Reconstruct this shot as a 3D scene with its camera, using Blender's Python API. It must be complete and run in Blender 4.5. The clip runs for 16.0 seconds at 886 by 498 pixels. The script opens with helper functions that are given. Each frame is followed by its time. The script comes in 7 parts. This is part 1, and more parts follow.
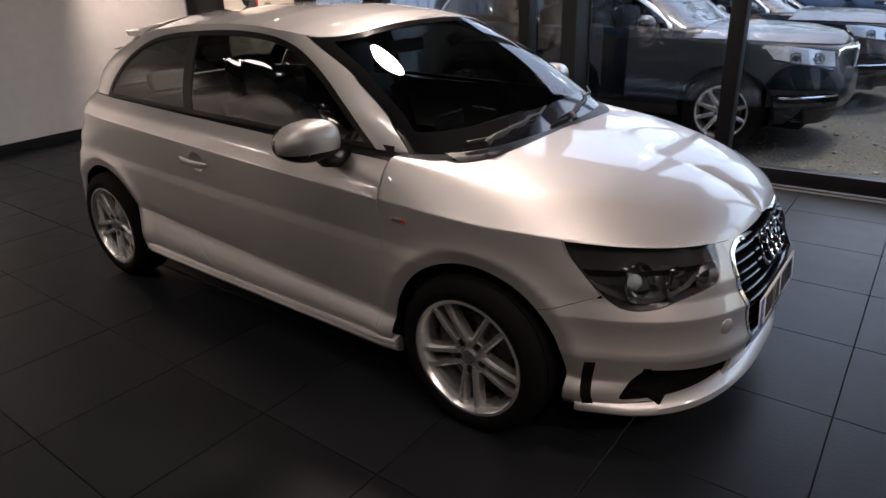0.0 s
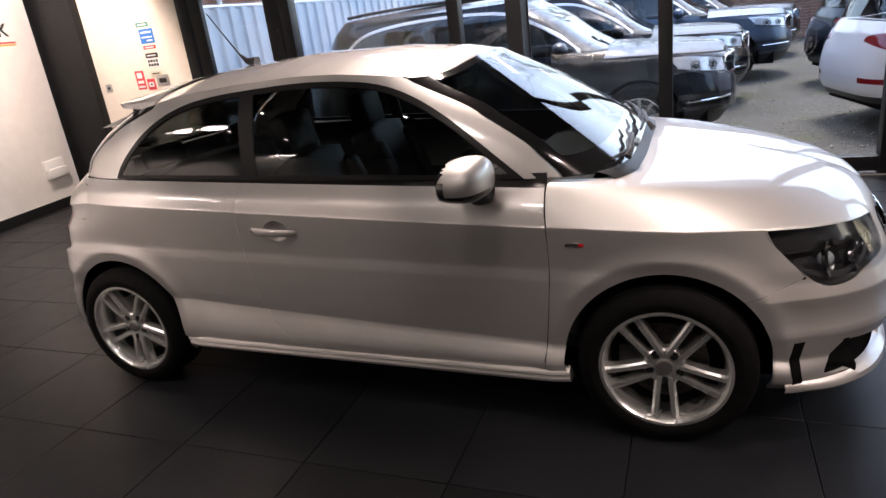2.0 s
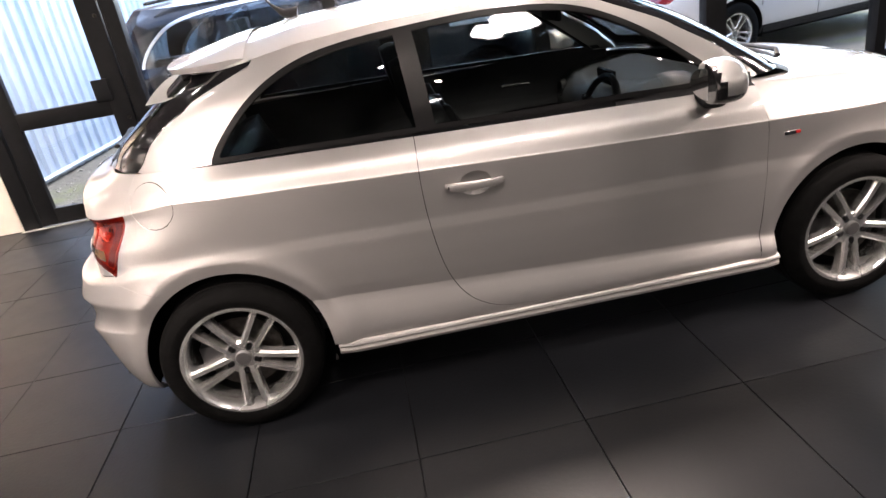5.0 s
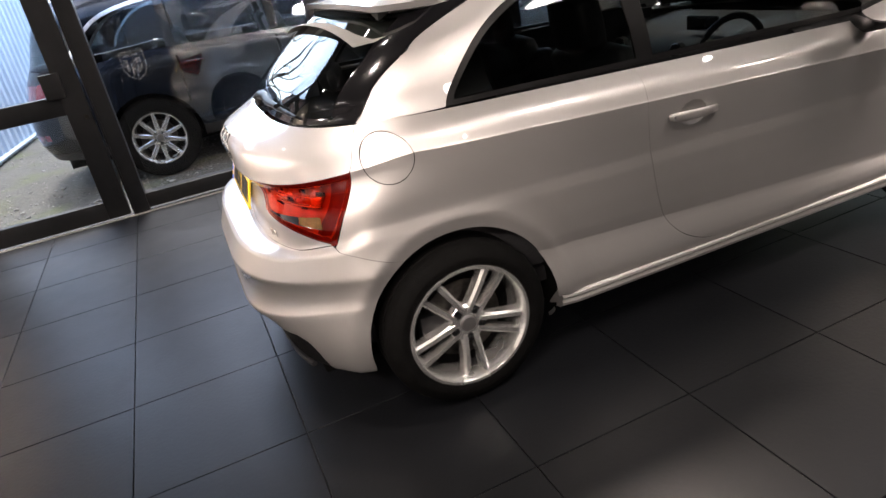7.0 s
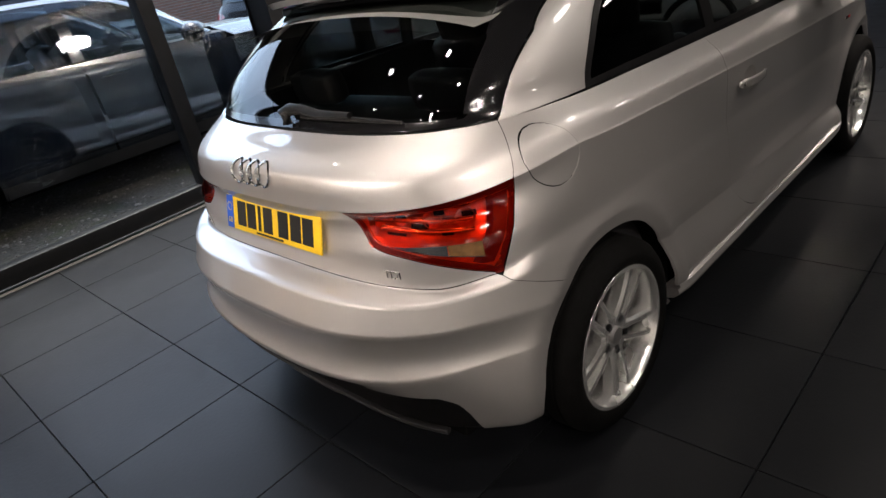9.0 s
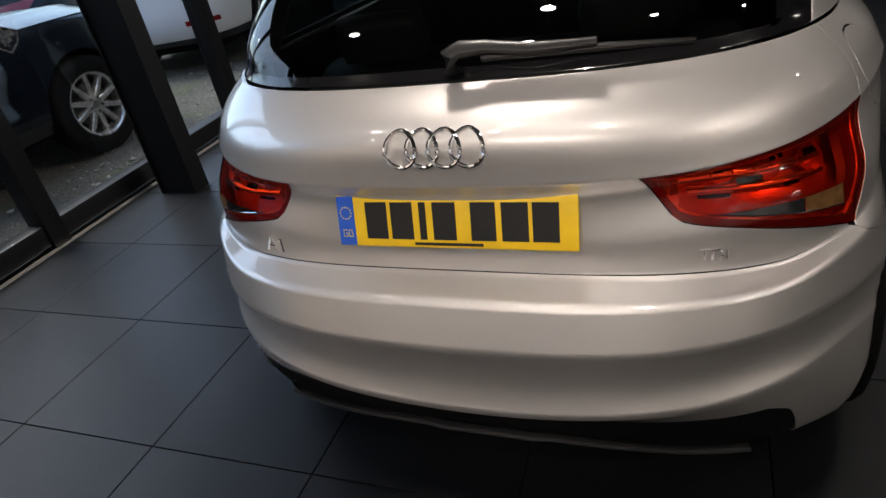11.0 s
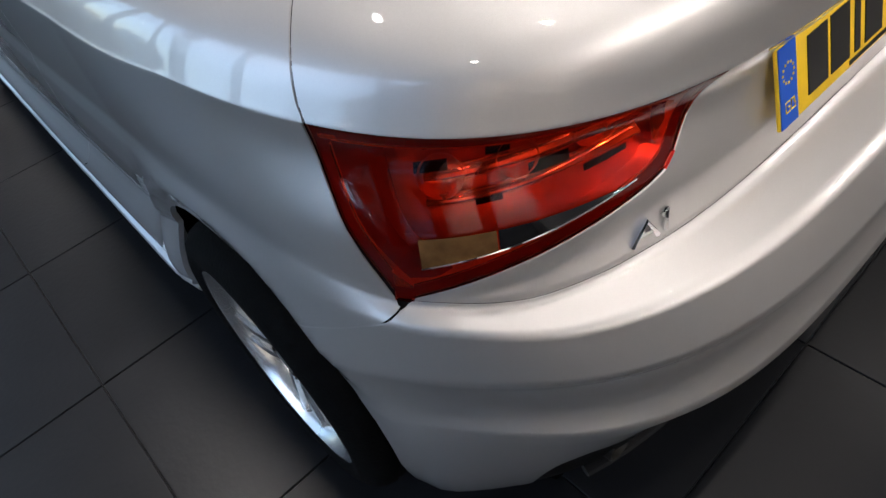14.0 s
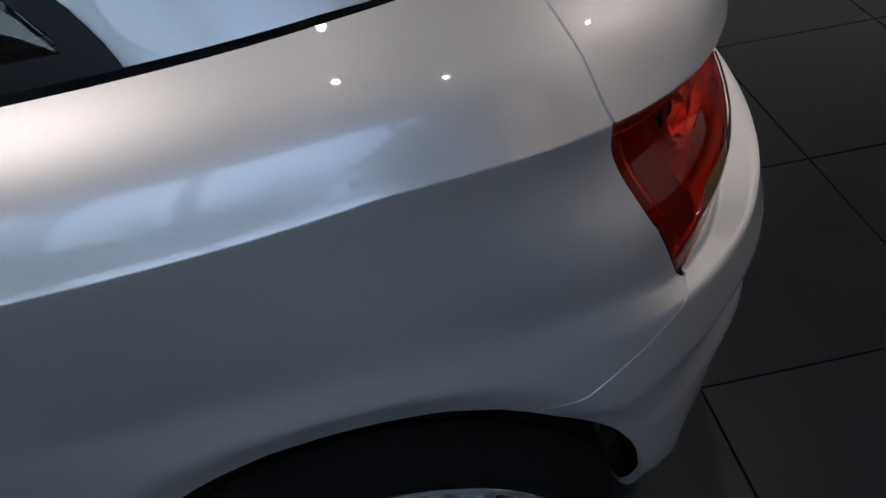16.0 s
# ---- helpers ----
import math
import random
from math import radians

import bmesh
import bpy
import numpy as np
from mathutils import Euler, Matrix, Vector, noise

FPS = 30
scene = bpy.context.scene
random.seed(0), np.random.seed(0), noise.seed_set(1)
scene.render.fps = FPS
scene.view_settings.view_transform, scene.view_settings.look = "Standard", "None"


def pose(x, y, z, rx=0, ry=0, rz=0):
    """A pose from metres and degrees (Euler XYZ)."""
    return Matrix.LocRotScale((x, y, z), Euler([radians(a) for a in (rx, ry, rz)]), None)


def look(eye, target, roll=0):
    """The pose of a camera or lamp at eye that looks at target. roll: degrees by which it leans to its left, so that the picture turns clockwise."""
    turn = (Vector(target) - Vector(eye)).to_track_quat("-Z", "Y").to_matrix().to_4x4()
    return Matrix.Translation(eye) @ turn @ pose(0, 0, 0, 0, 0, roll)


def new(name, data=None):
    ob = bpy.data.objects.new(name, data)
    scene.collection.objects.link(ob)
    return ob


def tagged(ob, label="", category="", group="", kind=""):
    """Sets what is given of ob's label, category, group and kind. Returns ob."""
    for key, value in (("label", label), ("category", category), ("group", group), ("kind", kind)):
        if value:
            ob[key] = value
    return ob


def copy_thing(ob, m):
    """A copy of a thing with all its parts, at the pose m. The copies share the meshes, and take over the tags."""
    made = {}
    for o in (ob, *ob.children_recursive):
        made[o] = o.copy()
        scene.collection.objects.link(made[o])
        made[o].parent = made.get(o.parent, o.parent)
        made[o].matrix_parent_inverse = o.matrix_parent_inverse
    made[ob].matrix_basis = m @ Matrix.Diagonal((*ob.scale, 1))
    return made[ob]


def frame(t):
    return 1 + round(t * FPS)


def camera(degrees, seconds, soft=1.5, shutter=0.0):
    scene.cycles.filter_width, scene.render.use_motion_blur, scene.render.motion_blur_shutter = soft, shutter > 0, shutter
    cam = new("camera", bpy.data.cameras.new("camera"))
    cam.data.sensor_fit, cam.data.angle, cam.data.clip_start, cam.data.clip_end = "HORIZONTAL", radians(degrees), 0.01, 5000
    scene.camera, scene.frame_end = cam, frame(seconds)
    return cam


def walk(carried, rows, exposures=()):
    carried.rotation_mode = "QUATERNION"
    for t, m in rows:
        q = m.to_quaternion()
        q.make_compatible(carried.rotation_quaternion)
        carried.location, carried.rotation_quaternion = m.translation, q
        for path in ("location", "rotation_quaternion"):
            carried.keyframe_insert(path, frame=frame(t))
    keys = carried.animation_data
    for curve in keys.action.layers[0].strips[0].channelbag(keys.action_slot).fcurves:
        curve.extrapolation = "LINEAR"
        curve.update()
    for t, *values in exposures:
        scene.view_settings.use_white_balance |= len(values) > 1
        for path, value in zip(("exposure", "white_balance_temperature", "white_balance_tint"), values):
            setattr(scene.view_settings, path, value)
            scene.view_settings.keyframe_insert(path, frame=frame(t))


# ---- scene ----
cam = camera(69.0, 16.0)
PATH = [
    (0, (2.382, -2.409, 1.529), (1.241, -0.957, 0.762), -2.0),
    (0.5, (2.151, -2.572, 1.549), (1.193, -0.983, 0.803), -4.2),
    (1, (1.911, -2.698, 1.547), (0.977, -1.088, 0.815), -5.0),
    (1.5, (1.618, -2.767, 1.55), (0.729, -1.115, 0.857), -6.8),
    (2, (1.344, -2.9, 1.534), (0.603, -1.166, 0.867), -7.3),
    (2.5, (1.065, -3.005, 1.52), (0.495, -1.219, 0.824), -8.2),
    (3, (0.761, -3.025, 1.535), (0.278, -1.193, 0.894), -8.8),
    (5.5, (-0.938, -2.984, 1.502), (-0.648, -1.18, 0.691), -9.8),
    (6, (-1.265, -2.913, 1.481), (-0.879, -1.133, 0.655), -10.6),
    (6.3, (-1.457, -2.826, 1.446), (-1.021, -1.065, 0.605), -11.6),
    (6.5, (-1.573, -2.763, 1.483), (-1.103, -1.012, 0.638), -11.3),
    (7, (-1.896, -2.603, 1.461), (-1.3, -0.883, 0.633), -10.4),
    (7.5, (-2.117, -2.452, 1.474), (-1.301, -0.807, 0.681), -12.1),
    (8, (-2.306, -2.224, 1.481), (-1.368, -0.661, 0.658), -12.4),
    (10.5, (-2.840, -0.799, 1.415), (-1.317, 0.084, 0.465), -11.4),
    (11, (-2.826, -0.478, 1.395), (-1.266, 0.272, 0.392), -11.9),
    (11.5, (-2.736, -0.159, 1.382), (-1.156, 0.471, 0.330), -13.7),
    (12, (-2.666, 0.164, 1.356), (-1.042, 0.521, 0.245), -11.4),
    (12.5, (-2.545, 0.423, 1.338), (-0.956, 0.533, 0.128), -12.9),
    (13, (-2.382, 0.652, 1.316), (-0.852, 0.490, 0.038), -13.4),
    (13.5, (-2.205, 0.825, 1.276), (-0.823, 0.362, -0.093), -11.0),
    (14, (-2.042, 0.968, 1.271), (-0.883, 0.178, -0.155), -11.9),
    (14.5, (-1.854, 1.037, 1.238), (-0.980, -0.039, -0.204), -9.5),
    (15, (-1.691, 1.061, 1.229), (-1.023, -0.111, -0.248), -13.6),
    (15.5, (-1.513, 1.129, 1.226), (-1.219, -0.253, -0.190), -9.2),
    (16, (-1.316, 1.140, 1.240), (-1.420, -0.202, -0.239), -7.5),
]
EXPOSURES = [(0.0, 2.1, 6600, 15), (1.5, 2.6, 6600, 16), (3.0, 3.15, 6600, 15), (5.5, 4.0, 6500, 14), (7.0, 3.6, 6500, 12), (8.0, 3.0, 6450, 10), (10.5, 2.35, 6250, 6), (12.0, 1.75, 6200, 6), (13.0, 1.75, 6000, 5), (14.0, 2.35, 5900, 5), (15.0, 2.3, 5850, 6), (16.0, 1.8, 5800, 7)]
walk(cam, [(t, look(eye, target, roll)) for t, eye, target, roll in PATH], EXPOSURES)

# ---- sky and lamps ----
world = bpy.data.worlds.new("overcast_sky")
scene.world = world
world.use_nodes = True
_nt = world.node_tree
_bg = _nt.nodes["Background"]
_sky = _nt.nodes.new("ShaderNodeTexSky")
_sky.sky_type = "NISHITA"
_sky.sun_disc = False
_sky.sun_elevation, _sky.sun_rotation = radians(62), radians(11)
_sky.air_density, _sky.dust_density, _sky.ozone_density = 1.2, 2.2, 2.0
_nt.links.new(_sky.outputs[0], _bg.inputs[0])
_bg.inputs[1].default_value = 0.105

_sun = bpy.data.lights.new("sun", "SUN")
_sun.energy, _sun.angle, _sun.color = 0.5, radians(14), (1.0, 0.98, 0.95)
_so = new("sun", _sun)
_so.matrix_world = look((0.9, 4.6, 8.8), (0, 0, 0))

ROOM = pose(0, 0, 0, 0, 0, 0.57)     # the hall is turned a little against the car
CEIL = 3.0


def spot(x, y, power, angle, color, size=0.05, blend=0.6, aim=(0, 0, 0)):
    la = bpy.data.lights.new("ceiling_spot_light", "SPOT")
    la.energy, la.spot_size, la.spot_blend, la.color, la.shadow_soft_size = power, radians(angle), blend, color, size
    ob = new("ceiling_spot_light", la)
    ob.matrix_world = look((x, y, CEIL - 0.05), (x + aim[0], y + aim[1], 0))
    return ob


WARM = (1.0, 0.84, 0.74)

# ---- materials ----
STICKERS = ((-1.74, 1.42), (-2.10, 1.08), (-0.99, 1.42), (-1.36, 1.10), (-0.38, 1.09), (0.03, 1.45), (0.40, 1.10), (0.76, 1.36), (1.34, 1.05), (1.66, 1.36), (2.09, 1.03))
def mat(name, color, rough=0.5, metal=0.0, noise_scale=0, noise_amt=0.0, bump=0.0, bump_scale=40.0, coat=0.0, spec=0.5,
        rough_var=0.0, big=0.0, big_scale=1.2, transmission=0.0, ior=1.45, coords="Object", sheen=0.0):
    m = bpy.data.materials.new(name)
    m.use_nodes = True
    nt = m.node_tree
    b = nt.nodes["Principled BSDF"]
    b.inputs["Base Color"].default_value = (*color, 1)
    b.inputs["Roughness"].default_value = rough
    b.inputs["Metallic"].default_value = metal
    b.inputs["Coat Weight"].default_value = coat
    b.inputs["Coat Roughness"].default_value = 0.02
    b.inputs["Specular IOR Level"].default_value = spec
    b.inputs["IOR"].default_value = ior
    b.inputs["Transmission Weight"].default_value = transmission
    tc = nt.nodes.new("ShaderNodeTexCoord")
    link = nt.links.new
    col = None
    if noise_amt or big:
        mixed = None
        for scale, amt in ((noise_scale, noise_amt), (big_scale, big)):
            if not amt or not scale:
                continue
            n = nt.nodes.new("ShaderNodeTexNoise")
            n.inputs["Scale"].default_value = scale
            n.inputs["Detail"].default_value = 5
            link(tc.outputs[coords], n.inputs["Vector"])
            r = nt.nodes.new("ShaderNodeMapRange")
            r.inputs["From Min"].default_value, r.inputs["From Max"].default_value = 0.3, 0.7
            r.inputs["To Min"].default_value, r.inputs["To Max"].default_value = 1 - amt, 1 + amt
            link(n.outputs["Fac"], r.inputs["Value"])
            if mixed is None:
                mixed = r.outputs[0]
            else:
                mu = nt.nodes.new("ShaderNodeMath")
                mu.operation = "MULTIPLY"
                link(mixed, mu.inputs[0])
                link(r.outputs[0], mu.inputs[1])
                mixed = mu.outputs[0]
        v = nt.nodes.new("ShaderNodeVectorMath")
        v.operation = "SCALE"
        v.inputs[0].default_value = color
        link(mixed, v.inputs["Scale"])
        link(v.outputs[0], b.inputs["Base Color"])
    if rough_var:
        n = nt.nodes.new("ShaderNodeTexNoise")
        n.inputs["Scale"].default_value = 6
        n.inputs["Detail"].default_value = 6
        link(tc.outputs[coords], n.inputs["Vector"])
        r = nt.nodes.new("ShaderNodeMapRange")
        r.inputs["From Min"].default_value, r.inputs["From Max"].default_value = 0.3, 0.7
        r.inputs["To Min"].default_value, r.inputs["To Max"].default_value = max(0, rough - rough_var), rough + rough_var
        link(n.outputs["Fac"], r.inputs["Value"])
        link(r.outputs[0], b.inputs["Roughness"])
    if bump:
        n = nt.nodes.new("ShaderNodeTexNoise")
        n.inputs["Scale"].default_value = bump_scale
        n.inputs["Detail"].default_value = 6
        link(tc.outputs[coords], n.inputs["Vector"])
        bp = nt.nodes.new("ShaderNodeBump")
        bp.inputs["Strength"].default_value = bump
        bp.inputs["Distance"].default_value = 0.01
        link(n.outputs["Fac"], bp.inputs["Height"])
        link(bp.outputs[0], b.inputs["Normal"])
    return m


def emit(name, color, strength):
    m = bpy.data.materials.new(name)
    m.use_nodes = True
    b = m.node_tree.nodes["Principled BSDF"]
    b.inputs["Base Color"].default_value = (*color, 1)
    b.inputs["Emission Color"].default_value = (*color, 1)
    b.inputs["Emission Strength"].default_value = strength
    return m


def pane(name, tint, spec_rough=0.0, f0=0.08):
    """Thin clear or tinted pane: light passes straight, with a glossy reflection that grows to the edge (Schlick)."""
    m = bpy.data.materials.new(name)
    m.use_nodes = True
    nt = m.node_tree
    nt.nodes.remove(nt.nodes["Principled BSDF"])
    out = nt.nodes["Material Output"]
    tr = nt.nodes.new("ShaderNodeBsdfTransparent")
    tr.inputs[0].default_value = (*tint, 1)
    gl = nt.nodes.new("ShaderNodeBsdfGlossy")
    gl.inputs["Roughness"].default_value = spec_rough
    lw = nt.nodes.new("ShaderNodeLayerWeight")
    lw.inputs["Blend"].default_value = 0.5
    pw = nt.nodes.new("ShaderNodeMath")
    pw.operation = "POWER"
    pw.inputs[1].default_value = 5.0
    nt.links.new(lw.outputs["Facing"], pw.inputs[0])
    fr = nt.nodes.new("ShaderNodeMapRange")
    fr.inputs["To Min"].default_value = f0
    nt.links.new(pw.outputs[0], fr.inputs["Value"])
    mx = nt.nodes.new("ShaderNodeMixShader")
    nt.links.new(fr.outputs[0], mx.inputs[0])
    nt.links.new(tr.outputs[0], mx.inputs[1])
    nt.links.new(gl.outputs[0], mx.inputs[2])
    nt.links.new(mx.outputs[0], out.inputs[0])
    return m


def paint(name, color, metal=0.75, rough=0.34):
    """Metallic car paint: fine flakes under a clear coat."""
    m = mat(name, color, rough, metal, coat=1.0)
    nt = m.node_tree
    b = nt.nodes["Principled BSDF"]
    b.inputs["Coat IOR"].default_value = 1.58
    b.inputs["Coat Roughness"].default_value = 0.015
    tc = nt.nodes.new("ShaderNodeTexCoord")
    vo = nt.nodes.new("ShaderNodeTexVoronoi")
    vo.inputs["Scale"].default_value = 2200
    nt.links.new(tc.outputs["Object"], vo.inputs["Vector"])
    hsv = nt.nodes.new("ShaderNodeMapRange")
    hsv.inputs["To Min"].default_value, hsv.inputs["To Max"].default_value = 0.94, 1.05
    nt.links.new(vo.outputs["Color"], hsv.inputs["Value"])
    v = nt.nodes.new("ShaderNodeVectorMath")
    v.operation = "SCALE"
    v.inputs[0].default_value = color
    nt.links.new(hsv.outputs[0], v.inputs["Scale"])
    nt.links.new(v.outputs[0], b.inputs["Base Color"])
    return m


SILVER = paint("silver_car_paint", (0.61, 0.593, 0.579), 0.80, 0.46)
BLACK = mat("black_plastic", (0.018, 0.018, 0.019), 0.45, bump=0.15, bump_scale=300)
VALBLACK = mat("black_lower_plastic", (0.005, 0.005, 0.0055), 0.65, spec=0.15, bump=0.1, bump_scale=300)
TRIMBLACK = mat("black_window_trim", (0.008, 0.008, 0.0085), 0.38, spec=0.28, rough_var=0.05)
GLOSSBLACK = mat("gloss_black_trim", (0.008, 0.008, 0.009), 0.12, coat=0.6)
# near-black for undersides, and for shade put into gaps, slots and recesses
VOID = mat("underside_and_shade_black", (0.004, 0.004, 0.004), 0.9, spec=0.08)
RUBBER = mat("tyre_rubber", (0.004, 0.004, 0.004), 0.8, spec=0.10, noise_scale=30, noise_amt=0.3, bump=0.2, bump_scale=180)
ALLOY = mat("silver_alloy", (0.76, 0.76, 0.75), 0.22, 0.85, rough_var=0.06, coat=0.3)
STEEL = mat("brake_steel", (0.07, 0.065, 0.06), 0.42, 1.0, noise_scale=60, noise_amt=0.3, rough_var=0.1)
CHROME = mat("chrome", (0.86, 0.86, 0.87), 0.06, 1.0)
CARGLASS = pane("tinted_car_glass", (0.38, 0.41, 0.405))
PRIVACY = pane("rear_car_glass", (0.24, 0.26, 0.255))
LENS = pane("clear_lens", (0.9, 0.92, 0.93), f0=0.09)
REDLENS = pane("red_lens", (0.86, 0.20, 0.10), f0=0.045)
SHOPGLASS = pane("shop_window_glass", (0.91, 0.93, 0.935), f0=0.055)
WALLWHITE = mat("white_painted_wall", (0.74, 0.72, 0.69), 0.6, noise_scale=9, noise_amt=0.03, bump=0.05, bump_scale=120, big=0.04)
CHARCOAL = mat("dark_closing_wall", (0.085, 0.085, 0.09), 0.7, noise_scale=9, noise_amt=0.05)
CREAM = mat("cream_painted_wall", (0.74, 0.68, 0.58), 0.6, noise_scale=9, noise_amt=0.04, bump=0.05, bump_scale=120, big=0.05)
DARKMETAL = mat("anthracite_frame", (0.009, 0.0095, 0.0105), 0.45, spec=0.3, noise_scale=20, noise_amt=0.15, rough_var=0.1)
TILE = mat("slate_grey_floor_tile", (0.0098, 0.0108, 0.0130), 0.40, spec=0.29, noise_scale=7, noise_amt=0.10, bump=0.06, bump_scale=60, rough_var=0.03, big=0.06, big_scale=1.5)
GROUT = mat("dark_grout", (0.016, 0.016, 0.017), 0.8, noise_scale=50, noise_amt=0.3)
CEILW = mat("ceiling_paint", (0.06, 0.06, 0.06), 0.8, noise_scale=8, noise_amt=0.05)
GRAVEL = mat("gravel_yard", (0.075, 0.070, 0.058), 0.95, noise_scale=45, noise_amt=0.8, bump=0.9, bump_scale=50, big=0.35, big_scale=0.8)
FENCE = mat("pale_blue_steel_sheet", (0.50, 0.57, 0.64), 0.42, noise_scale=4, noise_amt=0.08, rough_var=0.1, big=0.06)
INTERIOR = mat("dark_grey_cloth", (0.030, 0.030, 0.033), 0.8, noise_scale=200, noise_amt=0.3, bump=0.2, bump_scale=400)
DASH = mat("soft_dash_plastic", (0.035, 0.037, 0.040), 0.55, bump=0.15, bump_scale=350)
NAVY = mat("dark_blue_car_paint", (0.0030, 0.0050, 0.0095), 0.25, 0.0, coat=0.30, spec=0.25)
BLACKPAINT = mat("black_car_paint", (0.003, 0.0034, 0.0045), 0.25, 0.0, coat=0.30, spec=0.25)
SLATEPAINT = mat("slate_blue_car_paint", (0.05, 0.075, 0.11), 0.35, 0.4, coat=0.45)
WHITEPAINT = mat("white_car_paint", (0.66, 0.66, 0.67), 0.35, 0.0, coat=1.0)
AMBER = mat("amber_reflector", (0.20, 0.10, 0.035), 0.25, 0.3, noise_scale=40, noise_amt=0.3)
REDBOWL = mat("red_reflector", (0.62, 0.22, 0.09), 0.28, 0.6, noise_scale=18, noise_amt=0.25)
DARKRED = mat("dark_red_housing", (0.12, 0.012, 0.010), 0.35)
REDBAR = mat("red_light_bar", (0.95, 0.72, 0.42), 0.10, 0.9)
GREYCAP = mat("grey_cap", (0.16, 0.16, 0.16), 0.4, 0.6)
YELLOW = mat("yellow_plate", (0.86, 0.57, 0.02), 0.35, noise_scale=30, noise_amt=0.04)
PLATEWHITE = mat("white_plate", (0.80, 0.80, 0.78), 0.35)
PLATEBLUE = mat("blue_band", (0.02, 0.10, 0.55), 0.4)
INK = mat("black_ink", (0.012, 0.012, 0.012), 0.5)
MIRRORGLASS = mat("mirror_glass", (0.9, 0.9, 0.9), 0.01, 1.0)

# green moss patches in the gravel
_g = GRAVEL.node_tree
_gb = _g.nodes["Principled BSDF"]
_src = _gb.inputs["Base Color"].links[0].from_socket
_tc, _mn = _g.nodes.new("ShaderNodeTexCoord"), _g.nodes.new("ShaderNodeTexNoise")
_mn.inputs["Scale"].default_value, _mn.inputs["Detail"].default_value = 1.7, 8.0
_mr = _g.nodes.new("ShaderNodeMapRange")
_mr.inputs["From Min"].default_value, _mr.inputs["From Max"].default_value = 0.54, 0.68
_mr.inputs["To Max"].default_value = 0.7
_mx = _g.nodes.new("ShaderNodeMix")
_mx.data_type = "RGBA"
for _s in _mx.inputs:
    if _s.name == "B" and _s.type == "RGBA":
        _s.default_value = (0.075, 0.085, 0.03, 1)
_g.links.new(_tc.outputs["Object"], _mn.inputs["Vector"])
_g.links.new(_mn.outputs["Fac"], _mr.inputs["Value"])
_g.links.new(_mr.outputs[0], _mx.inputs[0])
_g.links.new(_src, _mx.inputs[6])
_g.links.new(_mx.outputs[2], _gb.inputs["Base Color"])

# ---- building helpers ----
def mesh_of(name, bm, material, smooth=True, angle=40):
    me = bpy.data.meshes.new(name)
    bm.normal_update()
    bm.to_mesh(me)
    bm.free()
    for mm in (material if isinstance(material, (list, tuple)) else [material]):
        me.materials.append(mm)
    if smooth:
        me.polygons.foreach_set("use_smooth", [True] * len(me.polygons))
        if angle < 180:
            me.set_sharp_from_angle(angle=radians(angle))
    return me


def thing(name, label="", category="", group="", kind="", m=None):
    ob = new(name)
    ob.empty_display_size = 0.1
    if m is not None:
        ob.matrix_basis = m
    return tagged(ob, label, category, group, kind)


def part(name, bm, material, parent=None, label="", m=None, smooth=True, angle=40):
    ob = new(name, mesh_of(name, bm, material, smooth, angle))
    if parent is not None:
        ob.parent = parent
    if m is not None:
        ob.matrix_basis = m
    return tagged(ob, label)


def solid(name, bm, material, label="", category="", group="", kind="", m=None, smooth=True, angle=40):
    return tagged(part(name, bm, material, None, label, m, smooth, angle), label, category, group, kind)


def box(bm, x0, x1, y0, y1, z0, z1, bevel=0.0, seg=2, m=None):
    r = bmesh.ops.create_cube(bm, size=1.0)
    vs = r["verts"]
    bmesh.ops.scale(bm, vec=(abs(x1 - x0), abs(y1 - y0), abs(z1 - z0)), verts=vs)
    bmesh.ops.translate(bm, vec=((x0 + x1) / 2, (y0 + y1) / 2, (z0 + z1) / 2), verts=vs)
    if bevel:
        es = list({e for v in vs for e in v.link_edges})
        r = bmesh.ops.bevel(bm, geom=es, offset=bevel, segments=seg, affect="EDGES", profile=0.5)
        vs = list({v for f in r["faces"] for v in f.verts} | {v for v in vs if v.is_valid})
    if m is not None:
        bmesh.ops.transform(bm, matrix=m, verts=[v for v in vs if v.is_valid])
    return vs


def boxes(*args, bevel=0.0):
    bm = bmesh.new()
    for a in args:
        box(bm, *a, bevel=bevel)
    return bm


def revolve(bm, profile, steps=48, axis="y", centre=(0, 0, 0), closed=False):
    """Turn a profile of (radius, along) round an axis."""
    rings = []
    for r, a in profile:
        ring = []
        for k in range(steps):
            t = 2 * math.pi * k / steps
            c, s = r * math.cos(t), r * math.sin(t)
            p = {"y": (c, a, s), "z": (c, s, a), "x": (a, c, s)}[axis]
            ring.append(bm.verts.new((p[0] + centre[0], p[1] + centre[1], p[2] + centre[2])))
        rings.append(ring)
    pairs = list(zip(rings, rings[1:])) + ([(rings[-1], rings[0])] if closed else [])
    for a, b in pairs:
        for k in range(steps):
            bm.faces.new((a[k], a[(k + 1) % steps], b[(k + 1) % steps], b[k]))
    bmesh.ops.recalc_face_normals(bm, faces=bm.faces)
    return rings


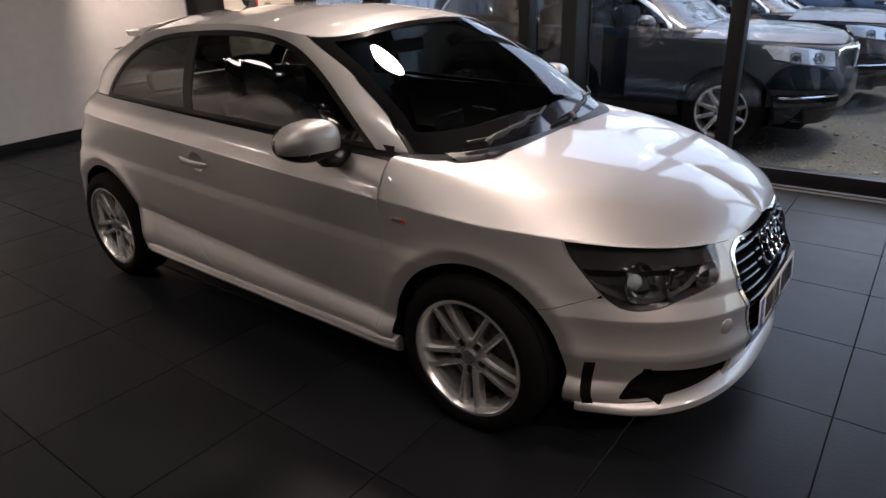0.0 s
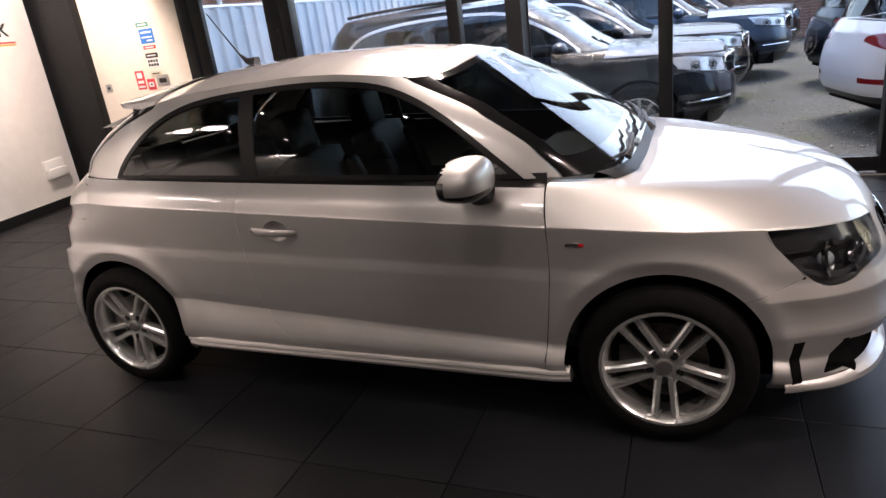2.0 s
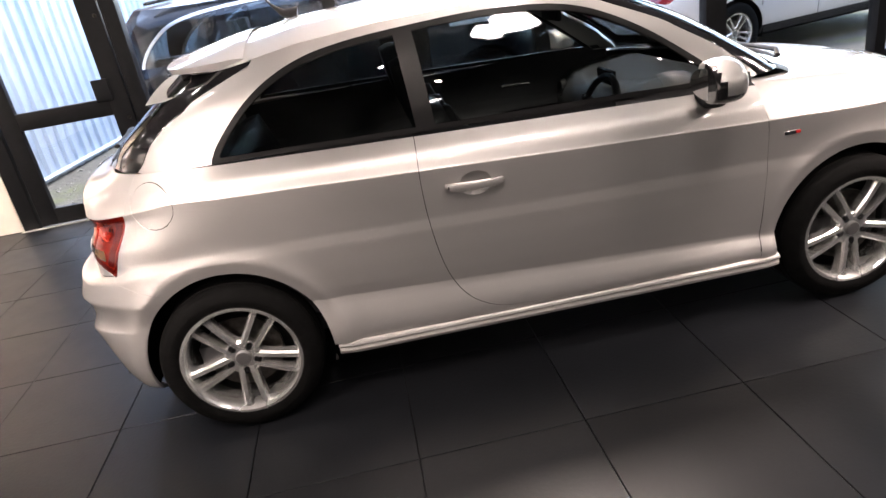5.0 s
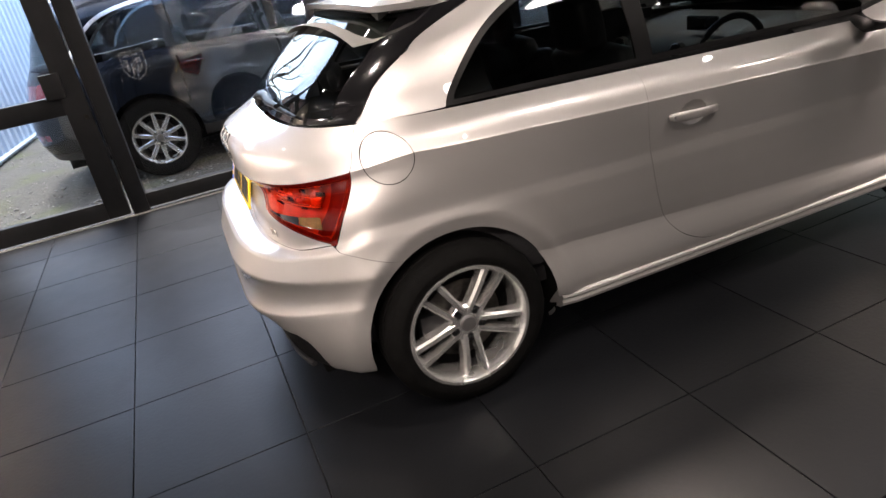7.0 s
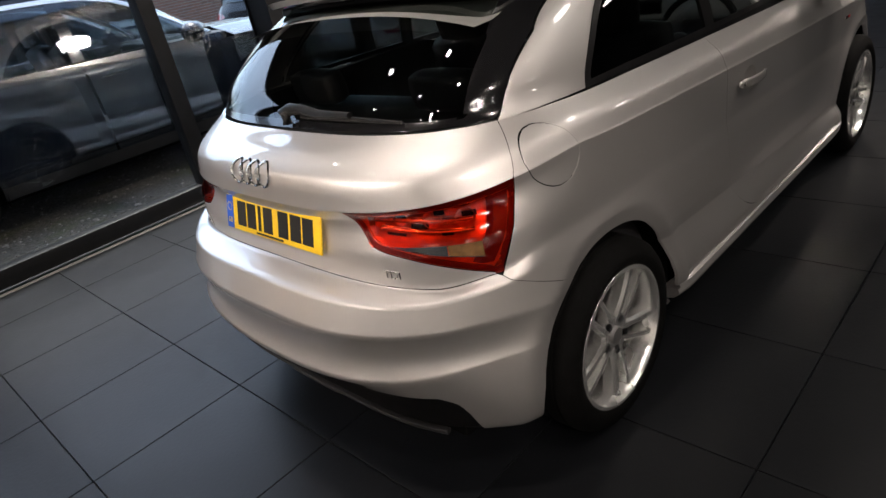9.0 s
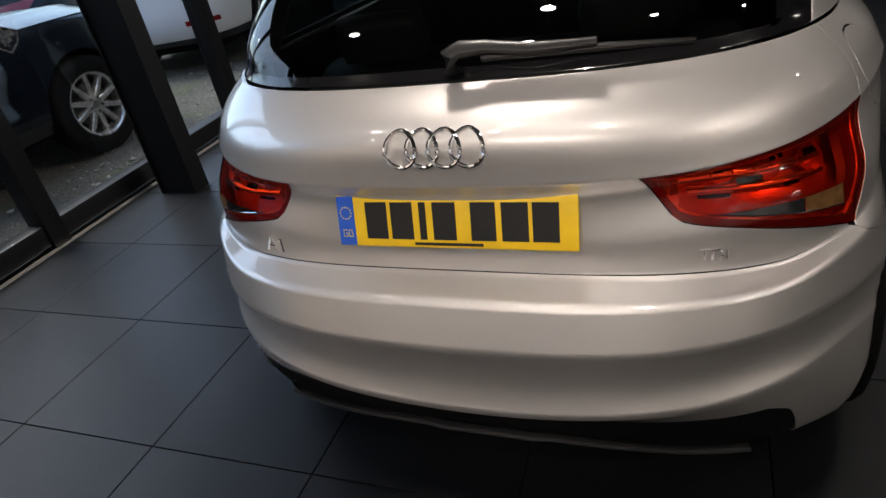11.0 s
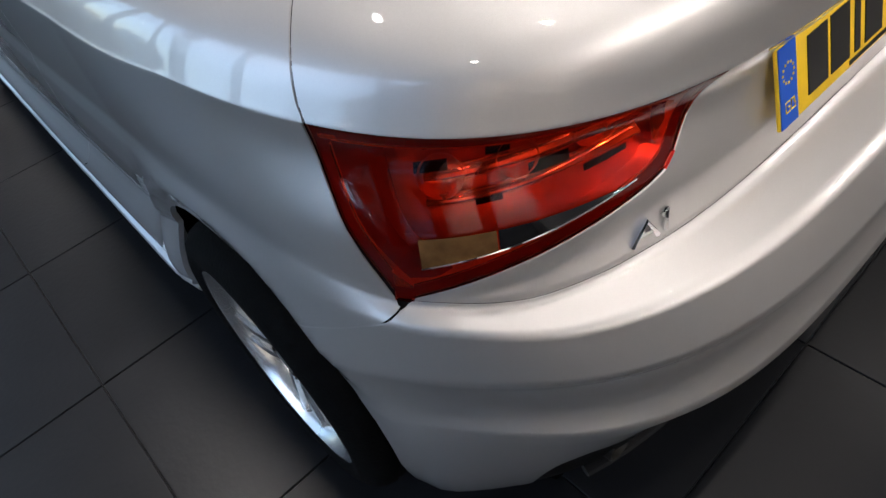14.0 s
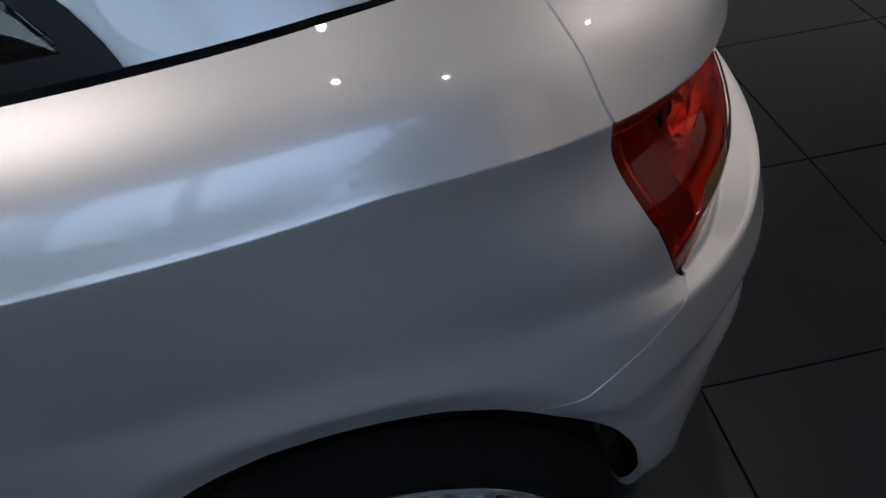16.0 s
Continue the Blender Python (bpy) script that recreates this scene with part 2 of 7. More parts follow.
def tube(bm, points, radius, sides=8, cap=True, flat=1.0):
    """A round bar along points."""
    pts = [Vector(p) for p in points]
    rings = []
    up = Vector((0, 0, 1))
    for k, p in enumerate(pts):
        d = (pts[min(k + 1, len(pts) - 1)] - pts[max(k - 1, 0)]).normalized()
        a = d.cross(up if abs(d.z) < 0.95 else Vector((1, 0, 0))).normalized()
        b = a.cross(d)
        rad = radius[k] if isinstance(radius, (list, tuple)) else radius
        rings.append([bm.verts.new(p + rad * (math.cos(t) * a + flat * math.sin(t) * b)) for t in [2 * math.pi * j / sides for j in range(sides)]])
    for r0, r1 in zip(rings, rings[1:]):
        for j in range(sides):
            bm.faces.new((r0[j], r0[(j + 1) % sides], r1[(j + 1) % sides], r1[j]))
    if cap:
        bm.faces.new(rings[0][::-1])
        bm.faces.new(rings[-1])
    bmesh.ops.recalc_face_normals(bm, faces=bm.faces)
    return rings



# ---- the hall ----
WY = 2.85            # inner plane of the glazed wall
TS, TX, TY = 0.593, -0.0756, -0.037   # tile size and grid phase

XW0, XE, YS = -5.9, 9.0, -10.0
GROUND_Z = -0.04

bm = bmesh.new()
box(bm, XW0 - 0.3, XE + 0.3, YS - 0.3, WY + 0.12, -0.20, -0.012)
FLOOR = solid("floor", bm, GROUT, "dark slate tiled showroom floor with thin grout joints", "floor", kind="structure", m=ROOM)


def wall(name, x0, x1, y0, y1, z0, z1, material, label):
    return solid(name, boxes((x0, x1, y0, y1, z0, z1)), material, label, "wall", kind="structure", m=ROOM)


# angled white wall behind the car's tail
def slab_between(name, a, b, thick, z0, z1, material, label, kind="structure", cat="wall"):
    a, b = Vector(a), Vector(b)
    d = (b - a).normalized()
    n = Vector((-d.y, d.x))
    bm = bmesh.new()
    ring = [a, b, b + n * thick, a + n * thick]
    lo = [bm.verts.new((p.x, p.y, z0)) for p in ring]
    hi = [bm.verts.new((p.x, p.y, z1)) for p in ring]
    bm.faces.new(lo[::-1])
    bm.faces.new(hi)
    for k in range(4):
        bm.faces.new((lo[k], lo[(k + 1) % 4], hi[(k + 1) % 4], hi[k]))
    bmesh.ops.recalc_face_normals(bm, faces=bm.faces)
    return solid(name, bm, material, label, cat, kind=kind, smooth=False)


BW0, BW1 = (-4.02, -9.9), (-5.66, 2.62)
BWD = (Vector(BW1) - Vector(BW0)).normalized()
BWN = Vector((BWD.y, -BWD.x))            # into the hall
slab_between("wall_rear", BW0, BW1, 0.2, 0, CEIL, WALLWHITE, "plain white painted showroom wall")
slab_between("baseboard", Vector(BW0) + BWN * 0.018, Vector(BW1) + BWN * 0.018, 0.016, 0, 0.10, DARKMETAL, "black skirting board", cat="skirting")
wall("wall_sign", -5.9, -3.72, WY, WY + 0.2, 0, CEIL, CREAM, "cream painted wall with notices beside the glazed door")
# unseen walls closing the hall, dark so the car mirrors a dim room
wall("wall_front", XE, XE + 0.2, YS, WY + 0.2, 0, CEIL, CHARCOAL, "plain charcoal painted showroom wall")
wall("wall_side", XW0, XE, YS - 0.2, YS, 0, CEIL, CHARCOAL, "plain charcoal painted showroom wall")
wall("ceiling", XW0 - 0.4, XE + 0.4, YS - 0.4, WY + 0.3, CEIL, CEIL + 0.2, CEILW, "dark painted ceiling")
tagged(bpy.data.objects["ceiling"], category="ceiling")
solid("corner_column", boxes((-5.72, -5.05, WY - 0.10, WY + 0.05, 0, CEIL), bevel=0.004), DARKMETAL, "wide dark grey column in the wall corner", "column", m=ROOM)

# ---- glazed wall, door and column ----
GTOP = 2.62
MX = (-2.40, -0.69, 1.09, 2.75, 4.45, 6.15)    # mullion centres


def frame_bar(name, a, label="anthracite metal window frame", bevel=0.004):
    return solid(name, boxes(a, bevel=bevel), DARKMETAL, label, "window frame", kind="structure", m=ROOM)


for k, x in enumerate(MX):
    w = 0.055 if k != 3 else 0.10
    frame_bar("mullion", (x - w, x + w, WY - 0.04, WY + 0.09, 0.0, GTOP))
solid("trim", boxes((-2.36, 8.6, WY - 0.02, WY + 0.09, 0.025, 0.14), bevel=0.004), DARKMETAL, "dark metal sill rail under the panes", "window frame", kind="structure", m=ROOM)
solid("trim", boxes((-3.72, 8.6, WY - 0.06, WY - 0.03, 0.0, 0.006)), mat("threshold_strip", (0.62, 0.61, 0.58), 0.4, 0.5), "pale metal threshold strip along the glazing", "floor trim", kind="structure", m=ROOM)
solid("trim", boxes((-3.72, 8.6, WY - 0.04, WY + 0.10, GTOP, GTOP + 0.10)), DARKMETAL, "dark metal head rail over the panes", "window frame", kind="structure", m=ROOM)
solid("wall_head", boxes((-3.72, 9.2, WY, WY + 0.2, GTOP + 0.10, CEIL)), CEILW, "dark wall strip over the glazing", "wall", kind="structure", m=ROOM)
FROST = mat("frosted_film", (0.62, 0.65, 0.67), 0.6)
_fn = FROST.node_tree
_ft, _fm = _fn.nodes.new("ShaderNodeBsdfTransparent"), _fn.nodes.new("ShaderNodeMixShader")
_fm.inputs[0].default_value = 0.30
_fn.links.new(_ft.outputs[0], _fm.inputs[1])
_fn.links.new(_fn.nodes["Principled BSDF"].outputs[0], _fm.inputs[2])
_fn.links.new(_fm.outputs[0], _fn.nodes["Material Output"].inputs[0])
FROST.node_tree.nodes["Principled BSDF"].inputs["Alpha"].default_value = 0.28
edges = (-2.34,) + MX[1:] + (7.6,)
WINDOWS = []
for k in range(len(edges) - 1):
    x0, x1 = edges[k] + 0.05, edges[k + 1] - 0.05
    w = solid("window_%d" % (k + 1), boxes((x0, x1, WY + 0.040, WY + 0.046, 0.14, GTOP)), SHOPGLASS, "tall clear shop window pane", "window", kind="structure", m=ROOM)
    w.visible_shadow = False
    WINDOWS.append(w)


def shield(x, z, s=1.0):
    """A frosted shield sticker: a rim and a plain mark, as flat film on the pane."""
    out = [(-0.085, 0.10), (0.085, 0.10), (0.085, -0.02), (0.06, -0.075), (0.0, -0.115), (-0.06, -0.075), (-0.085, -0.02)]
    bm = bmesh.new()
    o = [bm.verts.new((x + a * s, 0, z + b * s)) for a, b in out]
    i = [bm.verts.new((x + a * s * 0.92, 0, z + b * s * 0.93)) for a, b in out]
    for k in range(7):
        bm.faces.new((o[k], o[(k + 1) % 7], i[(k + 1) % 7], i[k]))
    for a0, a1, b0, b1 in ((-0.068, 0.068, 0.060, 0.064), (-0.068, 0.068, 0.080, 0.084), (-0.050, -0.010, 0.066, 0.077), (0.0, 0.045, 0.066, 0.077), (-0.068, -0.063, -0.01, 0.05), (-0.056, -0.035, -0.04, 0.045), (-0.024, -0.010, -0.075, 0.02), (0.0, 0.006, -0.09, 0.05), (0.016, 0.058, 0.012, 0.045), (0.014, 0.030, -0.06, -0.005), (0.040, 0.058, -0.035, 0.0)):
        bm.faces.new([bm.verts.new((x + p * s, 0, z + q * s)) for p, q in ((a0, b0), (a1, b0), (a1, b1), (a0, b1))])
    r = bmesh.ops.extrude_face_region(bm, geom=list(bm.faces))
    bmesh.ops.translate(bm, vec=(0, -0.0012, 0), verts=[v for v in r["geom"] if isinstance(v, bmesh.types.BMVert)])
    bmesh.ops.recalc_face_normals(bm, faces=bm.faces)
    return solid("window_sticker", bm, FROST, "frosted shield-shaped sticker on the window pane", "sticker", "window stickers", m=ROOM @ pose(0, WY + 0.0375, 0), smooth=False)


for sx, sz_ in STICKERS:
    shield(sx, sz_)

# glazed door
dr = solid("door_1", boxes((-3.70, -3.57, WY - 0.03, WY + 0.08, 0, GTOP), (-2.47, -2.37, WY - 0.03, WY + 0.08, 0, GTOP), (-3.57, -2.47, WY - 0.03, WY + 0.08, 2.12, 2.22), bevel=0.004), DARKMETAL, "dark framed glazed door with low mid rail", "door", kind="structure", m=ROOM)
part("door_leaf", boxes((-3.55, -3.41, WY - 0.01, WY + 0.05, 0.012, 2.10), (-2.65, -2.49, WY - 0.01, WY + 0.05, 0.012, 2.10), (-3.41, -2.65, WY - 0.01, WY + 0.05, 0.012, 0.15), (-3.41, -2.65, WY - 0.01, WY + 0.05, 0.84, 0.98), (-3.41, -2.65, WY - 0.01, WY + 0.05, 2.02, 2.10), bevel=0.003), DARKMETAL, dr)
for z0, z1 in ((0.15, 0.84), (0.98, 2.02)):
    p = part("pane", boxes((-3.41, -2.65, WY + 0.016, WY + 0.022, z0, z1)), SHOPGLASS, dr)
    p.visible_shadow = False
p = part("pane", boxes((-3.57, -2.47, WY + 0.016, WY + 0.022, 2.22, GTOP)), SHOPGLASS, dr)
p.visible_shadow = False
part("latch_box", boxes((-2.73, -2.60, WY - 0.05, WY - 0.012, 0.96, 1.14), bevel=0.006), DARKMETAL, dr, "dark latch box")
for z in (0.80, 1.62):
    bm = bmesh.new()
    revolve(bm, [(0.001, -0.016), (0.010, -0.016), (0.013, -0.010), (0.013, 0.0), (0.017, 0.0), (0.017, 0.004)], 20)
    part("lock_cylinder", bm, STEEL, dr, "steel lock cylinder", m=pose(-2.53, WY - 0.014, z))
bm = bmesh.new()
box(bm, 2.69, 2.75, WY - 0.052, WY - 0.041, 1.14, 1.26, bevel=0.004)
box(bm, 2.77, 2.80, WY - 0.052, WY - 0.041, 1.14, 1.26, bevel=0.004)
solid("sliding_door_catch", bm, STEEL, "steel catch plate fixed to the dark window mullion", "catch", m=ROOM)
# freestanding steel column in front of the glazing
bm = bmesh.new()
box(bm, -0.090, 0.035, 2.36, 2.374, 0, CEIL)
box(bm, -0.090, 0.035, 2.616, 2.63, 0, CEIL)
box(bm, -0.078, 0.023, 2.374, 2.616, 0, CEIL)
solid("steel_column", bm, DARKMETAL, "dark painted steel column standing before the glazing", "column", m=ROOM, smooth=False)

# ---- notices, switch and socket on the cream wall ----
RED = mat("red_sign", (0.62, 0.05, 0.06), 0.5)
BLUE = mat("blue_sign", (0.03, 0.20, 0.62), 0.5)
GREEN_S = mat("green_sign", (0.10, 0.30, 0.24), 0.5)
PAPER = mat("white_sign", (0.78, 0.78, 0.76), 0.5)
BRUSHED = mat("brushed_steel_plate", (0.45, 0.44, 0.42), 0.35, 0.9)


def notice(x, z, w, h, material, bars_, label, name="wall_notice"):
    ob = solid(name, boxes((x - w / 2, x + w / 2, WY - 0.006, WY - 0.001, z - h / 2, z + h / 2), bevel=0.001), material, label, "notice", "wall notices", m=ROOM)
    for bx, bz, bw, bh, bm_ in bars_:
        part("print_bar", boxes((x + bx - bw / 2, x + bx + bw / 2, WY - 0.0075, WY - 0.006, z + bz - bh / 2, z + bz + bh / 2)), bm_, ob)
    return ob


notice(-4.22, 1.865, 0.17, 0.045, GREEN_S, ((0, 0, 0.12, 0.015, PAPER),), "small green safety notice on the cream wall")
notice(-4.19, 1.745, 0.19, 0.15, BLUE, ((0, 0.04, 0.14, 0.02, PAPER), (0, -0.01, 0.14, 0.015, PAPER), (0.03, -0.045, 0.08, 0.015, PAPER)), "blue notice with white lines on the cream wall")
notice(-4.19, 1.630, 0.17, 0.035, RED, ((0, 0, 0.12, 0.012, PAPER),), "narrow red notice on the cream wall")
notice(-4.19, 1.545, 0.17, 0.05, INK, ((0, 0, 0.12, 0.012, PAPER),), "black notice on the cream wall")
notice(-4.19, 1.465, 0.17, 0.09, PAPER, tuple((-0.055 + 0.037 * i, 0.022 - 0.04 * j, 0.026, 0.028, INK) for i in range(4) for j in range(2)), "white chart notice on the cream wall")
notice(-4.19, 1.345, 0.15, 0.07, mat("beige_sign", (0.60, 0.56, 0.44), 0.5), ((0, 0.01, 0.1, 0.01, INK),), "small beige card on the cream wall")
notice(-4.43, 1.30, 0.12, 0.20, RED, ((0, 0.05, 0.07, 0.06, PAPER), (0, -0.02, 0.08, 0.03, PAPER), (0, -0.07, 0.09, 0.02, PAPER)), "tall red fire notice on the cream wall")
notice(-4.29, 1.245, 0.11, 0.12, RED, ((0, 0.0, 0.07, 0.05, PAPER), (0, 0.0, 0.03, 0.02, INK)), "red fire call point on the cream wall", "fire_call_point")
notice(-4.12, 1.275, 0.17, 0.12, BRUSHED, ((0, 0.0, 0.10, 0.05, INK),), "brushed steel entry panel on the cream wall", "entry_panel")
notice(-4.92, 1.25, 0.088, 0.088, BRUSHED, ((0, 0, 0.03, 0.03, INK),), "brushed steel light switch on the cream wall", "light_switch")
bm = bmesh.new()
tube(bm, [(-4.86, WY - 0.02, 0.70), (-4.84, WY - 0.05, 0.63), (-4.80, WY - 0.03, 0.60), (-4.76, WY - 0.03, 0.68), (-4.72, WY - 0.02, 0.70)], 0.006, 6)
tube(bm, [(-4.72, WY - 0.02, 0.70), (-4.71, WY - 0.03, 0.55), (-4.68, WY - 0.03, 0.48)], 0.010, 6)
solid("hanging_cable", bm, BLACK, "short black cable hanging on the cream wall", "cable", m=ROOM)

# ---- lettering and a leaflet holder on the white wall ----
ang = math.atan2(BWD.y, BWD.x)
WM = Matrix.Translation((BW1[0], BW1[1], 0)) @ Matrix.Rotation(ang, 4, "Z")       # x along the wall, -y into the hall


def wall_text(body, x, z, size, label):
    cu = bpy.data.curves.new("wall_lettering", "FONT")
    cu.body, cu.size, cu.extrude = body, size, 0.0015
    cu.align_x = "RIGHT"
    ob = bpy.data.objects.new("tmp", cu)
    scene.collection.objects.link(ob)
    me = bpy.data.meshes.new_from_object(ob.evaluated_get(bpy.context.evaluated_depsgraph_get()))
    bpy.data.objects.remove(ob)
    me.materials.clear()
    me.materials.append(INK)
    t = new("wall_lettering", me)
    t.matrix_basis = WM @ pose(x, -0.003, z, 90)
    return tagged(t, label, "lettering")


wall_text("co.uk", -0.32, 1.92, 0.30, "black lettering on the white wall")
for z, m_, l_ in ((1.850, RED, "thin dark red stripe under the wall lettering"), (1.825, mat("orange_stripe", (0.75, 0.38, 0.04), 0.5), "thin orange stripe under the wall lettering")):
    solid("wall_stripe", boxes((-3.4, -0.26, -0.004, -0.001, z, z + 0.014)), m_, l_, "stripe", m=WM)
lh = solid("leaflet_holder", boxes((-0.44, -0.16, -0.03, -0.002, 0.36, 0.56), bevel=0.004), PAPER, "white leaflet holder fixed to the white wall", "leaflet holder", m=WM)
part("lip", boxes((-0.44, -0.16, -0.06, -0.03, 0.36, 0.46), bevel=0.003), PAPER, lh)

# ---- the silver hatchback: body surfaces ----
# Each guide runs round half the car, from the nose (y = 0) along the side to the tail (y = 0):
# nose x, start of nose curve, nose power, half width, start of tail curve, tail power, tail x, heights at nose, x=1.3, x=-1.3, tail, front pinch
NF, NS, NR = 56, 110, 64


def contour(g, flare=0.0):
    xf, xsf, nf, w, xsr, nr, xr, z0, z1, z2, z3 = g
    th = np.linspace(0, math.pi / 2, 1500)
    fx, fy = xsf + (xf - xsf) * np.cos(th) ** (2 / nf), w * np.sin(th) ** (2 / nf)
    rx, ry = xsr + (xr - xsr) * np.sin(th) ** (2 / nr), w * np.cos(th) ** (2 / nr)
    sx, sy = np.linspace(xsf, xsr, 400), np.full(400, w)

    def even(px, py, n, last):
        s = np.r_[0, np.cumsum(np.hypot(np.diff(px), np.diff(py)))]
        t = np.linspace(0, s[-1], n + 1)
        if not last:
            t = t[:-1]
        return np.interp(t, s, px), np.interp(t, s, py)

    cols = [even(fx, fy, NF, False), even(sx, sy, NS, False), even(rx, ry, NR, True)]
    x = np.concatenate([c[0] for c in cols])
    y = np.concatenate([c[1] for c in cols])
    # slight barrel of the flanks
    mid = np.clip((x - xsr) / (xsf - xsr), 0, 1)
    y = y * (1 - 0.012 * (2 * mid - 1) ** 2 * (x < xsf) * (x > xsr) - 0.012 * ((x >= xsf) | (x <= xsr)))
    s = np.r_[0, np.cumsum(np.hypot(np.diff(x), np.diff(y)))]
    sa, sb = np.interp(-1.3, -x[: NF + NS + 30], s[: NF + NS + 30]), np.interp(1.3, -x[: NF + NS + 40], s[: NF + NS + 40])
    k, kv = np.array([0, sa, sb, s[-1]]), np.array([z0, z1, z2, z3])
    t = s
    # smooth steps between the four heights
    i = np.clip(np.searchsorted(k, t, side="right") - 1, 0, 2)
    f = (t - k[i]) / (k[i + 1] - k[i])
    f_lin = f
    f = np.where(i == 1, f, f * f * (3 - 2 * f))
    z = kv[i] + (kv[i + 1] - kv[i]) * f
    z = z - np.where(i == 2, 0.030 * np.clip((z2 - 0.82) / 0.1, 0, 1) * (w > 0.79) * np.sin(math.pi * np.clip(f_lin, 0, 1) ** 0.75) ** 2, 0.0)
    return np.stack([x, y, z], 1)


def loft(guides, steps, sharp=()):
    """Smooth surface through a stack of guides; sharp ones keep a crease."""
    G = np.stack(guides)                     # (g, n, 3)
    n = len(G)
    d = np.linalg.norm(np.diff(G, axis=0), axis=2).mean(1) + 1e-6
    tan = np.zeros_like(G)
    for k in range(n):
        fwd = (G[k + 1] - G[k]) / d[k] if k < n - 1 else None
        bak = (G[k] - G[k - 1]) / d[k - 1] if k > 0 else None
        tan[k] = fwd if bak is None else bak if fwd is None else (fwd * d[k - 1] + bak * d[k]) / (d[k] + d[k - 1])
    rows = []
    for k in range(n - 1):
        a = (G[k + 1] - G[k]) / d[k] if k in sharp else tan[k]
        b = (G[k + 1] - G[k]) / d[k] if k + 1 in sharp else tan[k + 1]
        m = steps[k]
        for j in range(m + (k == n - 2)):
            t = j / m
            t = 0.55 * t + 0.45 * (0.5 - 0.5 * math.cos(math.pi * t))
            h = (2 * t**3 - 3 * t**2 + 1, t**3 - 2 * t**2 + t, -2 * t**3 + 3 * t**2, t**3 - t**2)
            rows.append(h[0] * G[k] + h[1] * d[k] * a + h[2] * G[k + 1] + h[3] * d[k] * b)
    return np.stack(rows)


def grid_normals(P):
    du, dv = np.gradient(P, axis=1), np.gradient(P, axis=0)
    N = np.cross(du, dv)
    N /= np.linalg.norm(N, axis=2, keepdims=True) + 1e-12
    return N


LOWER = [  # xf, xsf, nf, w, xsr, nr, xr, z nose, z at 1.3, z at -1.3, z tail
    (1.955, 1.05, 2.9, 0.800, -0.95, 4.0, -1.770, 0.165, 0.205, 0.192, 0.205),
    (2.000, 1.05, 2.9, 0.830, -0.95, 4.0, -1.805, 0.200, 0.240, 0.225, 0.235),
    (1.998, 1.05, 2.72, 0.857, -0.95, 3.9, -1.835, 0.228, 0.283, 0.320, 0.325),
    (2.004, 1.05, 2.74, 0.826, -0.95, 3.6, -1.902, 0.262, 0.335, 0.498, 0.378),
    (2.042, 1.05, 2.84, 0.832, -0.95, 3.35, -1.862, 0.372, 0.425, 0.530, 0.462),
    (2.034, 1.05, 2.72, 0.835, -0.95, 3.4, -1.904, 0.505, 0.545, 0.590, 0.553),
    (2.012, 1.05, 2.6, 0.834, -0.95, 3.45, -1.868, 0.560, 0.605, 0.690, 0.655),
    (2.005, 1.05, 2.6, 0.829, -0.95, 3.9, -1.776, 0.600, 0.650, 0.735, 0.672),
    (1.992, 1.05, 2.5, 0.831, -0.95, 3.8, -1.774, 0.635, 0.695, 0.790, 0.712),
    (1.968, 1.05, 2.4, 0.834, -0.95, 3.1, -1.768, 0.680, 0.770, 0.904, 0.838),
    (1.955, 1.05, 2.4, 0.834, -0.95, 3.0, -1.788, 0.702, 0.794, 0.931, 0.868),
]
UPPER = [  # crease to belt
    (1.955, 1.05, 2.4, 0.8315, -0.95, 3.0, -1.790, 0.7055, 0.7975, 0.9345, 0.872),
    (1.900, 1.00, 2.4, 0.811, -0.95, 2.9, -1.779, 0.790, 0.853, 0.976, 0.964),
    (1.800, 0.95, 2.4, 0.752, -0.95, 3.4, -1.625, 0.930, 0.920, 1.026, 1.022),
]
GREEN = [  # belt to roof edge, right round the glasshouse; the heights come from the profiles below
    (1.100, 0.10, 5.0, 0.748, -0.95, 3.4, -1.612, 0.965, 0.940, 1.030, 1.026),
    (0.960, 0.05, 5.0, 0.730, -0.75, 4.3, -1.550, 1.000, 1.000, 1.000, 1.000),
    (0.720, -0.05, 5.0, 0.682, -0.70, 5.0, -1.405, 1.200, 1.200, 1.200, 1.200),
    (0.440, -0.15, 5.0, 0.604, -0.65, 4.2, -1.255, 1.300, 1.300, 1.300, 1.300),
]


def rail_z(x, y):
    side = np.interp(x, [-1.26, -1.05, -0.8, -0.5, -0.2, 0.0, 0.2, 0.36, 0.45], [1.283, 1.316, 1.356, 1.380, 1.388, 1.380, 1.358, 1.326, 1.300])
    ends = np.clip(np.maximum((x - 0.2) / 0.25, (-0.98 - x) / 0.25), 0, 1)
    return side + ends * (1 - np.clip(np.abs(y) / 0.6, 0, 1) ** 2.5) * np.where(x > 0, 0.082, 0.045)


STEPS = [3, 4, 4, 5, 5, 6, 4, 4, 7, 4, 2, 10, 12]
GUIDES = [contour(g) for g in LOWER + UPPER]
for k_, z_, dz_ in ((7, 0.664, 0.029), (6, 0.650, 0.024)):      # the ledge over the rear bumper stays level, then climbs to the lamp's corner
    g_ = GUIDES[k_]
    t_ = np.clip((g_[:, 1] - 0.60) / 0.15, 0, 1)
    w_ = np.clip((-1.50 - g_[:, 0]) / 0.11, 0, 1)
    w_ = w_ * w_ * (3 - 2 * w_)
    g_[:, 2] = g_[:, 2] * (1 - w_) + (z_ + dz_ * t_ * t_ * (3 - 2 * t_)) * w_
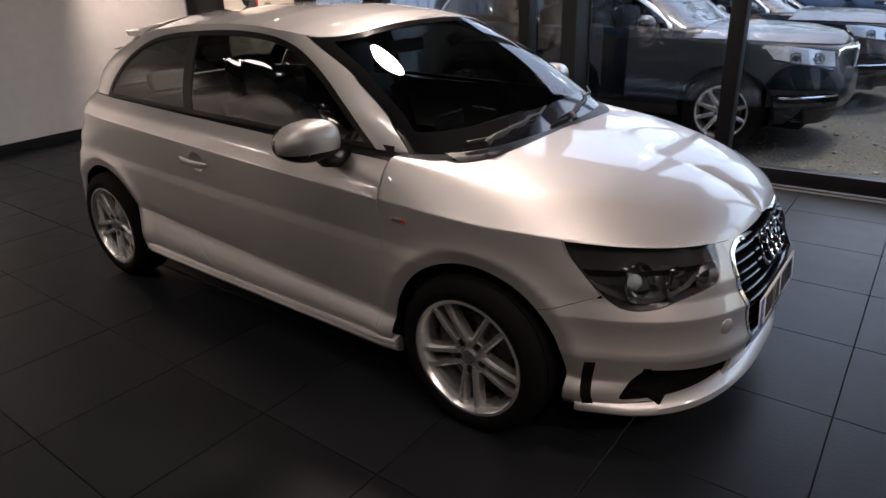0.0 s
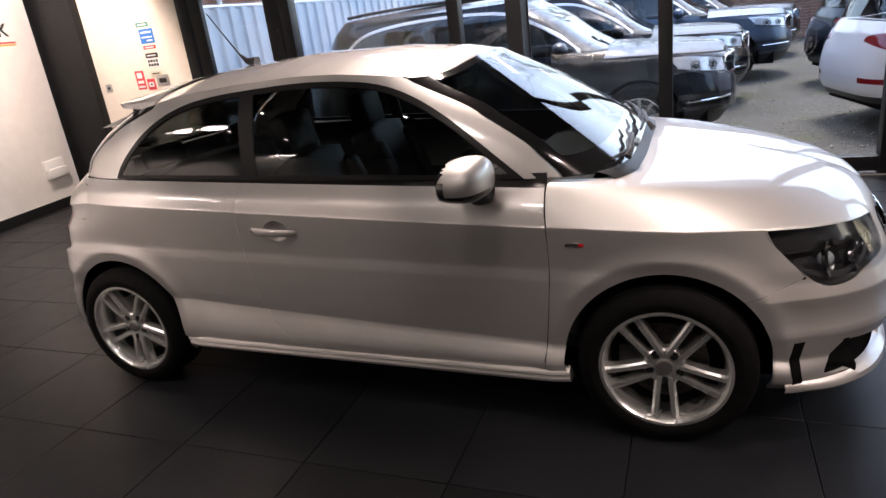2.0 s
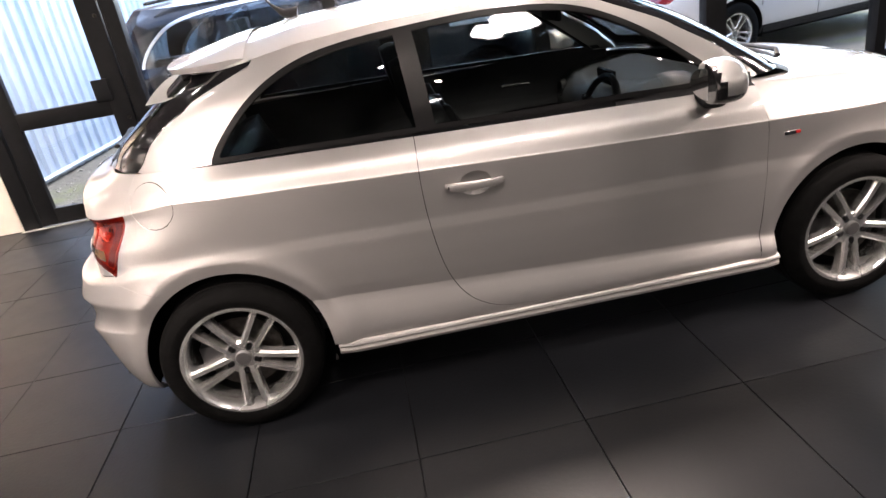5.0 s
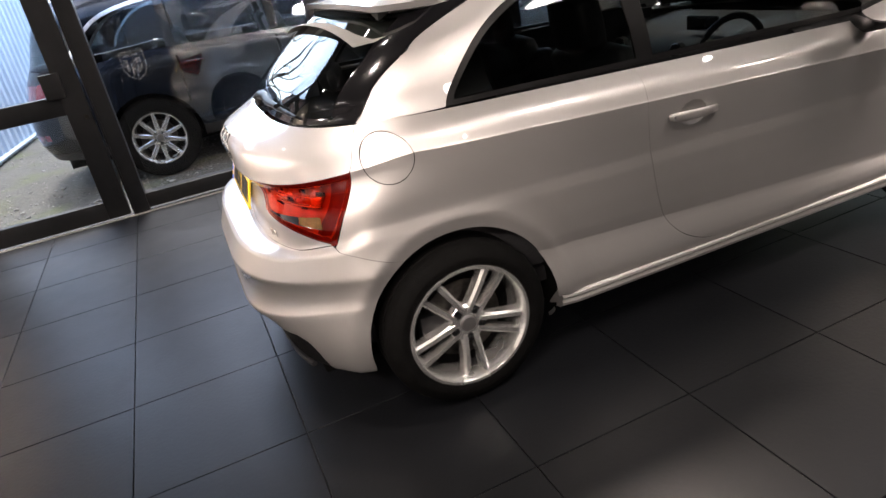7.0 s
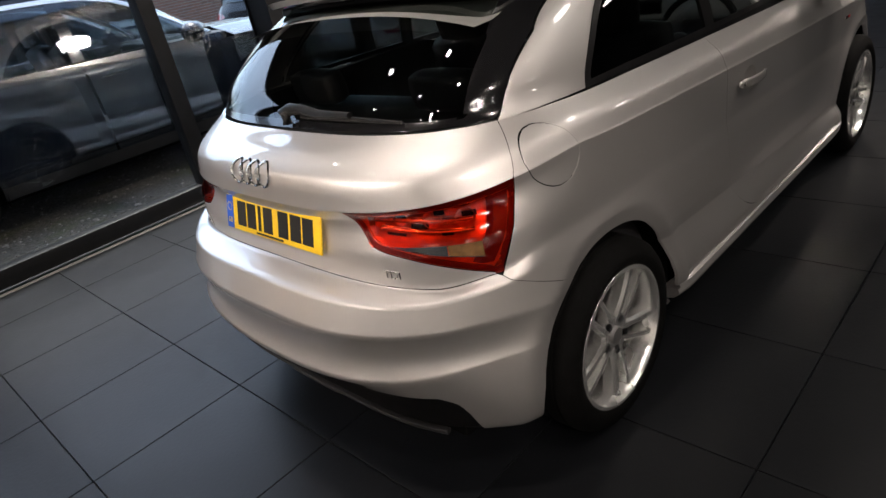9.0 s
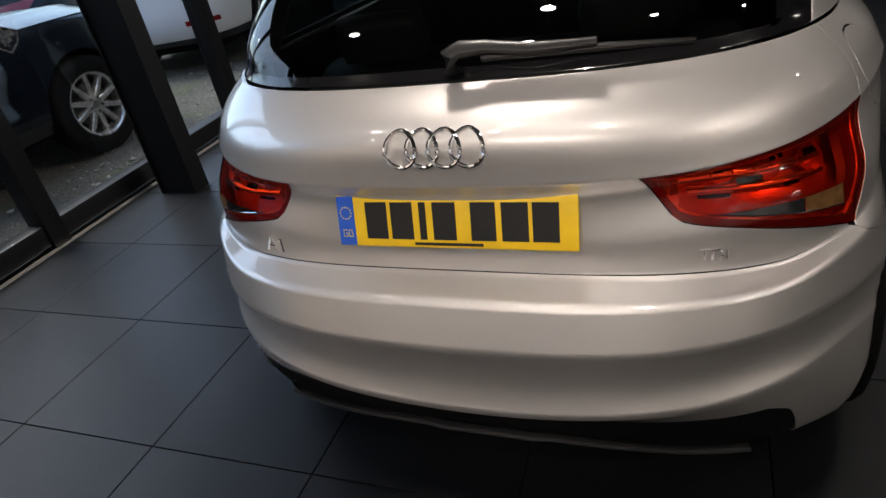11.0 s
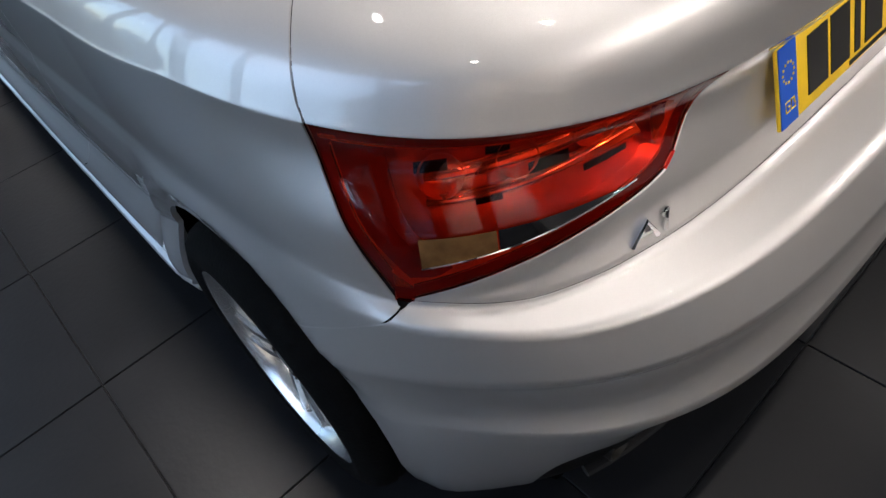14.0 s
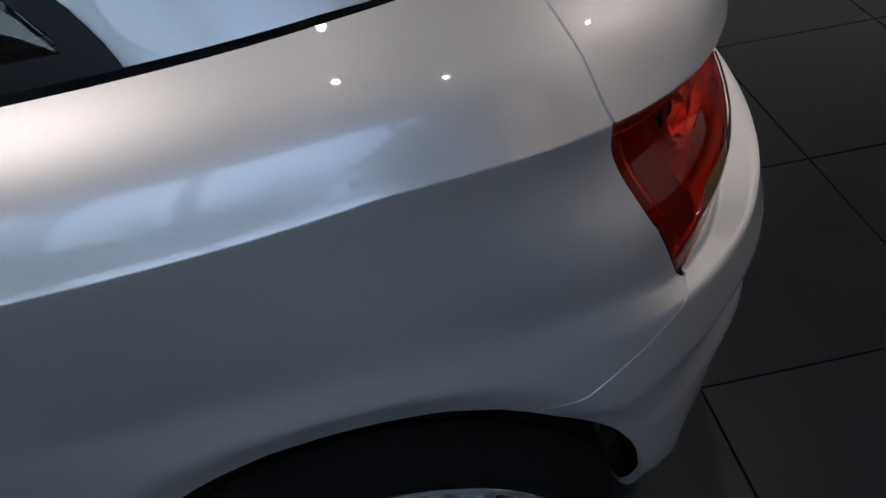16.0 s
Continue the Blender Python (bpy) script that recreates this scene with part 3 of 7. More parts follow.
for k_, d_ in enumerate((0.0, 0.020, 0.024, 0.036, 0.040, 0.034, 0.024, 0.015, 0.007)):      # the corners behind the rear wheels stay wide
    GUIDES[k_][:, 1] += d_ * np.exp(-((GUIDES[k_][:, 0] + 1.55) / 0.15) ** 2) * (GUIDES[k_][:, 1] > 0.5)
AB = loft(GUIDES, STEPS, sharp=(3, 4, 5, 6, 7, 10, 11))
_r4, _r5 = sum(STEPS[:4]), sum(STEPS[:5])
_n = grid_normals(AB)
_n *= np.where(_n[..., 0:1] * (AB[..., 0:1] - 0.1) * 0.3 + _n[..., 1:2] * AB[..., 1:2] < 0, -1.0, 1.0)
for k_ in range(_r4 + 1, _r5):       # the band of the front bumper is slightly hollow
    h_ = np.clip((AB[k_, :, 0] - 1.52) / 0.12, 0, 1)
    AB[k_] -= _n[k_] * (0.009 * math.sin(math.pi * (k_ - _r4) / (_r5 - _r4)) * h_ * h_ * (3 - 2 * h_))[:, None]
for _ in range(10):       # and that of the rear bumper one soft curve
    for k_ in range(_r4 - 3, _r5 - 2):
        h_ = np.clip((-1.35 - AB[k_, :, 0:1]) / 0.15, 0, 1) * 0.6
        AB[k_] = AB[k_] * (1 - h_) + (AB[k_ - 1] + AB[k_ + 1]) * 0.5 * h_
NA = sum(STEPS[:11])     # the row just above the crease
GG = [contour(g) for g in GREEN]
zb = GG[0][:, 2]
zr = rail_z(GG[3][:, 0], GG[3][:, 1])
for g_, f_ in zip(GG, (0.0, 0.24, 0.62, 1.0)):
    g_[:, 2] = zb + f_ * (zr - zb)
DSTEP = [8, 14, 14]
D = loft(GG, DSTEP)

HUBS = (1.2345, -1.2345)
WR = 0.302
for hx in HUBS:      # flared wheel arches
    r = np.hypot(AB[..., 0] - hx, AB[..., 2] - WR)
    f = np.clip((0.475 - r) / 0.080, 0, 1)
    g = np.clip((0.397 - r) / 0.050, 0, 1)
    AB[..., 1] += (0.012 * f * f - 0.012 * g) * (np.abs(AB[..., 1]) > 0.7)




def roof_centre(x):
    return np.interp(x, [-1.30, -1.255, -1.05, -0.8, -0.4, 0.0, 0.3, 0.44], [1.322, 1.330, 1.396, 1.432, 1.452, 1.440, 1.410, 1.384])


def roof_grid():
    R, rows = D[-1], []
    for t in np.linspace(0, 1, 18):
        q = R.copy()
        q[:, 1] = R[:, 1] * (1 - t)
        q[:, 2] = R[:, 2] + (roof_centre(R[:, 0]) - R[:, 2]) * (1 - (1 - t) ** 2.4)
        rows.append(q)
    return np.stack(rows)


def bonnet_grid():
    E_ = AB[NA][: NF + 13]
    u = np.linspace(0, 1, len(E_))
    xc = 1.945 + (1.04 - 1.945) * u
    zc = np.interp(xc, [1.0, 1.3, 1.5, 1.7, 1.82, 1.90, 1.945], [0.962, 0.935, 0.908, 0.862, 0.815, 0.768, 0.724])
    tr = np.interp(E_[:, 0], [0.84, 1.3, 1.7, 1.9], [0.12, 0.21, 0.30, 0.36])
    kr = np.interp(E_[:, 0], [0.84, 1.3, 1.6, 1.8], [0.93, 0.62, 0.28, 0.0])
    rows = []
    for t in np.r_[np.linspace(0, 0.3, 16, endpoint=False), np.linspace(0.3, 1, 22)]:
        k = kr * (1 - (1 - np.minimum(t / tr, 1)) ** 1.45) + (1 - kr) * (1 - (1 - t) ** 2.2)
        x = E_[:, 0] + (xc - E_[:, 0]) * t ** 1.3
        y = E_[:, 1] * (1 - t)
        z = E_[:, 2] + (zc - E_[:, 2]) * k
        rows.append(np.stack([x, y, z], 1))
    return np.stack(rows)


# ---- cutting surfaces into panels ----
def poly_sd(px, pz, poly):
    """Signed distance to a closed outline, negative inside."""
    P = np.array(poly, float)
    Q = np.roll(P, -1, 0)
    best = np.full(px.shape, 1e9)
    inside = np.zeros(px.shape, bool)
    for (ax, az), (bx, bz) in zip(P, Q):
        ex, ez = bx - ax, bz - az
        t = np.clip(((px - ax) * ex + (pz - az) * ez) / (ex * ex + ez * ez + 1e-12), 0, 1)
        best = np.minimum(best, np.hypot(px - ax - t * ex, pz - az - t * ez))
        hit = ((az > pz) != (bz > pz)) & (px < ex * (pz - az) / (bz - az + 1e-12) + ax)
        inside ^= hit
    return np.where(inside, -best, best)


def smooth_poly(pts, n=6, closed=True, keep=()):
    """A rounded outline through the given corners (Chaikin)."""
    P = [np.array(p, float) for p in pts]
    for _ in range(2):
        out = []
        for k in range(len(P)):
            a, b = P[k], P[(k + 1) % len(P)]
            out += [a * 0.75 + b * 0.25, a * 0.25 + b * 0.75]
        P = out
    return P


class Sheet:
    """A grid surface of half the car as a bmesh that can be cut along outlines."""

    def __init__(self, P, side=1, svals=None, extra=None):
        self.bm = bm = bmesh.new()
        self.side = side
        N = grid_normals(P)
        if N[len(P) // 2, P.shape[1] // 2, 1] < 0:
            N = -N
        ln = bm.verts.layers.float_vector.new("nn")
        ls = bm.verts.layers.float.new("ss")
        le = bm.verts.layers.float.new("ee")
        vs = []
        for i, row in enumerate(P):
            line = []
            for j, p in enumerate(row):
                v = bm.verts.new(p)
                v[ln] = N[i, j]
                v[ls] = svals[j] if svals is not None else j
                v[le] = extra[i, j] if extra is not None else i
                line.append(v)
            vs.append(line)
        for r0, r1 in zip(vs, vs[1:]):
            for k in range(len(r0) - 1):
                q = [r0[k], r0[k + 1], r1[k + 1], r1[k]]
                pts = {tuple(round(c, 5) for c in v.co) for v in q}
                if len(pts) < 3:
                    continue
                bm.faces.new(q)
        bmesh.ops.remove_doubles(bm, verts=bm.verts, dist=2e-5)
        self.ln, self.ls, self.le = ln, ls, le

    def arrays(self):
        vs = list(self.bm.verts)
        co = np.array([v.co[:] for v in vs])
        return vs, co[:, 0], co[:, 1], co[:, 2], np.array([v[self.ls] for v in vs]), np.array([v[self.le] for v in vs])

    def cut(self, fn, level=0.0):
        vs, x, y, z, s, e = self.arrays()
        val = fn(x, y, z, s, e) - level
        val[np.abs(val) < 1e-5] = 0.0
        vals = dict(zip(vs, val.tolist()))
        hits = [v for v in vs if vals[v] == 0.0]
        for ed in list(self.bm.edges):
            a, b = ed.verts
            va, vb = vals[a], vals[b]
            if va * vb < 0:
                _, nv = bmesh.utils.edge_split(ed, a, va / (va - vb))
                vals[nv] = 0.0
                hits.append(nv)
        bmesh.ops.connect_verts(self.bm, verts=hits)

    def seam(self, fn, gap):
        self.cut(fn, -gap)
        self.cut(fn, gap)

    def label(self, rule):
        """rule gets arrays at face centres and returns names; gives {name: faces}."""
        fs = list(self.bm.faces)
        c = np.array([f.calc_center_median()[:] for f in fs])
        s = np.array([sum(v[self.ls] for v in f.verts) / len(f.verts) for f in fs])
        e = np.array([sum(v[self.le] for v in f.verts) / len(f.verts) for f in fs])
        out = {}
        for f, n in zip(fs, rule(c[:, 0], c[:, 1], c[:, 2], s, e)):
            out.setdefault(n, []).append(f)
        return out

    def take(self, faces):
        """Faces as plain lists: points, normals, polygons."""
        idx, pts, nor, pol = {}, [], [], []
        for f in faces:
            q = []
            for v in f.verts:
                if v not in idx:
                    idx[v] = len(pts)
                    pts.append(v.co[:])
                    nor.append(v[self.ln][:])
                q.append(idx[v])
            pol.append(q)
        return np.array(pts), np.array(nor), pol


def panel(name, pieces, material, parent, label="", rim=0.012, lift=0.0, thick=0.0):
    """A mesh from (points, normals, polygons, mirrored) pieces, with its edges turned in."""
    bm = bmesh.new()
    ln = bm.verts.layers.float_vector.new("nn")
    for pts, nor, pol, flip in pieces:
        pts, nor = np.array(pts), np.array(nor)
        if flip:
            pts, nor = pts * (1, -1, 1), nor * (1, -1, 1)
        vs = []
        for p, n in zip(pts, nor):
            v = bm.verts.new(p + n * lift)
            v[ln] = n
            vs.append(v)
        for q in pol:
            try:
                f = bm.faces.new([vs[k] for k in q])
            except ValueError:
                continue
            f.normal_update()
            if f.normal.dot(Vector(nor[q[0]])) < 0:
                f.normal_flip()
    bmesh.ops.remove_doubles(bm, verts=bm.verts, dist=5e-5)
    if rim:
        edge = [e for e in bm.edges if len(e.link_faces) == 1]
        r = bmesh.ops.extrude_edge_only(bm, edges=edge)
        for v in r["geom"]:
            if isinstance(v, bmesh.types.BMVert):
                v.co -= Vector(v[ln]) * rim
    me = bpy.data.meshes.new(name)
    bm.verts.ensure_lookup_table()
    normals = [Vector(v[ln]).normalized()[:] for v in bm.verts]
    bm.to_mesh(me)
    bm.free()
    me.materials.append(material)
    me.polygons.foreach_set("use_smooth", [True] * len(me.polygons))
    me.normals_split_custom_set_from_vertices(normals)
    ob = new(name, me)
    ob.parent = parent
    return tagged(ob, label)


# coordinate along the flank and round the ends, in metres
_mid = AB[sum(STEPS[:5])]
SV = np.r_[0, np.cumsum(np.hypot(np.diff(_mid[:, 0]), np.diff(_mid[:, 1])))]
CREASE = AB[NA - 2, :, 2]
EXTRA = AB[..., 2] - CREASE[None, :]        # height over the crease


def s_at(x, y, z):
    d = np.linalg.norm(AB - np.array([x, abs(y), z]), axis=2)
    i, j = np.unravel_index(d.argmin(), d.shape)
    j0, j1 = max(j - 1, 0), min(j + 1, len(SV) - 1)
    tan = AB[i, j1] - AB[i, j0]
    return SV[j] + np.dot(np.array([x, abs(y), z]) - AB[i, j], tan) / np.dot(tan, tan) * (SV[j1] - SV[j0])


def sz(points):
    return [(s_at(*p), p[2]) for p in points]


DOOR = smooth_poly([(-0.440, 1.10), (-0.455, 0.95), (-0.461, 0.88), (-0.459, 0.744), (-0.44, 0.576), (-0.407, 0.448), (-0.349, 0.365), (-0.25, 0.312), (-0.15, 0.300),
                    (0.70, 0.284), (0.805, 0.282), (0.818, 0.30), (0.836, 0.469), (0.851, 0.637), (0.849, 0.798), (0.838, 0.89), (0.83, 1.10)])
HEAD = smooth_poly(sz([(1.535, 0.735, 0.80), (1.543, 0.731, 0.755), (1.621, 0.725, 0.665), (1.685, 0.712, 0.60), (1.741, 0.687, 0.566), (1.822, 0.621, 0.568),
                       (1.875, 0.553, 0.592), (1.923, 0.467, 0.608), (1.945, 0.415, 0.625), (1.945, 0.395, 0.68), (1.935, 0.395, 0.80)]))
FENDER = [(s_at(0.76, 0.84, 0.5), 0.0), (s_at(0.76, 0.84, 0.5), 1.3), (s_at(1.53, 0.74, 0.75), 1.3)] + sz([(1.533, 0.735, 0.78), (1.543, 0.731, 0.753), (1.621, 0.725, 0.665),
          (1.668, 0.718, 0.612), (1.512, 0.805, 0.556)]) + [(s_at(1.40, 0.83, 0.5), 0.52), (s_at(1.40, 0.83, 0.5), 0.0)]
FOG = sz([(1.812, 0.650, 0.362), (1.800, 0.660, 0.354), (1.748, 0.708, 0.256), (1.753, 0.704, 0.246), (1.766, 0.695, 0.240), (1.89, 0.57, 0.236), (1.965, 0.40, 0.234), (1.982, 0.340, 0.238), (1.988, 0.318, 0.262), (1.988, 0.318, 0.292), (1.980, 0.350, 0.316)])
LAMP = sz([(-1.485, 0.745, 1.0), (-1.499, 0.738, 0.905), (-1.506, 0.745, 0.88), (-1.539, 0.75, 0.80), (-1.604, 0.747, 0.699), (-1.618, 0.745, 0.692), (-1.66, 0.70, 0.710), (-1.70, 0.655, 0.725), (-1.735, 0.56, 0.748),
           (-1.752, 0.48, 0.763), (-1.757, 0.455, 0.768), (-1.760, 0.437, 0.776), (-1.762, 0.425, 0.788), (-1.766, 0.395, 0.832), (-1.770, 0.366, 0.873), (-1.785, 0.30, 1.0)])
GATE = sz([(-1.432, 0.660, 1.015), (-1.449, 0.683, 0.989), (-1.460, 0.699, 0.972), (-1.473, 0.712, 0.952), (-1.483, 0.722, 0.927), (-1.500, 0.730, 0.898), (-1.539, 0.75, 0.80), (-1.617, 0.745, 0.690)])
# its lower edge follows the fold above the bumper ledge
R7 = sum(STEPS[:7])
_s0 = GATE[-1][0] + 0.012
GATE += [(float(SV[j]), float(AB[R7, j, 2]) + 0.003) for j in range(len(SV)) if SV[j] > _s0]
_c = np.polyfit([p[1] for p in GATE[:6]], [p[0] for p in GATE[:6]], 2, w=[1, 1, 1, 1, 1, 30])
GATE = [(float(np.polyval(_c, z_)), z_) for z_ in np.linspace(1.03, 0.898, 14)] + GATE[6:]
GATE = [(GATE[0][0], 1.3)] + GATE + [(SV[-1] + 0.2, GATE[-1][1]), (SV[-1] + 0.2, 1.3)]
BUMPR = [(s_at(-1.38, 0.845, 0.6), 0.0)] + sz([(-1.40, 0.845, 0.600), (-1.452, 0.840, 0.616), (-1.617, 0.745, 0.691)]) + [(SV[-1] + 0.2, 0.72), (SV[-1] + 0.2, 0.0)]
VAL = (sz([(-1.72, 0.70, 0.20), (-1.745, 0.675, 0.30), (-1.76, 0.655, 0.345), (-1.79, 0.615, 0.368), (-1.84, 0.45, 0.358), (-1.86, 0.20, 0.338), (-1.865, 0.0, 0.332)])) 
VAL = VAL + [(SV[-1] + 0.2, 0.332), (SV[-1] + 0.2, 0.1), (VAL[0][0], 0.1)]
GRILLE = [(-0.5, 0.712), (0.0, 0.712), (0.28, 0.700), (0.315, 0.680), (0.332, 0.640), (0.330, 0.590), (0.265, 0.365), (0.235, 0.330), (0.19, 0.318), (-0.5, 0.315)]
G_ = 0.0014
f_arch = lambda x, y, z, s, e: np.where(y > 0.6, np.minimum(np.hypot(x - HUBS[0], z - 0.305), np.hypot(x - HUBS[1], z - 0.305)) - 0.347, 1.0)
f_door = lambda x, y, z, s, e: np.where(y > 0.6, poly_sd(x, z, DOOR), 1.0)
f_head = lambda x, y, z, s, e: poly_sd(s, z, HEAD)
f_fend = lambda x, y, z, s, e: poly_sd(s, z, FENDER)
f_fog = lambda x, y, z, s, e: poly_sd(s, z, FOG)
f_lamp = lambda x, y, z, s, e: poly_sd(s, z, LAMP)
f_ring = lambda x, y, z, s, e: np.maximum(poly_sd(s, z, LAMP), e) + 0.015
f_line = lambda x, y, z, s, e: np.maximum(poly_sd(s, z, LAMP), e) + 0.019
f_gate = lambda x, y, z, s, e: poly_sd(s, z, GATE)
f_bump = lambda x, y, z, s, e: poly_sd(s, z, BUMPR)
f_val = lambda x, y, z, s, e: poly_sd(s, z, VAL)
f_grille = lambda x, y, z, s, e: np.where(x > 1.5, poly_sd(y, z, GRILLE), 1.0)
f_grille2 = lambda x, y, z, s, e: f_grille(x, y, z, s, e) - 0.016
f_sill = lambda x, y, z, s, e: np.where((np.abs(x - 0.012) < 0.95) & (y > 0.6), z - (0.2795 - 0.012 * x), 1.0)
f_cap = lambda x, y, z, s, e: np.where(y > 0.5, np.hypot(x + 1.385, z - 0.926) - 0.077, 1.0)
f_cup = lambda x, y, z, s, e: np.where(y > 0.6, np.hypot((x + 0.268) / 0.060, (z - 0.806) / 0.045) - 1, 1.0) * 0.04
f_crease = lambda x, y, z, s, e: e - 0.001
door_edge = lambda z: np.interp(z, [0.20, 0.30, 0.469, 0.637, 0.798, 0.89, 1.10], [0.810, 0.8185, 0.836, 0.8495, 0.848, 0.839, 0.830])
f_front = lambda x, y, z, s, e: x - door_edge(z) - 0.001


def body_sheet(cap):
    sh = Sheet(AB, svals=SV, extra=EXTRA)
    for fn, gap in ((f_arch, 0), (f_door, G_), (f_head, G_), (f_fend, G_), (f_fog, 0), (f_lamp, G_), (f_ring, 0), (f_line, 0), (f_gate, 0.0017), (f_bump, 0.0010), (f_val, 0),
                    (f_grille, 0), (f_grille2, 0), (f_sill, 0.001), (f_crease, 0.001), (f_front, G_), (f_cup, 0)) + (((f_cap, 0.0016),) if cap else ()):
        if gap:
            sh.seam(fn, gap)
        else:
            sh.cut(fn)

    def rule(x, y, z, s, e):
        g = 0.9 * G_
        n = np.full(x.shape, "quarter_panel", dtype="U24")
        ar, do, he, fe, fo, la, ga, bu, va = (f(x, y, z, s, e) for f in (f_arch, f_door, f_head, f_fend, f_fog, f_lamp, f_gate, f_bump, f_val))
        gr, g2, si, cr, fr = (f(x, y, z, s, e) for f in (f_grille, f_grille2, f_sill, f_crease, f_front))
        front, rear = x > door_edge(z) - 0.001, x < -0.8
        n[front] = "front_bumper"
        n[front & (fe < -g)] = "front_fender"
        n[front & (np.abs(fe) <= g) & (x < 1.72)] = "gap"
        n[front & (fr < g)] = "gap"
        n[front & (he < -g)] = "headlight"
        n[front & (np.abs(he) <= g)] = "gap"
        n[front & (fo < 0)] = "fog_recess"
        n[front & (g2 < 0)] = "grille_frame"
        n[front & (gr < 0)] = "grille_hole"
        n[~front & (do < -g)] = "door"
        n[~front & (np.abs(do) <= g)] = "gap"
        n[~front & (f_cup(x, y, z, s, e) < 0)] = "cup"
        n[rear & (bu < -g)] = "rear_bumper"
        n[rear & (np.abs(bu) <= g)] = "gap"
        n[rear & (ga < -g)] = "tailgate"
        n[rear & (np.abs(ga) <= g)] = "gap"
        n[rear & (va < 0)] = "valance"
        rg, ln_ = f_ring(x, y, z, s, e), f_line(x, y, z, s, e)
        n[rear & (la < -g) & (cr < 0)] = "tail_lamp"
        n[rear & (la < -g) & (cr < 0) & (rg > 0)] = "tail_ring"
        n[rear & (rg <= 0) & (ln_ > 0)] = "tail_line"
        n[rear & (np.abs(la) <= g) & (cr < 0)] = "gap"
        n[rear & (np.abs(cr) <= 0.0009) & (la < -g)] = "gap"
        n[(np.abs(x - 0.012) < 0.9) & (si < -0.0009) & (y > 0.6)] = "side_skirt"
        n[(np.abs(x - 0.012) < 0.9) & (np.abs(si) <= 0.0009) & (y > 0.6)] = "gap"
        n[front & (cr > -0.0009)] = "drop"
        if cap:
            ca = f_cap(x, y, z, s, e)
            n[ca < -0.0014] = "fuel_flap"
            n[np.abs(ca) <= 0.0014] = "gap"
        n[ar < 0] = "drop"
        return n

    lab = sh.label(rule)
    return {k: sh.take(v) for k, v in lab.items()}


CAR = thing("hatchback_car", "silver three-door hatchback car on alloy wheels in the showroom", "car")
LEFT, RIGHT = body_sheet(False), body_sheet(True)


def both(n):
    return [(*LEFT[n], False), (*RIGHT[n], True)]


def inset(pieces, d):
    return [(np.array(p) - np.array(n) * d, n, q, f) for p, n, q, f in pieces]


for n, lb in (("front_bumper", "silver bumper"), ("rear_bumper", "silver bumper with small scuffs"), ("tailgate", "")):
    panel(n, both(n), SILVER, CAR, lb)
DOORS = {}
for n in ("front_fender", "door", "quarter_panel"):
    for src, flip in ((LEFT, False), (RIGHT, True)):
        ob = panel(n, [(*src[n], flip)], SILVER, CAR, lift=0.0)
        if n == "door":
            DOORS[flip] = ob
panel("fuel_flap", [(*RIGHT["fuel_flap"], True)], SILVER, CAR, "round fuel filler flap", rim=0.006)
panel("rear_valance", both("valance"), VALBLACK, CAR, "black plastic lower valance", lift=-0.004, rim=0.03)
# near-black strips just inside the panel gaps, put there as their shade
inner = []
for src, flip in ((LEFT, False), (RIGHT, True)):
    for n in ("gap",):
        inner.append((*src[n], flip))
panel("gap_shade", inset(inner, 0.0035), VOID, CAR, "dark panel gaps", rim=0)

# side skirts with a stepped section
SKIRT = [(0.826, 0.288), (0.846, 0.284), (0.859, 0.276), (0.862, 0.268), (0.857, 0.262), (0.852, 0.2585), (0.8535, 0.254), (0.857, 0.246), (0.853, 0.234), (0.838, 0.222), (0.800, 0.212), (0.76, 0.212)]
for sd in (1, -1):
    bm = bmesh.new()
    rows_ = []
    for x_ in np.linspace(-0.875, 0.905, 30):
        q = 0.012 * max(0.0, (abs(x_ - 0.015) - 0.80) / 0.09) ** 2
        rows_.append([bm.verts.new((x_, sd * (y_ - q), z_ - 0.012 * x_)) for y_, z_ in SKIRT])
    for a, b in zip(rows_, rows_[1:]):
        for j in range(len(SKIRT) - 1):
            bm.faces.new((a[j], a[j + 1], b[j + 1], b[j]))
    bm.faces.new(rows_[0])
    bm.faces.new(rows_[-1])
    bmesh.ops.recalc_face_normals(bm, faces=bm.faces)
    part("side_skirt", bm, SILVER, CAR, "stepped silver side skirt", angle=25)

# ---- glasshouse, roof and bonnet ----
DLO = smooth_poly([(-1.163, 0.90), (-1.165, 1.030), (-1.085, 1.130), (-0.965, 1.236), (-0.80, 1.312), (-0.61, 1.342), (-0.41, 1.354), (-0.17, 1.363), (0.05, 1.352), (0.20, 1.327),
                   (0.32, 1.281), (0.457, 1.204), (0.573, 1.118), (0.706, 1.012), (0.785, 0.945), (0.80, 0.90)])
DROW = np.concatenate([np.linspace(0, 1, DSTEP[0], endpoint=False), 1 + np.linspace(0, 1, DSTEP[1], endpoint=False), 2 + np.linspace(0, 1, DSTEP[2] + 1)])
DF = np.interp(DROW, [0, 1, 2, 3], [0.0, 0.24, 0.62, 1.0])
DE = np.repeat(DF[:, None], D.shape[1], 1)
DS = np.arange(D.shape[1], dtype=float)

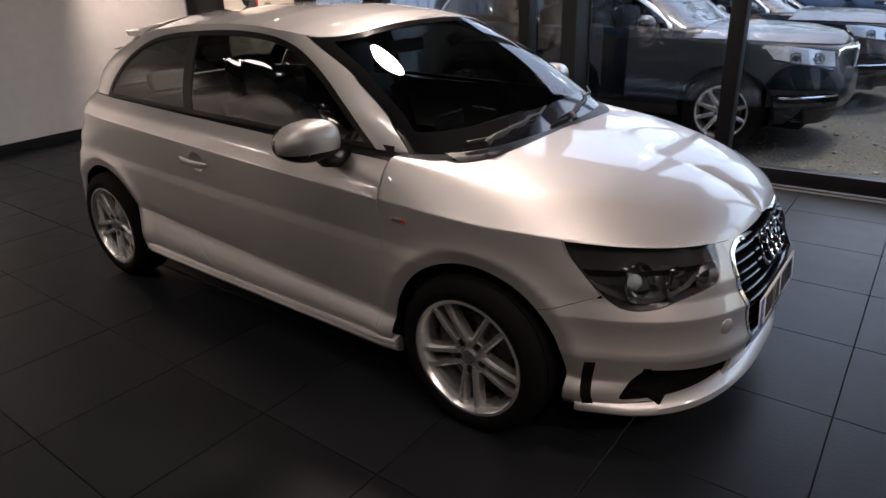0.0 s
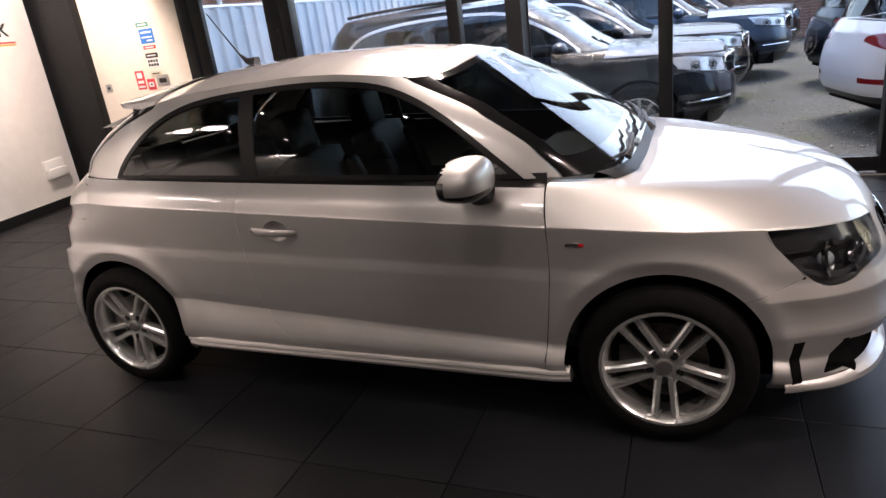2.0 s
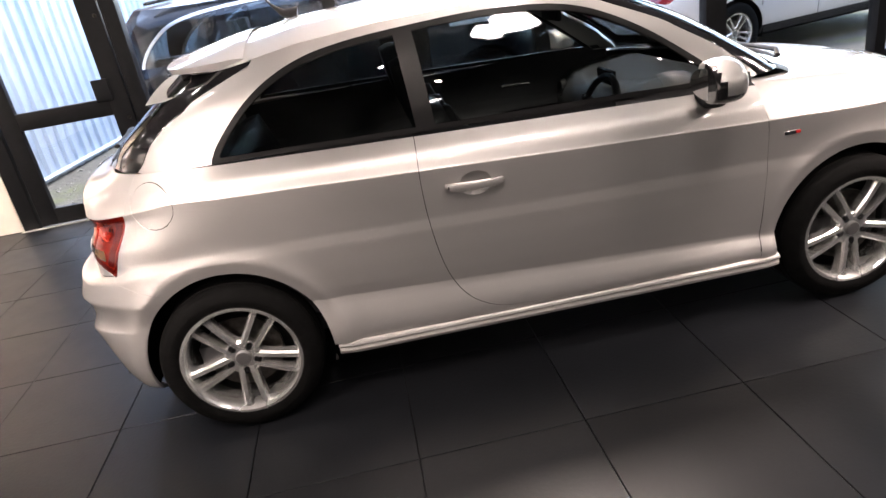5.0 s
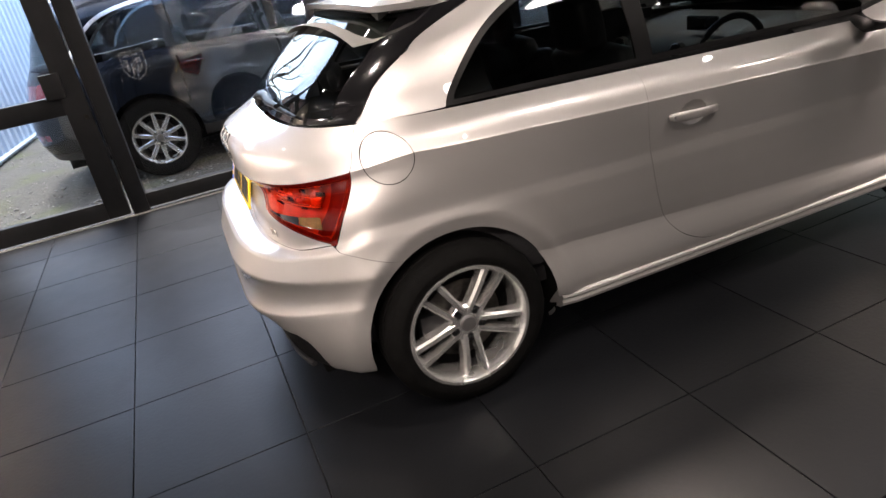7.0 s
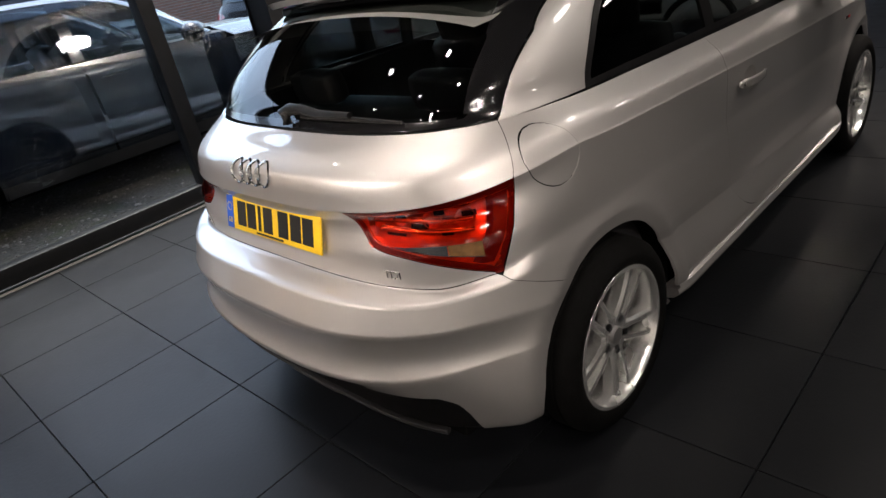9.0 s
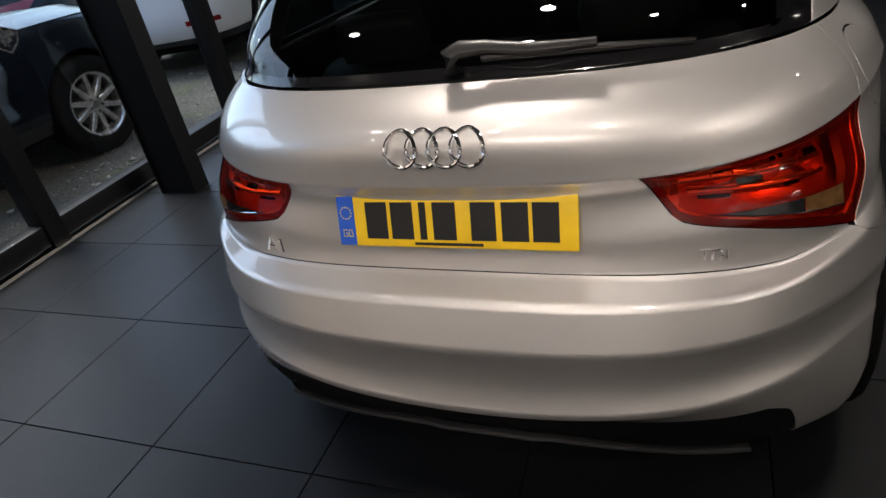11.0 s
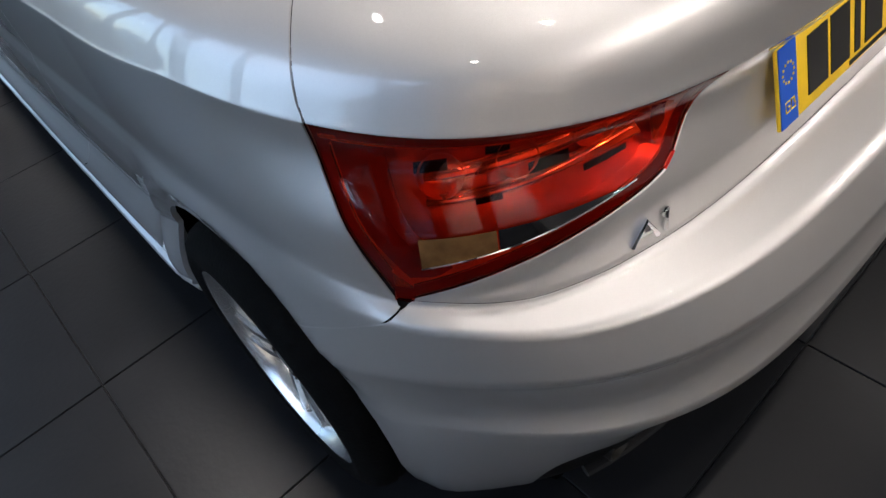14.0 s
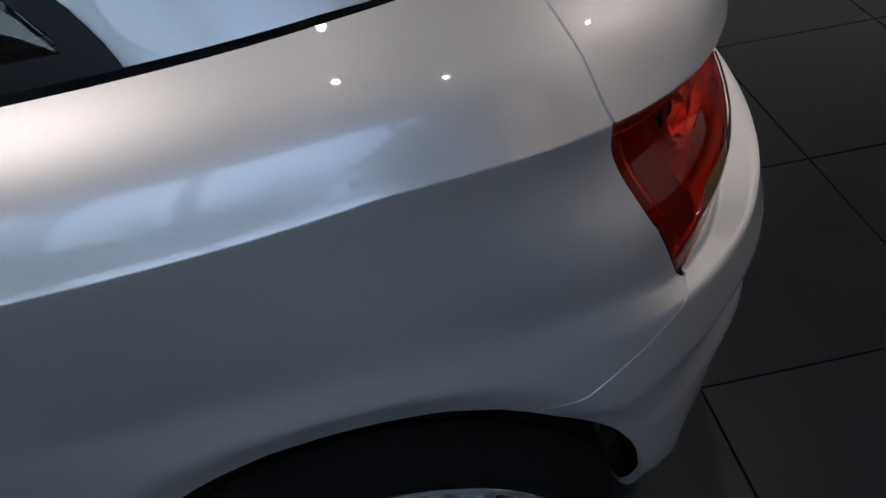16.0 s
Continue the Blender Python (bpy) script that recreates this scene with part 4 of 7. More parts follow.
f_dlo = lambda x, y, z, s, e: np.where(y > 0.5, poly_sd(x, z, DLO), 1.0)
f_belt = lambda x, y, z, s, e: (e - 0.012) * 0.35
f_glass = lambda x, y, z, s, e: np.maximum(f_dlo(x, y, z, s, e) + 0.020, 0.020 - e * 0.35)
f_bp = lambda x, y, z, s, e: np.abs(x + 0.402 + 0.06 * (z - 1.02)) - 0.034
f_ws = lambda x, y, z, s, e: np.where(x > 0.0, np.maximum(y - (0.688 - 0.118 * e), (e - 0.985) * 0.35), 1.0)
f_ws2 = lambda x, y, z, s, e: np.where(x > 0.0, np.maximum(y - (0.655 - 0.125 * e), np.maximum((e - 0.93) * 0.35, (0.16 - e) * 0.35)), 1.0)
f_rw = lambda x, y, z, s, e: np.where(x < -0.96, np.maximum(y - np.interp(e, [0, 0.24, 0.62, 1.0], [0.655, 0.655, 0.642, 0.592]), (e - 0.985) * 0.35), 1.0)
f_rw2 = lambda x, y, z, s, e: np.where(x < -0.96, np.maximum(y - np.interp(e, [0, 0.24, 0.62, 1.0], [0.590, 0.588, 0.570, 0.51]), np.maximum((e - 0.93) * 0.35, (0.075 - e) * 0.35)), 1.0)

sh = Sheet(D, svals=DS, extra=DE)
sh.seam(f_ws, 0.002)
sh.seam(f_rw, 0.002)
for fn in (f_dlo, f_belt, f_glass, f_bp, f_ws2, f_rw2):
    sh.cut(fn)


def _rule(x, y, z, s, e):
    n = np.full(x.shape, "pillar_frame", dtype="U20")
    side = y > 0.5
    dl, gl, bp = f_dlo(x, y, z, s, e), f_glass(x, y, z, s, e), f_bp(x, y, z, s, e)
    n[side & (dl < 0)] = "window_trim"
    n[side & (gl < 0) & (bp > 0) & (x < -0.4)] = "quarter_window"
    n[side & (gl < 0) & (bp > 0) & (x >= -0.4)] = "door_window"
    a, b = f_ws(x, y, z, s, e), f_ws2(x, y, z, s, e)
    n[a < 0.0018] = "gap"
    n[a < -0.0018] = "screen_band"
    n[(b < 0) & (a < 0)] = "windscreen"
    a, b = f_rw(x, y, z, s, e), f_rw2(x, y, z, s, e)
    n[a < 0.0018] = "gap"
    n[a < -0.0018] = "rear_band"
    n[(b < 0) & (a < 0)] = "rear_window"
    return n


GH = {k: sh.take(v) for k, v in sh.label(_rule).items()}
two = lambda n: [(*GH[n], False), (*GH[n], True)]
panel("pillar_frame", two("pillar_frame"), SILVER, CAR, "silver roof pillars", rim=0.02)
panel("windscreen", two("windscreen"), CARGLASS, CAR, "tinted windscreen", rim=0)
panel("windscreen_surround", two("screen_band"), GLOSSBLACK, CAR, "black screen border", rim=0.006)
panel("rear_window", two("rear_window"), PRIVACY, CAR, "dark rear window", rim=0)
panel("rear_window_surround", two("rear_band"), GLOSSBLACK, CAR, "black glass border", rim=0.006)
for flip in (False, True):
    panel("window_trim", [(*GH["window_trim"], flip)], TRIMBLACK, CAR, "black rubber window surround", rim=0.012, lift=0.003)
    panel("door_window", [(*GH["door_window"], flip)], CARGLASS, CAR, "tinted side glass", rim=0)
    panel("quarter_window", [(*GH["quarter_window"], flip)], PRIVACY, CAR, "dark side glass", rim=0)

# roof
rs = Sheet(roof_grid())
rf = rs.take(list(rs.bm.faces))
panel("roof", [(*rf, False), (*rf, True)], SILVER, CAR, rim=0.0)

# bonnet, up to its shut line on the crease
bs = Sheet(bonnet_grid())
f_bgr = lambda x, y, z, s, e: np.where(x > 1.7, poly_sd(y, z, GRILLE) - 0.018, 1.0)
_base = D[0][: NF + 40]
f_cowl = lambda x, y, z, s, e: x - np.interp(y, _base[:, 1], _base[:, 0]) - np.interp(y, [0.58, 0.69], [0.045, -0.05])
bs.cut(f_bgr)
bs.cut(f_cowl)
f_brear = lambda x, y, z, s, e: np.where(y > 0.742, x - door_edge(z) - 0.0035, 1.0)
bs.cut(f_brear)
bf = bs.label(lambda x, y, z, s, e: np.where((f_bgr(x, y, z, s, e) < 0) | (f_cowl(x, y, z, s, e) < 0) | (f_brear(x, y, z, s, e) < 0), "drop", "bonnet"))
bf = bs.take(bf["bonnet"])
panel("bonnet", [(*bf, False), (*bf, True)], SILVER, CAR, "silver clamshell bonnet", rim=0.012)

# ---- parts of the silver car ----


def on_body(s, z, depth=0.0, side=1):
    """A point of the flank at arc place s and height z, sunk by depth, and the outward normal."""
    j = np.interp(s, SV, np.arange(len(SV)))
    j0 = min(int(j), len(SV) - 2)
    f = j - j0
    col = AB[:, j0] * (1 - f) + AB[:, j0 + 1] * f
    zz = np.maximum.accumulate(col[:, 2])
    p = np.array([np.interp(z, zz, col[:, k]) for k in range(3)])
    q = np.array([np.interp(z + 0.01, zz, col[:, k]) for k in range(3)])
    nx = AB[:, min(j0 + 2, len(SV) - 1)] - AB[:, max(j0 - 1, 0)]
    du = np.array([np.interp(z, zz, nx[:, k]) for k in range(3)])
    n = np.cross(du, q - p)
    n /= np.linalg.norm(n) + 1e-9
    if n[1] < 0 and abs(n[0]) < 0.98 or (s > SV[-1] - 0.5 and n[0] > 0) or (s < 0.5 and n[0] < 0):
        n = -n
    p = p - n * depth
    return Vector((p[0], side * p[1], p[2])), Vector((n[0], side * n[1], n[2]))


def ribbon(bm, pts_top, pts_low):
    a = [bm.verts.new(p) for p in pts_top]
    b = [bm.verts.new(p) for p in pts_low]
    for k in range(len(a) - 1):
        bm.faces.new((a[k], a[k + 1], b[k + 1], b[k]))



for src, flip in ((LEFT, False), (RIGHT, True)):
    sd = -1 if flip else 1
    tl = panel("tail_lamp", [(*src[n], flip) for n in ("tail_lamp", "tail_ring", "tail_line")], REDLENS, CAR, "red wrap-round tail lamp with amber indicator", rim=0.004)
    panel("housing", inset([(*src["tail_lamp"], flip)], 0.036), REDBOWL, tl, "red reflector", rim=-0.03)
    panel("lamp_border", inset([(*src["tail_ring"], flip)], 0.006), DARKRED, tl, "dark red lamp border", rim=0.02)
    panel("light_line", inset([(*src["tail_line"], flip)], 0.007), REDBAR, tl, "bright red inner outline", rim=0)
    s0, s1 = s_at(-1.56, 0.75, 0.83), s_at(-1.772, 0.39, 0.84)
    span = s1 - s0
    bm = bmesh.new()                      # dark outer band on the flank side
    zz_ = np.linspace(0.722, 0.897, 9)
    edge_s = np.interp(zz_, [0.703, 0.80, 0.905], [s_at(-1.622, 0.742, 0.705), s_at(-1.545, 0.75, 0.80), s_at(-1.507, 0.732, 0.90)])
    for a_, b_ in ((0.010, 0.03), (0.03, 0.055), (0.055, 0.075)):
        ribbon(bm, [on_body(q + a_, z_, 0.009, sd)[0] for q, z_ in zip(edge_s, zz_)], [on_body(q + b_, z_, 0.009 + 0.006 * (b_ > 0.07), sd)[0] for q, z_ in zip(edge_s, zz_)])
    part("dark_band", bm, DARKRED, tl, angle=180)
    low_z = lambda f: 0.728 + 0.052 * min(1.0, max(f, 0.0) / 0.9)
    top_z = lambda f: 0.885 - 0.028 * f
    for k, zf in enumerate((0.16, 0.37, 0.56)):      # stepped light bars
        bm = bmesh.new()
        top, low, mid = [], [], []
        for f in np.linspace(0.20, 0.90 - 0.03 * k, 22):
            zc = top_z(f) + (low_z(f) + 0.035 * (1 - f) - top_z(f)) * zf
            s_ = s0 + f * span
            top.append(on_body(s_, zc + 0.006, 0.026, sd)[0])
            mid.append(on_body(s_, zc, 0.014, sd)[0])
            low.append(on_body(s_, zc - 0.006, 0.026, sd)[0])
        ribbon(bm, top, mid)
        ribbon(bm, mid, low)
        bmesh.ops.remove_doubles(bm, verts=bm.verts, dist=1e-5)
        part("light_bar", bm, REDBAR, tl, angle=180)
    # dark slots between the bars
    for fa, fb, zf, hh in ((0.17, 0.27, 0.30, 0.0045), (0.38, 0.45, 0.25, 0.004), (0.34, 0.42, 0.62, 0.003), (0.50, 0.62, 0.47, 0.004), (0.64, 0.71, 0.27, 0.004), (0.66, 0.80, 0.66, 0.003)):
        bm = bmesh.new()
        ff = np.linspace(fa, fb, 5)
        zc = [top_z(f) + (low_z(f) + 0.035 * (1 - f) - top_z(f)) * zf for f in ff]
        ribbon(bm, [on_body(s0 + f * span, z_ + hh, 0.020, sd)[0] for f, z_ in zip(ff, zc)], [on_body(s0 + f * span, z_ - hh, 0.020, sd)[0] for f, z_ in zip(ff, zc)])
        part("lamp_slot", bm, VOID, tl, "dark slot", angle=180)
    # clear wedge along the lower edge: indicator, then reversing lamp, with a pale upper edge
    wedge = lambda f: low_z(f) + 0.008 + 0.040 * max(0.0, (0.76 - f) / 0.62)
    for fa, fb, m_, nm in ((0.17, 0.38, AMBER, "indicator"), (0.385, 0.76, GLOSSBLACK, "reversing_lamp")):
        bm = bmesh.new()
        ff = np.linspace(fa, fb, 10)
        ribbon(bm, [on_body(s0 + f * span, wedge(f), -0.0028, sd)[0] for f in ff], [on_body(s0 + f * span, low_z(f) + 0.008, -0.0028, sd)[0] for f in ff])
        part(nm, bm, m_, tl, "amber indicator" if nm == "indicator" else "dark clear reversing lamp", angle=180)
    bm = bmesh.new()
    tube(bm, [on_body(s0 + f * span, low_z(f) + 0.0075, -0.0028, sd)[0] for f in np.linspace(0.17, 0.78, 14)], 0.0014, 5)
    part("pale_edge", bm, CHROME, tl)
    bm = bmesh.new()                       # bright strip at the inner end
    ribbon(bm, [on_body(s1 - 0.045 + 0.01 * t, 0.850 - 0.05 * t, 0.011, sd)[0] for t in np.linspace(0, 1, 8)], [on_body(s1 - 0.062 + 0.008 * t, 0.850 - 0.05 * t, 0.016, sd)[0] for t in np.linspace(0, 1, 8)])
    part("light_strip", bm, REDBAR, tl, angle=180)
    # round lamp bowls behind the lens
    for sa, za, ra in ((0.25, 0.838, 0.026), (0.47, 0.838, 0.024), (0.68, 0.838, 0.020)):
        p, n = on_body(s0 + sa * span, za, 0.032, sd)
        bm = bmesh.new()
        revolve(bm, [(ra * 0.25, 0.0), (ra * 0.55, 0.002), (ra * 0.85, 0.008), (ra, 0.018)], 24, axis="z")
        part("reflector_bowl", bm, REDBOWL, tl, m=Matrix.Translation(p) @ n.to_track_quat("Z", "Y").to_matrix().to_4x4())

    # headlight
    hl = panel("headlight", [(*src["headlight"], flip)], LENS, CAR, "clear headlight with black housing", rim=0.004)
    pts, nor, pol = src["headlight"]
    panel("housing", inset([(pts, nor, pol, flip)], 0.055), mat("smoked_lamp_housing", (0.20, 0.20, 0.205), 0.20, 0.85, coat=0.6), hl, "black lamp housing", rim=-0.05)
    h0, h1 = s_at(1.60, 0.735, 0.70), s_at(1.94, 0.41, 0.65)
    for fa, za, ra, nm in ((0.36, 0.655, 0.056, "projector"), (0.64, 0.642, 0.050, "reflector_bowl"), (0.87, 0.650, 0.036, "indicator_bowl")):
        p, n = on_body(h0 + fa * (h1 - h0), za, 0.050, sd)
        bm = bmesh.new()
        revolve(bm, [(0.001, 0.004), (ra * 0.35, 0.0), (ra * 0.7, 0.008), (ra, 0.028), (ra * 1.16, 0.031), (ra * 1.20, 0.024)], 32, axis="z")
        part(nm, bm, CHROME, hl, m=Matrix.Translation(p) @ (n * 0.45 + Vector((0.9, 0, 0.05))).normalized().to_track_quat("Z", "Y").to_matrix().to_4x4())
        if nm == "projector":
            bm = bmesh.new()
            bmesh.ops.create_uvsphere(bm, u_segments=20, v_segments=10, radius=0.026)
            part("projector_lens", bm, mat("projector_glass", (0.30, 0.33, 0.36), 0.05, coat=1.0), hl, m=Matrix.Translation(p + n * 0.018))
    bm = bmesh.new()
    ss = np.linspace(h0 + 0.02, h1 - 0.06, 20)
    zl = [0.668 - 0.075 * math.sin(math.pi * min(1, (s_ - h0) / (h1 - h0) * 1.15)) for s_ in ss]
    ribbon(bm, [on_body(s_, z_ + 0.008, 0.020, sd)[0] for s_, z_ in zip(ss, zl)], [on_body(s_, z_ - 0.008, 0.016, sd)[0] for s_, z_ in zip(ss, zl)])
    part("light_strip", bm, mat("smoked_strip", (0.10, 0.10, 0.105), 0.2, 0.6), hl, "smoked running-light strip", angle=180)

    # more of the headlamp: shield, chrome ledge and glints
    bm = bmesh.new()
    ss = np.linspace(h0 + 0.03, h1 - 0.03, 16)
    ribbon(bm, [on_body(s_, 0.690 - 0.012 * k / 15, 0.030, sd)[0] for k, s_ in enumerate(ss)], [on_body(s_, 0.672 - 0.010 * k / 15, 0.042, sd)[0] for k, s_ in enumerate(ss)])
    part("upper_shield", bm, STEEL, hl, angle=180)
    bm = bmesh.new()
    ribbon(bm, [on_body(s_, 0.622 - 0.022 * math.sin(math.pi * k / 15), 0.026, sd)[0] for k, s_ in enumerate(ss)], [on_body(s_, 0.610 - 0.026 * math.sin(math.pi * k / 15), 0.040, sd)[0] for k, s_ in enumerate(ss)])
    part("chrome_ledge", bm, CHROME, hl, angle=180)
    for fa in (0.50, 0.77):
        bm = bmesh.new()
        c_ = h0 + fa * (h1 - h0)
        ribbon(bm, [on_body(c_ - 0.010, z_, 0.040, sd)[0] for z_ in np.linspace(0.612, 0.685, 5)], [on_body(c_ + 0.008, z_, 0.052, sd)[0] for z_ in np.linspace(0.612, 0.685, 5)])
        part("divider", bm, CHROME, hl, angle=180)
    # silver blade under the fog lamp opening, and the fin below the air slot
    bm = bmesh.new()
    ss = np.linspace(0.0, s_at(1.622, 0.775, 0.24), 40)
    rows_ = []
    for k, s_ in enumerate(ss):
        u_ = k / 39
        p, n = on_body(s_, 0.236, 0.0, sd)
        n = Vector((n.x, n.y, 0)).normalized()
        fade = 1 - 0.8 * u_**5
        q = []
        for dz_, dd in ((0.010, -0.020), (0.002, 0.002), (-0.018, 0.022), (-0.040, 0.026), (-0.054, 0.014), (-0.058, -0.03)):
            q.append(bm.verts.new(p + n * dd * fade + Vector((0, 0, dz_ * (1 - 0.45 * u_**3) - 0.002 * u_))))
        rows_.append(q)
    for a, b in zip(rows_, rows_[1:]):
        for j in range(5):
            bm.faces.new((a[j], a[j + 1], b[j + 1], b[j]))
    bmesh.ops.recalc_face_normals(bm, faces=bm.faces)
    part("lower_blade", bm, SILVER, CAR, "silver blade along the bumper's lower edge", angle=35)

    # recesses in the front bumper
    pts, nor, pol = src["fog_recess"]
    nm_ = np.mean(np.array(nor), axis=0)
    nm_ /= np.linalg.norm(nm_)
    nor = np.tile(nm_, (len(pts), 1))            # sunk straight in, as one pocket
    panel("fog_lamp_recess", inset([(pts, nor, pol, flip)], 0.055), VOID, CAR, "black bumper recess", rim=-0.055)
    # near-black strip laid on the bumper for the dark inside of the slot
    bm = bmesh.new()
    rows_ = []
    for z_ in np.linspace(0.392, 0.205, 14):
        v_ = (0.392 - z_) / 0.187
        sa, sb = s_at(1.632 + 0.010 * v_, 0.77, 0.3), s_at(1.664 + 0.012 * v_, 0.752, 0.3)
        rows_.append([bm.verts.new(on_body(sa + (sb - sa) * f_, z_, d_, sd)[0]) for f_, d_ in ((-0.06, 0.004), (0.0, -0.0045), (0.12, -0.004), (0.5, -0.004), (0.88, -0.004), (1.0, -0.0045), (1.06, 0.004))])
    for a, b in zip(rows_, rows_[1:]):
        for j in range(6):
            bm.faces.new((a[j], a[j + 1], b[j + 1], b[j]))
    bmesh.ops.recalc_face_normals(bm, faces=bm.faces)
    part("air_slot", bm, VOID, CAR, "black upright air slot in the bumper", angle=60)
    p, n = on_body(s_at(1.86, 0.60, 0.29), 0.302, 0.066, sd)
    bm = bmesh.new()
    revolve(bm, [(0.001, 0.010), (0.022, 0.008), (0.030, 0.012), (0.034, 0.007), (0.034, -0.01)], 28, axis="z")
    part("fog_lamp", bm, GLOSSBLACK, CAR, "round black fog lamp", m=Matrix.Translation(p) @ (n * 0.5 + Vector((0.9, 0, 0))).normalized().to_track_quat("Z", "Y").to_matrix().to_4x4())
    # round washer cover
    p, n = on_body(s_at(1.975, 0.415, 0.46), 0.465, 0, sd)
    bm = bmesh.new()
    revolve(bm, [(0.001, 0.0025), (0.026, 0.0025), (0.028, 0.001), (0.028, -0.004)], 28, axis="z")
    part("washer_cover", bm, SILVER, CAR, m=Matrix.Translation(p) @ n.to_track_quat("Z", "Y").to_matrix().to_4x4())

    # door handle in its cup
    pts, nor, pol = src["cup"]
    r = np.hypot((pts[:, 0] + 0.268) / 0.060, (pts[:, 2] - 0.806) / 0.045)
    dpt = 0.024 * np.clip(1 - r**2, 0, 1) ** 0.6
    bowl = pts - nor * dpt[:, None]
    nn = nor + np.stack([-0.45 * (pts[:, 0] + 0.268) / 0.060, 0 * r, -0.45 * (pts[:, 2] - 0.806) / 0.045], 1)
    panel("handle_cup", [(bowl, nn, pol, flip)], SILVER, DOORS[flip], rim=0)
    bm = bmesh.new()
    prof = [(-0.378, 0.013), (-0.362, 0.024), (-0.33, 0.031), (-0.27, 0.035), (-0.215, 0.032), (-0.182, 0.024), (-0.166, 0.013)]
    rings = []
    for k, (hx_, off) in enumerate(prof):
        c, _ = on_body(s_at(hx_, 0.835, 0.80), 0.813 - 0.010 * k / 6, 0, sd)
        hh = [0.010, 0.0165, 0.0175, 0.0165, 0.0155, 0.014, 0.008][k]
        rings.append([bm.verts.new((hx_, c.y + sd * (off + 0.006 * math.cos(a) - 0.002), c.z + hh * math.sin(a))) for a in np.linspace(0, 2 * math.pi, 12, endpoint=False)])
    for r0, r1 in zip(rings, rings[1:]):
        for j in range(12):
            bm.faces.new((r0[j], r0[(j + 1) % 12], r1[(j + 1) % 12], r1[j]))
    bm.faces.new(rings[0])
    bm.faces.new(rings[-1])
    bmesh.ops.recalc_face_normals(bm, faces=bm.faces)
    part("handle", bm, SILVER, DOORS[flip], "silver pull handle", angle=60)
    bm = bmesh.new()
    c, n = on_body(s_at(-0.364, 0.835, 0.812), 0.812, -0.024, sd)
    revolve(bm, [(0.001, 0.001), (0.007, 0.001), (0.008, -0.012)], 18, axis="z")
    part("lock", bm, BLACK, DOORS[flip], "key lock", m=Matrix.Translation(c) @ n.to_track_quat("Z", "Y").to_matrix().to_4x4())

    # door mirror
    mi = part("door_mirror", bmesh.new(), SILVER, CAR, "silver and black door mirror")
    bm = bmesh.new()
    bmesh.ops.create_uvsphere(bm, u_segments=32, v_segments=20, radius=1.0)
    for v in bm.verts:
        x, y, z = v.co
        px = 0.072 * (abs(x) ** 0.75) * (1 if x > 0 else -1)
        if x < 0:
            px = -0.060 * min(1.0, abs(x) * 2.2)
        py = 0.112 * (abs(y) ** 0.8) * (1 if y > 0 else -1)
        pz = (0.078 if z > 0 else 0.066) * (abs(z) ** 0.82) * (1 if z > 0 else -1)
        pz *= 1 - 0.18 * (py / 0.112) * (1 if z > 0 else 0.3)
        px -= 0.022 * (py / 0.112)
        v.co = (px + 0.615, sd * (py + 0.915), pz + 1.012)
    if sd < 0:
        bmesh.ops.reverse_faces(bm, faces=bm.faces)
    black = [f for f in bm.faces if f.calc_center_median().z < 0.984 or f.calc_center_median().x < 0.560]
    lo = bm.copy()
    bmesh.ops.delete(bm, geom=black, context="FACES")
    lo.faces.ensure_lookup_table()
    bmesh.ops.delete(lo, geom=[f for f in lo.faces if not (f.calc_center_median().z < 0.984 or f.calc_center_median().x < 0.560)], context="FACES")
    part("cap", bm, SILVER, mi, angle=180)
    part("lower_shell", lo, GLOSSBLACK, mi, "black lower shell", angle=180)
    bm = bmesh.new()
    revolve(bm, [(0.001, 0.0), (0.9, 0.0), (1.0, 0.02)], 32, axis="x")
    part("mirror_glass", bm, MIRRORGLASS, mi, "mirror glass", m=Matrix.Translation((0.552, sd * 0.915, 1.015)) @ Matrix.Rotation(radians(-8 * sd), 4, "Z") @ Matrix.Diagonal((0.006, 0.088, 0.054, 1)))
    bm = bmesh.new()
    tube(bm, [(0.625, sd * 0.735, 0.945), (0.630, sd * 0.80, 0.925), (0.627, sd * 0.85, 0.940), (0.62, sd * 0.875, 0.975)], [0.030, 0.034, 0.040, 0.045], 14, flat=0.75)
    part("stalk", bm, BLACK, mi, "black stalk")

    # small badge on the wing
    p, n = on_body(s_at(0.945, 0.835, 0.757), 0.757, 0, sd)
    bd = part("wing_badge", boxes((-0.030, 0.034, 0.0, 0.003, -0.007, 0.007), bevel=0.001), CHROME, CAR, "small chrome and red badge", m=Matrix.Translation(p) @ Matrix.Rotation(0 if sd > 0 else math.pi, 4, "Z"))
    part("red_mark", boxes((-0.030 if sd < 0 else 0.012, -0.012 if sd < 0 else 0.034, 0.003, 0.0042, -0.006, 0.006)), mat("red_enamel", (0.55, 0.02, 0.02), 0.3), bd)

# tailgate badges, plate and wiper
zq = 0.948
for k in range(4):
    bm = bmesh.new()
    c = (k - 1.5) * 0.0455
    p, n = on_body(SV[-1] - abs(c) * 0.999, zq, -0.004, 1 if c >= 0 else -1)
    ring = [Vector((p.x - 0.0025 * (k % 2), c + 0.0325 * math.cos(t), zq + 0.0325 * math.sin(t))) for t in np.linspace(0, 2 * math.pi, 41)]
    for q in ring:
        q.x = on_body(SV[-1] - min(abs(q.y), 0.3), q.z, -0.004)[0].x - 0.0012 * (k % 2)
    tube(bm, ring, 0.0045, 8, cap=False)
    part("emblem_ring", bm, CHROME, CAR, "interlocked chrome emblem ring")




